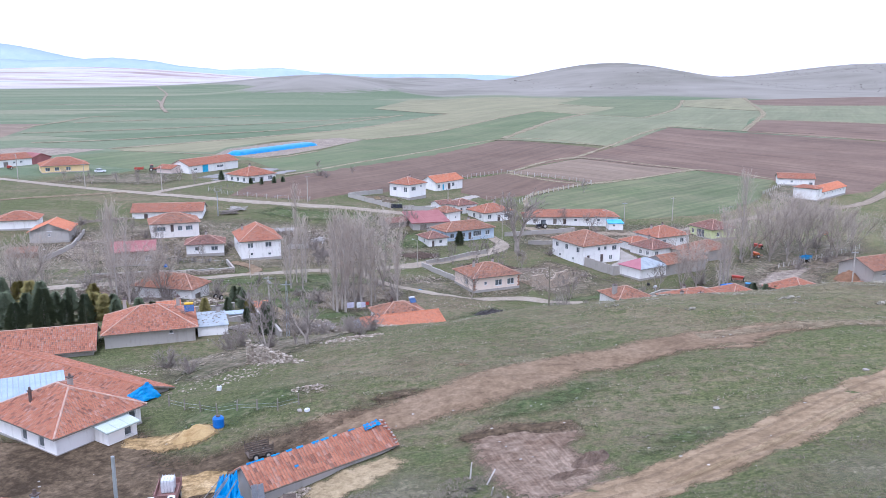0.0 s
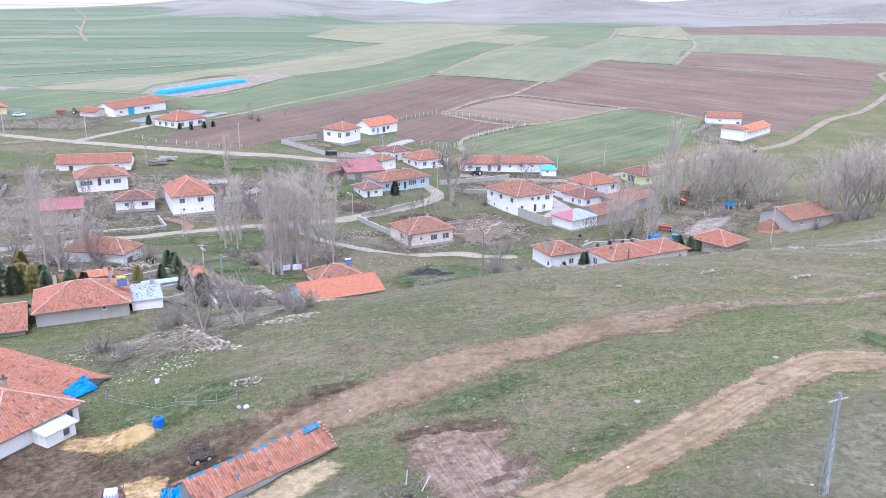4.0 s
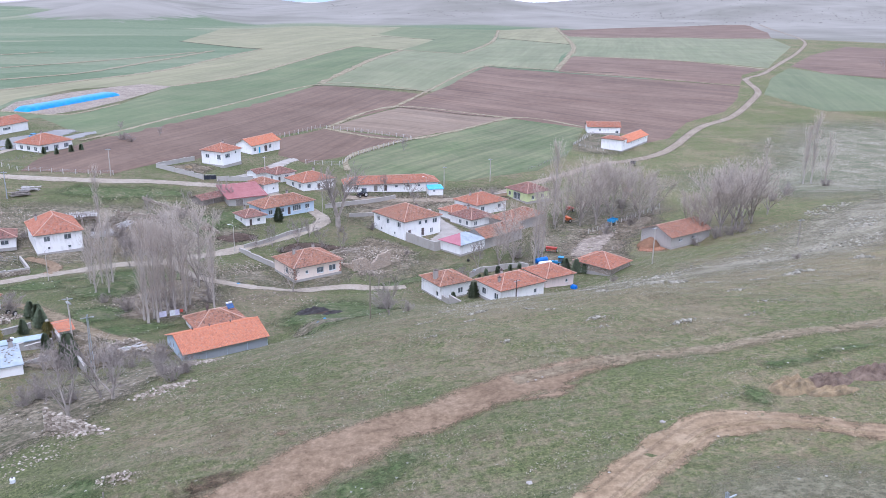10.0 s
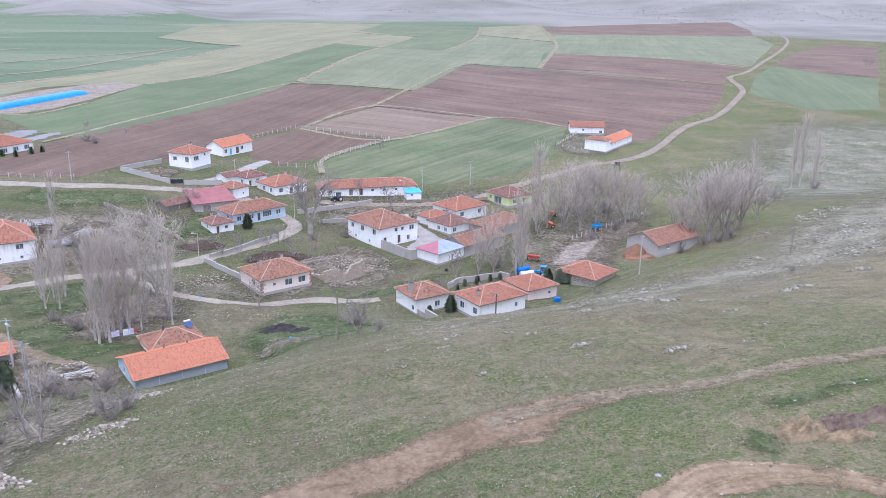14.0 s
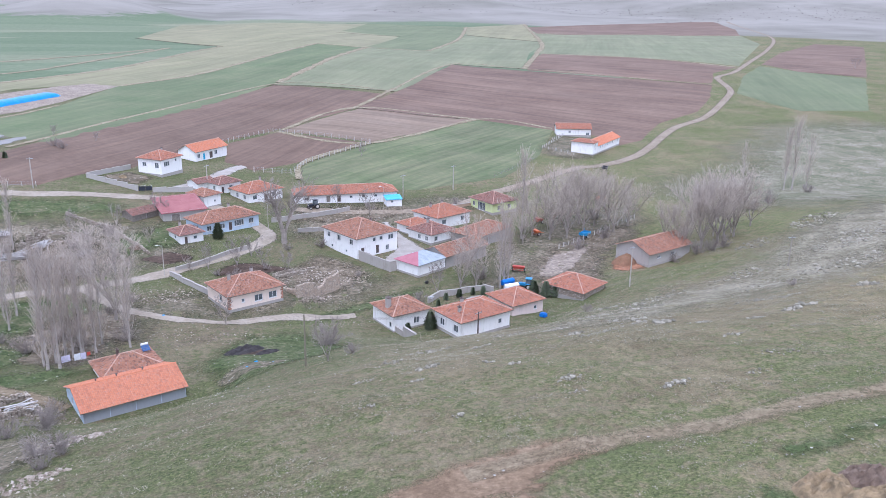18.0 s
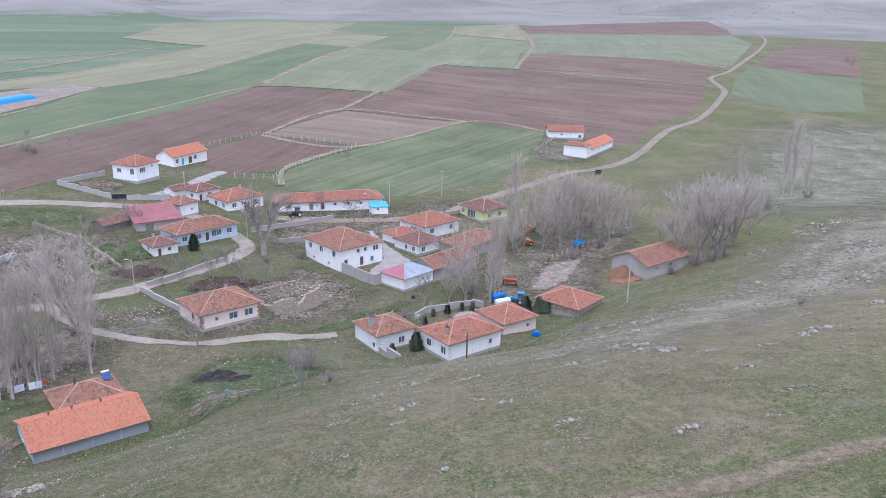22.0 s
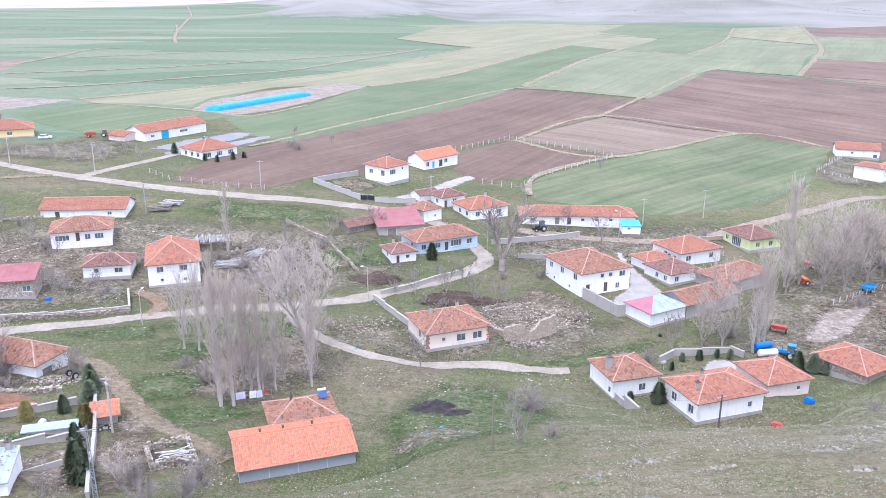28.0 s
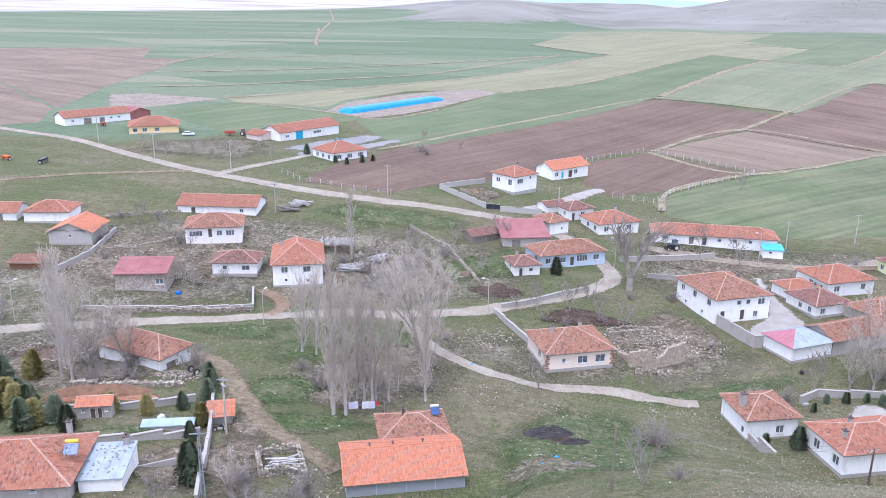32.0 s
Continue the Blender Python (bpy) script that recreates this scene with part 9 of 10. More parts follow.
solar_heater("solar water heater with a yellow tank on the red roof", -37.6, 119.4, 8.9, 20)
bpy.data.objects["solar_heater"].matrix_world = pose(-37.6, 118.6, 9.05, 0, 0, 20) @ Matrix.Diagonal((0.7, 0.7, 0.7, 1))
solar_heater("solar water heater with white tank on the red roof", -2.4, 143.0, 2.6, 25)
bpy.data.objects["solar_heater.001"].matrix_world = pose(-5.6, 147.6, 2.3, 0, 0, 25) @ Matrix.Diagonal((0.6, 0.6, 0.6, 1))


def dish(label, x, y, z, ang):
    s = tagged(new("satellite_dish"), label, "satellite dish")
    s.matrix_world = pose(x, y, z, 0, 0, ang)
    bm = bmesh.new()
    bmesh.ops.create_uvsphere(bm, u_segments=16, v_segments=8, radius=0.7)
    bmesh.ops.delete(bm, geom=[v for v in bm.verts if v.co.z > -0.45], context="VERTS")
    for v in bm.verts:
        v.co.z += 0.7
    o = part("reflector", bm, M_PLASTIC, s)
    o.matrix_local = pose(0, 0, 0.6, 55, 0, 0)
    bm = bmesh.new()
    rod(bm, (0, 0.1, -0.4), (0, 0.1, 0.7), 0.03, 0.03, 6)
    part("mast", bm, M_STEEL, s)


dish("white satellite dish on the pole", -29.6, 136.5, 8.2, 150)
dish("white satellite dish at the eave", 43.2, 164.2, 0.2, 190)


def washing_line(label, a, b):
    w = tagged(new("washing_line"), label, "washing line")
    za, zb = gn(*a), gn(*b)
    bm = bmesh.new()
    for (x, y), z in ((a, za), (b, zb)):
        rod(bm, (x, y, z - 0.2), (x, y, z + 1.9), 0.04, 0.04, 6)
    rod(bm, (a[0], a[1], za + 1.8), (b[0], b[1], zb + 1.8), 0.012, 0.012, 3)
    part("line", bm, M_WOOD, w)
    for t, wd, mat in ((0.15, 1.3, M_CLOTH), (0.48, 0.9, M_PLASTIC), (0.66, 0.8, M_CLOTH), (0.82, 0.5, M_REDPAINT)):
        x, y, z = a[0] + (b[0] - a[0]) * t, a[1] + (b[1] - a[1]) * t, za + (zb - za) * t
        bm = bmesh.new()
        box(bm, -wd / 2, -0.02, 0.75 if wd > 0.6 else 1.2, wd / 2, 0.02, 1.79)
        c = part("laundry", bm, mat, w)
        c.matrix_local = pose(x, y, z, 0, 0, math.degrees(math.atan2(b[1] - a[1], b[0] - a[0])))


washing_line("washing line with pale sheets hung out", (-17.9, 148.6), (-13.4, 150.8))


def clod(name, label, x, y, size, mat, category, lift=0.3):
    """A small lump of rubbish: a bag, crate or tyre-sized thing."""
    ob = standing(name, label, category, x, y, size * 90)
    bm = soft_box(-size / 2, -size * 0.4, 0, size / 2, size * 0.4, size * lift * (1 if "rubbish" in name else 2), size * 0.12, 0.15)
    part("shell", bm, mat, ob)


for nm, lab, x, y, s, m, c in (("crate", "white plastic crate on the track's edge", -12.2, 70.0, .5, M_PLASTIC, "crate"), ("crate", "pale wooden box beside the stable", -11.6, 47.6, .8, M_PALEWOOD, "crate"),
                               ("rubbish_bag", "blue plastic rubbish on grass", 10.6, 142.2, .6, M_TARP, "rubbish"), ("rubbish_bag", "pale blue rubbish bag", 9.2, 139.6, .4, M_TARP, "rubbish"), ("rubbish_bag", "blue rubbish on bare ground", 13.0, 140.2, .4, M_TARP, "rubbish"),
                               ("tyre_pile", "old tyres beside the barn", 47.6, 187.2, .9, M_RUBBER, "tyres"), ("skip", "blue metal bin beside the stone house", -63.9, 186.6, 1.1, M_BARREL, "bin"), ("crate", "yellow bucket in the weeds", 2.2, 47.4, .4, M_YELLOW2, "bucket"),
                               ("trough", "blue trough beside the pinkish house", 63.4, 159.2, 1.4, M_BARREL, "trough"), ("sheet_stack", "red sheets stacked at the wall", 56.2, 151.2, 1.6, M_REDPAINT, "sheet stack"), 
                               ("rubbish_bag", "blue rubbish under the poplars", -5, 172.6, .7, M_TARP, "rubbish"), ("tarpaulin", "blue scrap of tarpaulin on the shed roof", 79.6, 171.2, 1.2, M_TARP, "tarpaulin"), ("crate", "white box in the garden", -38.6, 137.0, 1.0, M_PLASTIC, "crate")):
    clod(nm, lab, x, y, s, m, c)


def gate(label, x, y, ang, w, mat):
    g = standing("gate", label, "gate", x, y, ang)
    for s in (0, 1):
        bm = bmesh.new()
        box(bm, s * w / 2 + 0.03, -0.03, 0.1, (s + 1) * w / 2 - 0.03, 0.03, 1.3)
        lf = part("leaf", bm, mat, g)
        for k in range(6):
            bm = bmesh.new()
            xx = s * w / 2 + (k + 0.5) * w / 12
            rod(bm, (xx, 0, 1.3), (xx, 0, 1.65), 0.02, 0.02, 4)
            part("bar", bm, M_FRAME, lf)


gate("black and white metal yard gate", -16.2, 255.5, -2, 3.5, M_DARKPAINT)

# porch of the hillside farmhouse
house("porch", "white porch with a pale sheet roof", (-29.55, 68.3), 57, 3.0, 2.2, 10.6, 2.0, M_WHITE, roof="mono", rise=0.25, over=0.25, sheet_mat=surface("pale_sheet", (0.40, 0.46, 0.43), (0.54, 0.60, 0.57), 0.6, 0.7), front=[(1.7, 0.9, 0.8, 0.8, "w")], plinth=0, category="porch")
house("shed", "grey shed whose roof lies under a blue tarpaulin", (-31.0, 45.6), -16, 10.6, 6.4, 12.9, 2.2, M_CEMENT, M_TILE_RED, roof="gable", rise=1.9, category="shed", chimneys=[(4.6, 3.6, 3.9, M_STEEL, 0.8, 0.3)])
sheeting("tarpaulin", "blue tarpaulin weighted over the tile roof", [tuple(pose(-31.0, 45.6, 12.9, 0, 0, -16) @ Vector(q)) for q in ((-0.4, -0.5, 2.02), (8.4, -0.5, 2.02), (7.6, 2.8, 4.0), (-0.4, 2.8, 4.0))], M_TARP, 0.06, seed=6)
house("hut", "little grey hut with an orange tile roof", (-48.4, 134.0), 20, 4.2, 2.8, 3.2, 1.9, M_CEMENT, M_TILE_ORANGE, roof="gable", rise=0.6, over=0.2, front=[(1.6, 0, 0.7, 1.5, "d"), (2.5, 0, 0.6, 1.5, "d"), (0.6, 1.0, 0.4, 0.4, "w"), (3.4, 1.0, 0.4, 0.4, "w")], plinth=0, category="hut")
house("shed", "small shed with orange roof beside the wall", (-32.6, 138.2), 24, 2.7, 2.2, 2.1, 1.6, M_CEMENT, M_TILE_ORANGE, roof="mono", rise=0.6, plinth=0, category="shed")
house("garden_frame", "low garden frame under pale blue sheeting", (-39.1, 133.2), 19, 6.2, 1.5, 3.0, 0.9, M_CEMENT, roof="mono", rise=0.15, over=0.1, sheet_mat=surface("pale_blue_sheet", (0.30, 0.37, 0.42), (0.40, 0.47, 0.52), 0.6, 0.8), plinth=0, category="garden frame")
house("annexe", "lean-to annexe with a zinc roof held by stones", (-36.0, 116.9), 19, 4.3, 6.8, 4.8, 2.3, M_WHITE, roof="mono", rise=0.25, over=0.15, sheet_mat=surface("dull_zinc_sheet", (0.27, 0.31, 0.335), (0.39, 0.43, 0.455), 0.8, 0.75), plinth=0, category="annexe", chimneys=[(3.4, 6.4, 2.6, M_CEMENT, 0.9, 0.6)])
house("shed", "brick-red shed in the western yards", (-101.0, 188.0), 15, 6.0, 3.4, 0.9, 1.9, M_REDHEAP, M_TILE_OLD, roof="mono", rise=0.5, plinth=0, category="shed")
house("shed", "dark red sheet-clad end of the white barn", (-169.6, 342.6), 57, 8.4, 8.6, 6.4, 3.0, M_REDSHEET, roof="gable", rise=1.6, sheet_mat=M_REDSHEET, plinth=0, category="shed")


house("shed", "low white shed under a pale blue sheet", (49.6, 245.4), 3, 4.4, 3.4, -1.7, 1.3, M_WHITE, roof="mono", rise=0.5, over=0.2, sheet_mat=M_SKYSHEET, front=[(1.2, 0.3, 0.8, 0.6, "w")], plinth=0, category="shed")
# ---- tarpaulins on the near roofs, quoins, cart ----
def on_roof(corner, ang, z, pts):
    m = pose(corner[0], corner[1], z, 0, 0, ang)
    return [tuple(m @ Vector(p)) for p in pts]


BARN = ((-51.6, 88.0), -30, 8.9)
sheeting("tarpaulin", "crumpled blue tarpaulin hung over the barn's broken corner", on_roof(*BARN, [(21.85, 1.7, 2.85), (21.9, 4.5, 3.5), (22.9, 5.2, 1.9), (22.7, 2.0, 2.0)]), M_TARP, 0.22, 22, seed=12)
STABLE = ((-13.0, 53.2), 40.5, 13.4)
tr_ = random.Random(6)
for k in range(9):
    a = 0.1 + k * 1.08 + tr_.uniform(-0.2, 0.2)
    b, w = a + tr_.uniform(0.3, 0.8), tr_.uniform(0.05, 0.15)
    sheeting("tarpaulin_strip", "torn strip of blue tarpaulin along the stable's ridge", on_roof(*STABLE, [(a, 1.80 - w, 2.90 - 0.6 * w), (b, 1.82 - w * tr_.uniform(0.5, 1.2), 2.90 - 0.6 * w), (b, 1.84, 2.91), (a, 1.84, 2.91)]), M_TARP, 0.05, 8, "tarpaulin", 13 + k)
sheeting("tarpaulin", "crumpled blue tarpaulin over the ridge's end", on_roof(*STABLE, [(10.2, 1.3, 2.72), (11.8, 1.4, 2.78), (11.9, 2.1, 2.86), (10.4, 2.0, 2.84)]), M_TARP, 0.22, seed=16)
sheeting("tarpaulin_strip", "scrap of blue sheet on the stable's tiles", on_roof(*STABLE, [(3.4, 0.5, 2.08), (3.75, 0.52, 2.08), (3.72, 0.64, 2.18), (3.42, 0.62, 2.18)]), M_TARP, 0.05, 6, "tarpaulin", 21)
# loose tiles and stones on the stable's verge
vr = random.Random(41)
sm = pose(*STABLE[0], STABLE[2], 0, 0, STABLE[1])
for k in range(22):
    f = k / 21
    bm = soft_box(-0.16, -0.09, 0, 0.16, 0.09, 0.07, 0.02)
    tl = part("loose_tile", bm, M_TILE_RED if k % 3 else M_PALE, None, "loose broken tile on the stable's verge")
    tl.matrix_world = sm @ Matrix.Translation((12.2 + vr.uniform(-0.15, 0.12), -0.1 + 1.9 * f, 1.62 + 1.22 * f)) @ Matrix.Rotation(vr.uniform(0, 3), 4, "Z")
    tagged(tl, category="tile", group="loose tiles on the stable verge")
qh = next(o for o in bpy.data.objects if o.parent is None and o.name.startswith("house") and abs(o.location.x - 6.6) < 0.05)
M_QUOIN = plain("brown_painted_quoin", (0.36, 0.17, 0.11), 0.9)
for cx, cy in ((0, 0), (11.3, 0)):
    for k in range(7):
        bm, wd = bmesh.new(), 0.32 if k % 2 else 0.5
        s = 1 if cx == 0 else -1
        box(bm, min(cx - s * 0.03, cx + s * wd), -0.03, 0.55 + k * 0.4, max(cx - s * 0.03, cx + s * wd), 0.0, 0.87 + k * 0.4)
        box(bm, min(cx - s * 0.03, cx), -0.03, 0.55 + k * 0.4, max(cx - s * 0.03, cx), 0.82 - wd, 0.87 + k * 0.4)
        part("quoin", bm, M_QUOIN, qh)
M_CART = surface("dark_cart_wood", (0.07, 0.055, 0.045), (0.17, 0.135, 0.11), 1.5)
ct = standing("cart", "old slatted wooden cart beside the stable", "cart", -14.9, 62.1, 30, 0.05)
for s in (-1, 1):
    wheel(ct, -0.5, s * 0.85, 0.4, 0.16)
    wheel(ct, 0.9, s * 0.85, 0.4, 0.16)
    for k in range(4):
        bm = bmesh.new()
        box(bm, -1.2, s * 0.8 - 0.03, 0.6 + k * 0.24, 1.5, s * 0.8 + 0.03, 0.74 + k * 0.24)
        part("side_slat", bm, M_CART, ct)
    for x in (-1.2, 0.15, 1.5):
        bm = bmesh.new()
        box(bm, x - 0.04, s * 0.86 - 0.04, 0.45, x + 0.04, s * 0.86 + 0.04, 1.75)
        part("stake", bm, M_CART, ct)
bm = bmesh.new()
box(bm, -1.25, -0.85, 0.45, 1.55, 0.85, 0.56)
part("bed", bm, M_CART, ct)
ct.matrix_world = ct.matrix_world @ Matrix.Diagonal((0.72, 0.72, 0.8, 1))
# blue-grey sheet roof between the farmhouse and the barn
lt = standing("lean_to", "low lean-to with a pale blue-grey sheet roof", "shed", -43.6, 75.0, 27)
lt.matrix_world = pose(-43.6, 73.6, 10.9, 0, 0, 27)
bm = bmesh.new()
box(bm, 0.2, 0.2, -1.2, 7.2, 5.4, 1.7)
part("wall", bm, M_CEMENT, lt)
bm = bmesh.new()
vs = box(bm, 0, 0, 1.72, 7.5, 5.8, 1.77)
for v in vs:
    v.co.z += 0.10 * v.co.y
part("roof", bm, surface("blue_grey_sheet", (0.27, 0.35, 0.42), (0.38, 0.46, 0.53), 0.5, 0.6), lt)
for k in range(15):
    bm = bmesh.new()
    rod(bm, (0.25 + k * 0.5, 0.0, 1.79), (0.25 + k * 0.5, 5.8, 2.37), 0.025, 0.025, 5)
    part("seam", bm, M_ZINC, lt)
# cast-off things at the stable's end
M_RUST = surface("rusty_iron", (0.16, 0.07, 0.04), (0.30, 0.15, 0.085), 2.2)
M_DULL = surface("dull_grey_sheet", (0.14, 0.15, 0.165), (0.24, 0.25, 0.265), 1.5, 0.5)
for x, y, r in ((-12.4, 50.3, 0.45), (-16.4, 52.5, 0.42)):
    ty = standing("tyre", "worn black tyre lying by the stable", "tyre", x, y, 20, 0.02)
    bm = bmesh.new()
    for k in range(18):
        a0, a1 = 2 * math.pi * k / 18, 2 * math.pi * (k + 1) / 18
        ring = [[bm.verts.new((math.cos(a) * (r * 0.78 + 0.13 * math.cos(q)), math.sin(a) * (r * 0.78 + 0.13 * math.cos(q)), 0.13 + 0.12 * math.sin(q))) for q in (0, 1.05, 2.1, 3.14, 4.19, 5.24)] for a in (a0, a1)]
        for q in range(6):
            bm.faces.new((ring[0][q], ring[1][q], ring[1][(q + 1) % 6], ring[0][(q + 1) % 6]))
    part("tread", bm, M_RUBBER, ty)
gb = standing("metal_sheet", "bent dull grey sheet leaning on the stable's corner", "metal sheet", -12.5, 52.0, 25)
bm = bmesh.new()
for k in range(6):
    vs = box(bm, -0.42 + k * 0.14, 0, 0, -0.28 + k * 0.14, 0.03, 1.9)
    for v in vs:
        v.co.y += 0.35 * v.co.z + 0.06 * math.sin(k * 1.3)
part("plate", bm, M_DULL, gb)
dr = standing("drum", "dented grey drum lying on its side", "drum", -10.3, 50.6, 35)
bm = bmesh.new()
rod(bm, (-0.55, 0, 0.33), (0.55, 0, 0.33), 0.33, 0.33, 16)
part("shell", bm, M_DULL, dr)
for x in (-0.55, -0.18, 0.18, 0.53):
    bm = bmesh.new()
    rod(bm, (x - 0.02, 0, 0.33), (x + 0.02, 0, 0.33), 0.35, 0.35, 16)
    part("hoop", bm, M_DULL, dr)
cb = standing("box", "pale plank box without a lid", "box", -11.2, 50.7, 15)
for q in ((-0.45, -0.4, 0.05, 0.45, -0.36, 0.75), (-0.45, 0.36, 0.05, 0.45, 0.4, 0.75), (-0.45, -0.36, 0.05, -0.41, 0.36, 0.75), (0.41, -0.36, 0.05, 0.45, 0.36, 0.75), (-0.45, -0.4, 0, 0.45, 0.4, 0.05)):
    bm = bmesh.new()
    box(bm, *q)
    part("board", bm, M_PALEWOOD, cb)
jr = random.Random(88)
for k, (x, y, a, w, h, m) in enumerate(((-9.4, 51.5, 20, 1.3, 1.0, M_RUST), (-9.0, 52.3, 60, 1.1, 0.8, M_CART), (-9.9, 52.0, -15, 1.5, 0.7, M_RUST), (-8.6, 51.0, 40, 0.8, 0.6, M_RUST), (-10.6, 52.2, 5, 0.9, 1.2, M_CART))):
    pn = standing("scrap_panel", "rusty brown panel thrown on the junk heap" if m is M_RUST else "dark slatted board on the junk heap", "panel", x, y, a)
    tilt = Matrix.Rotation(radians(jr.uniform(25, 60)), 4, "X")
    bm = bmesh.new()
    box(bm, -w / 2, 0, 0, w / 2, h, 0.04)
    bm.transform(tilt)
    part("panel", bm, m, pn)
    for u in (-w / 2, w / 2 - 0.07):
        bm = bmesh.new()
        box(bm, u, 0, 0.042, u + 0.07, h, 0.09)
        bm.transform(tilt)
        part("batten", bm, M_CART, pn)
scatter("rubble", "stones heaped against the stable's foot", blob(jr, -10.9, 54.1, 2.3, 0.7, 190, 0.06, 0.2, 0.5, 40), M_RUBBLE, jr)
tufts("dead_weeds", "grey-brown dead weed stalks beside the stable", 9000, -9.5, 4, 42, 54, jr, -0.05, (0.05, 0.2), stone_mat("dead_stalks", (0.13, 0.108, 0.078), (0.20, 0.172, 0.128), (0.30, 0.265, 0.21)), (0.3, 0.3))
tufts("dead_weeds", "grey-brown dead weeds below the dirt road", 9000, 12, 60, 36, 58, jr, 0.05, (0.05, 0.15), bpy.data.materials["dead_stalks"], (0.2, 0.2))
# posts and poles left by the burnt patch
for ax, ay, bx, by, h0, h1 in ((4.2, 49.8, 4.4, 48.6, .05, .3), (3.0, 52.4, 3.6, 53.0, .05, .9), (1.9, 53.6, 2.0, 53.7, 0, 1.2), (3.2, 50.6, 3.3, 50.2, 0, .8)):
    bm = bmesh.new()
    rod(bm, (0, 0, h0), (bx - ax, by - ay, h1), 0.06, 0.05, 6)
    po = part("timber_post", bm, M_PALEWOOD, None, "weathered post beside the ash patch")
    po.matrix_world = pose(ax, ay, gn(ax, ay))
    tagged(po, category="timber")
# dark thorn bushes dotted over the far hills
hr = random.Random(12)
spots = []
for _ in range(7500):
    x, y = hr.uniform(150, 2200), hr.uniform(1050, 2500)
    if y < 1330 + max(0, 700 - x) * 0.6 or noise.noise((x * 0.004, y * 0.004, 3)) + 0.0006 * (x - 700) + hr.uniform(-0.25, 0.25) < 0.12:
        continue
    spots.append((x, y, hr.uniform(0.7, 1.7), 0))
scatter("hill_scrub", "dark thorn bushes dotted over far hills", spots, stone_mat("thorn_scrub", (0.11, 0.10, 0.085), (0.15, 0.135, 0.11), (0.19, 0.17, 0.14)), hr, False, "scrub", 0.4, 0.8)

# roof stones that hold down the annexe's sheets
rr = random.Random(31)
am = pose(-36.0, 116.9, 4.8, 0, 0, 19)
for k in range(46):
    u, v = rr.uniform(0.1, 4.2), rr.uniform(0.3, 6.7)
    bm = bmesh.new()
    vs = [bm.verts.new(Vector(q) * rr.uniform(0.8, 1.2)) for q in OCT]
    for t in OCF:
        bm.faces.new([vs[i] for i in t])
    st = part("roof_stone", bm, M_PALE, None, "pale stone weighing down the sheet roof")
    st.matrix_world = am @ Matrix.Translation((u, v, 2.36 + 0.25 * v / 6.8)) @ Matrix.Diagonal((rr.uniform(0.10, 0.2), rr.uniform(0.08, 0.15), 0.09, 1))
    tagged(st, category="stone", group="stones on the annexe roof")
mound("earth_bank", "bank of red earth behind the garden wall", -51.0, 142.6, 6.8, 2.0, 1.0, M_REDHEAP, 26, 0.2, "bank")

# open woodshed roofed with loose silvery poles, and the ruin beside it
wr2 = random.Random(52)
ws = standing("woodshed", "open stone woodshed roofed with loose silvery poles", "shed", -46.2, 215.2, 12)
for q in ((0, 4.2, 0, 7.0, 4.7, 2.1), (0, 0, 0, 0.5, 4.2, 2.0), (6.5, 0, 0, 7.0, 4.2, 2.0), (3.2, 0, 0, 3.6, 0.4, 1.95)):
    bm = bmesh.new()
    box(bm, *q)
    part("wall", bm, M_STONEWALL, ws)
for y in (0.2, 2.3, 4.4):
    bm = bmesh.new()
    rod(bm, (-0.4, y, 2.12), (7.4, y, 2.12), 0.11, 0.09, 7)
    part("beam", bm, M_WOOD, ws)
for k in range(34):
    x, a = -0.2 + k * 0.22, wr2.uniform(-0.35, 0.35)
    bm = bmesh.new()
    rod(bm, (x - a, -0.5 + wr2.uniform(-0.5, 0.4), 2.28 + wr2.uniform(0, 0.16)), (x + a, 4.9 + wr2.uniform(-0.8, 0.9), 2.28 + wr2.uniform(0, 0.2)), 0.07, 0.05, 5)
    part("pole", bm, M_PALEWOOD, ws)
stone_wall("collapsed stone outhouse beside the woodshed", [(-37.5, 213, .9), (-36, 218, 1), (-33.5, 221, .7), (-31.5, 217, .5)], 2.0, 0.7, slump=0.75)

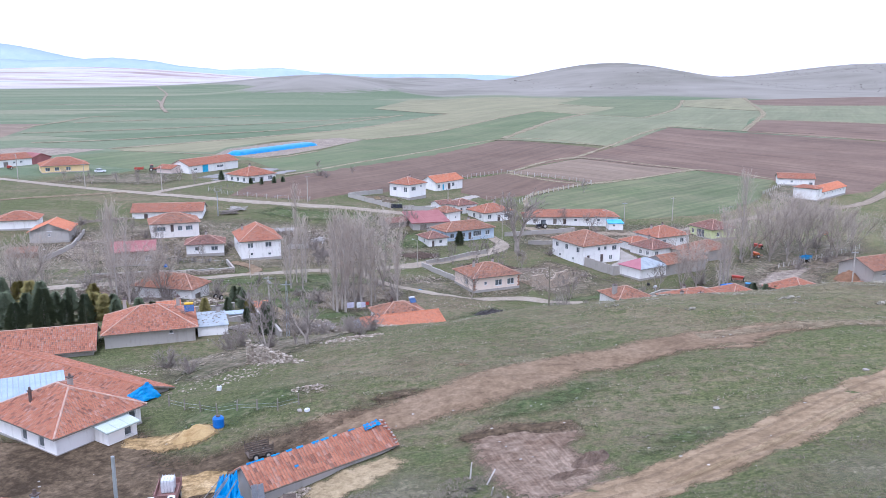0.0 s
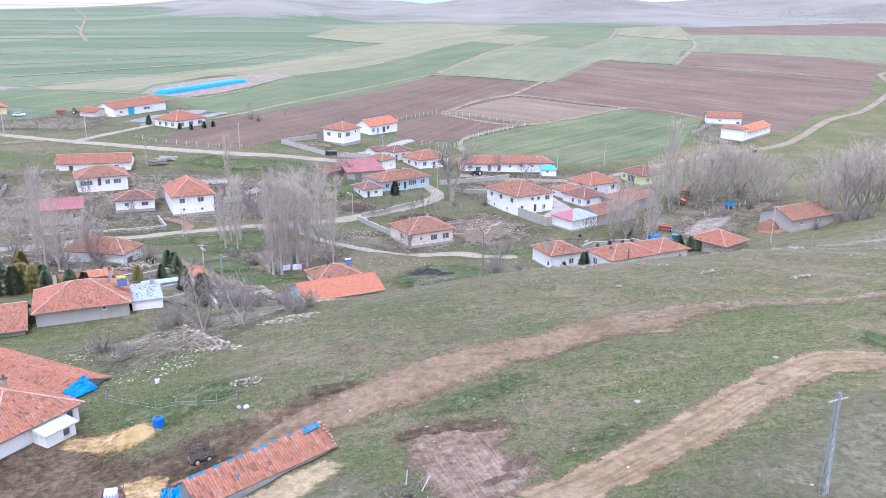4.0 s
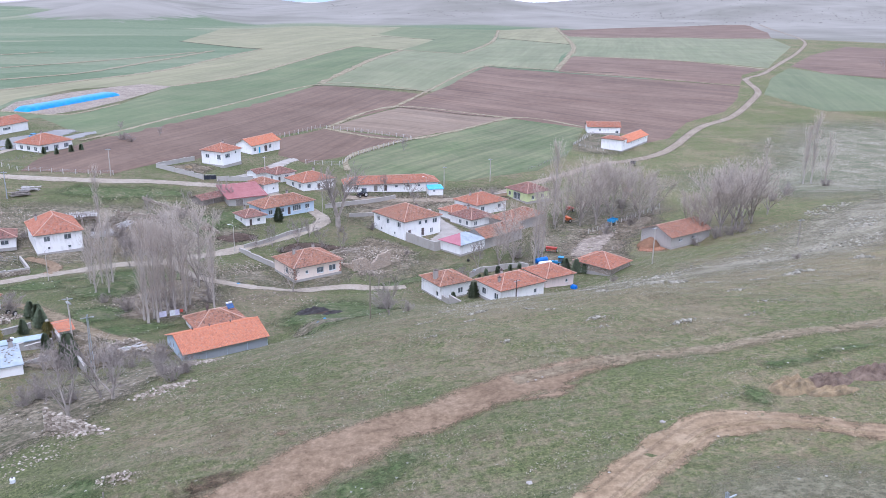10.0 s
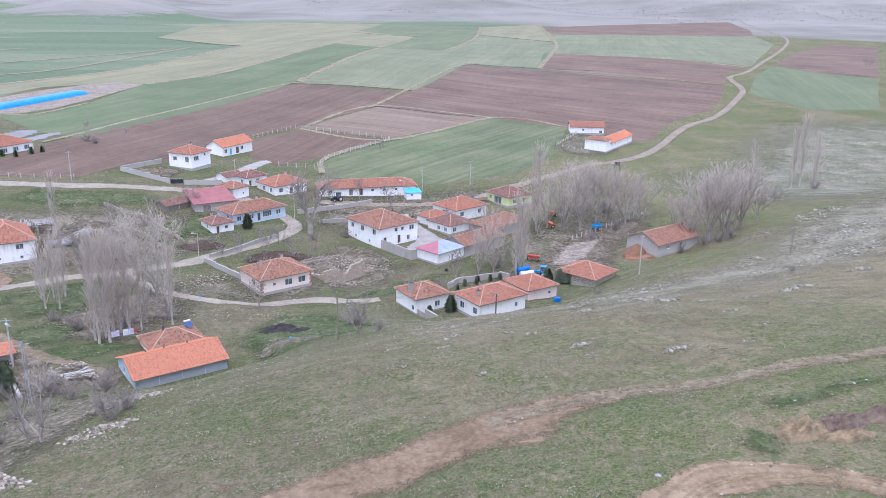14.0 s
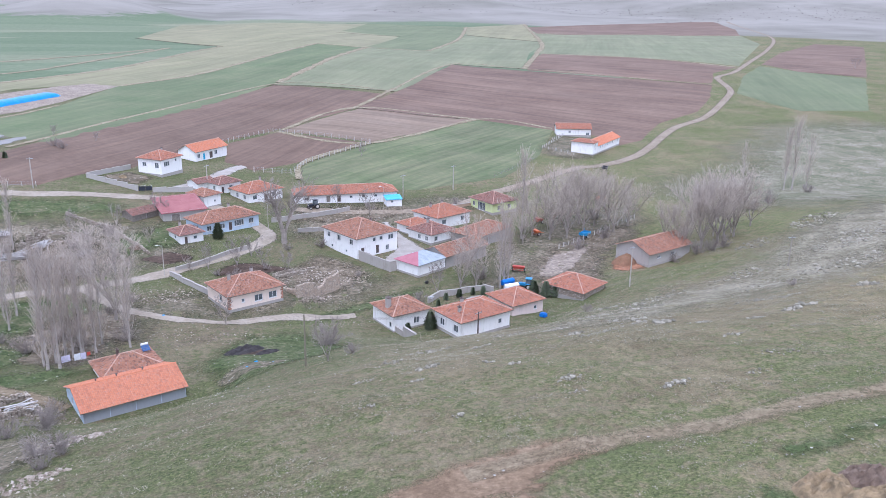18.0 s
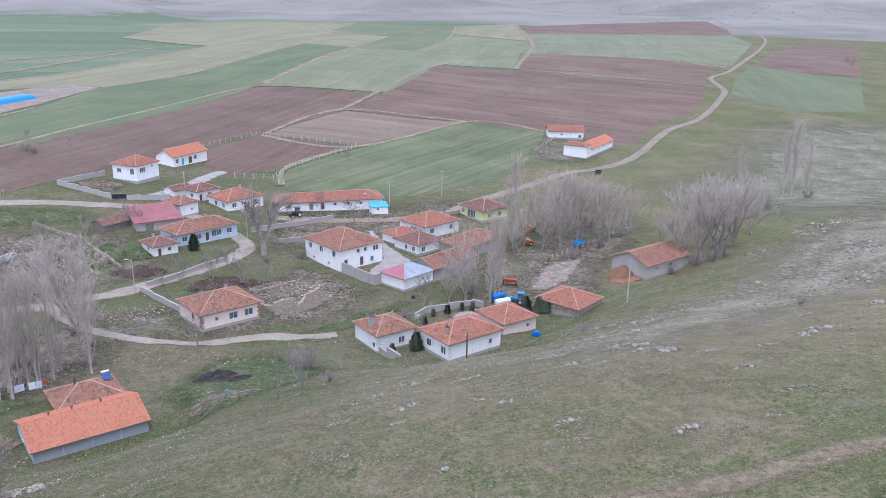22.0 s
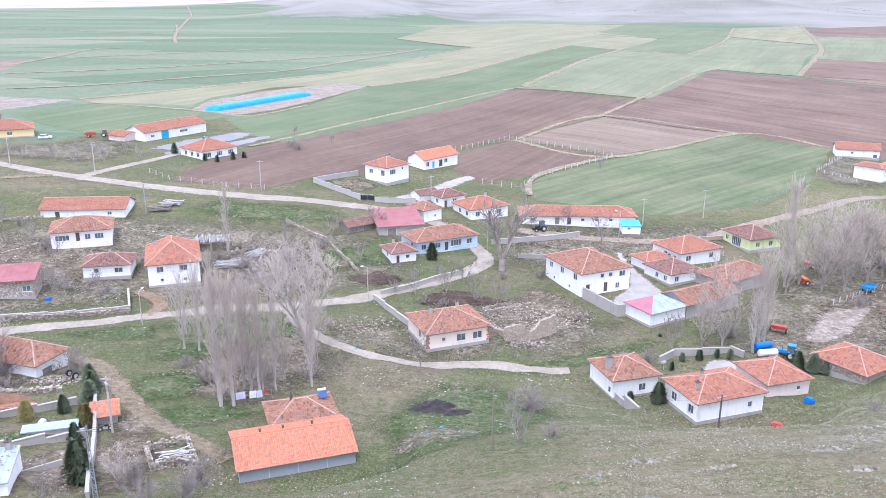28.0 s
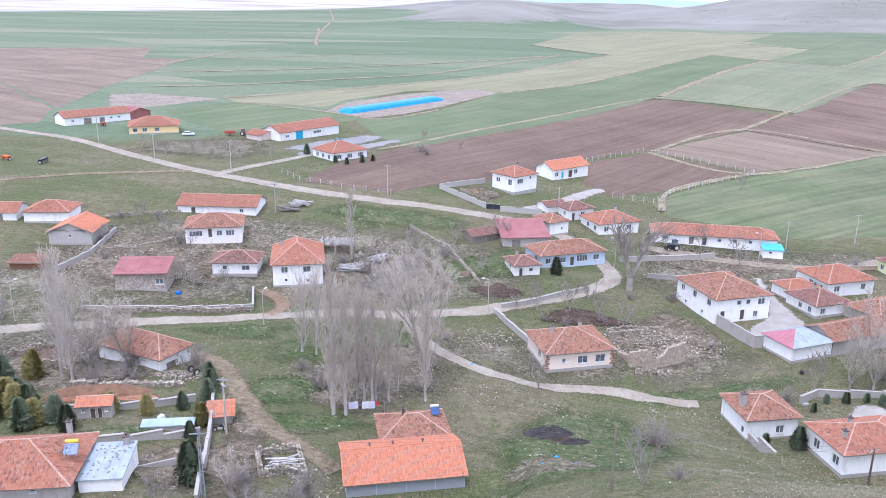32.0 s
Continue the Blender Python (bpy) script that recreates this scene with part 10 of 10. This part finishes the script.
# bare garden trees, shrubs and low walls among the village yards
yrng = random.Random(64)
plant(SMALLS[0], [(-71, 203.3, 1.1), (-91.7, 221, .9), (-29.8, 194.4, 1.0), (-19.2, 229.5, .9), (18.8, 197.8, .9), (-10.8, 217.4, .7), (-28.2, 223.6, 1.0)], yrng, used)
plant(SMALLS[1], [(-67.8, 195, .8), (-82.3, 216.3, .9), (-24.4, 194.6, 1.1), (-8.5, 237, .9), (43.7, 238.2, 1.0), (-23.8, 215.5, 1.0), (-92.5, 207.2, 1.0)], yrng, used)
plant(SPREADS[1], [(-71.5, 165.6, .72), (-22.6, 122.8, .34)], yrng, used)
plant(BUSHES[0], [(-62.6, 192.8, .6), (-59.1, 192.5, .5), (-80.9, 200.4, .8), (-76.9, 211, .8), (-97.5, 221.6, .9), (-10.9, 181.3, .7), (14.6, 199.9, .7), (28, 214.4, .8), (33.9, 194, .5), (-39.7, 211.3, 1.0)], yrng, used)
plant(BUSHES[1], [(-55.6, 192.3, .5), (-87.2, 198.8, .8), (-89, 223.5, .8), (-17, 190.7, .6), (4.2, 197, .6), (20, 212.7, .7), (-30.5, 204.7, .9), (-29, 160.5, .7), (-14.3, 174.9, .8), (-54.2, 207.7, .6)], yrng, used)
stone_wall("low stone wall behind the western yards", [(-101, 220.8, .8), (-95.2, 224.7, 1), (-86.3, 228.7, .7)], 0.8, 0.5, slump=0.5)
stone_wall("tumbled stone wall across the western yard", [(-90.9, 202.7, 1), (-84.5, 206.6, .7), (-78.4, 213.9, .9)], 0.8, 0.5, slump=0.6)
stone_wall("dark stone wall of the sloping paddock", [(-31.1, 235.4, .8), (-19.8, 226, 1), (-10.3, 210.5, .9)], 0.9, 0.5, slump=0.3)
stone_wall("dry stone wall beside the dug garden", [(16.3, 193.9, 1), (23, 198, 1)], 0.9, 0.5, slump=0.3)
plant(PINES[0], [(-75, 128, 1.3), (-69, 133, 1.2), (-58.5, 131, 1.1), (-47.5, 131, .8), (-78, 131, 1.2)], yrng, used)
plant(PINES[1], [(-71, 130, 1.4), (-65, 134.5, 1.1), (-53, 130, 1.0), (-27.2, 123.4, 1.2)], yrng, used)
plant(PINES[0], [(-39.3, 151.1, .75), (-35.9, 144.1, .8), (-37.8, 140.9, .6)], yrng, used)
plant(PINES[1], [(-37.2, 147.8, .8), (-32.8, 133.6, .6)], yrng, used)
plant(BUSHES[1], [(-22.4, 125.4, 1.0), (-21.2, 123.4, .9), (-58.4, 151.2, 1.1), (-52.6, 153.2, 1.0)], yrng, used)
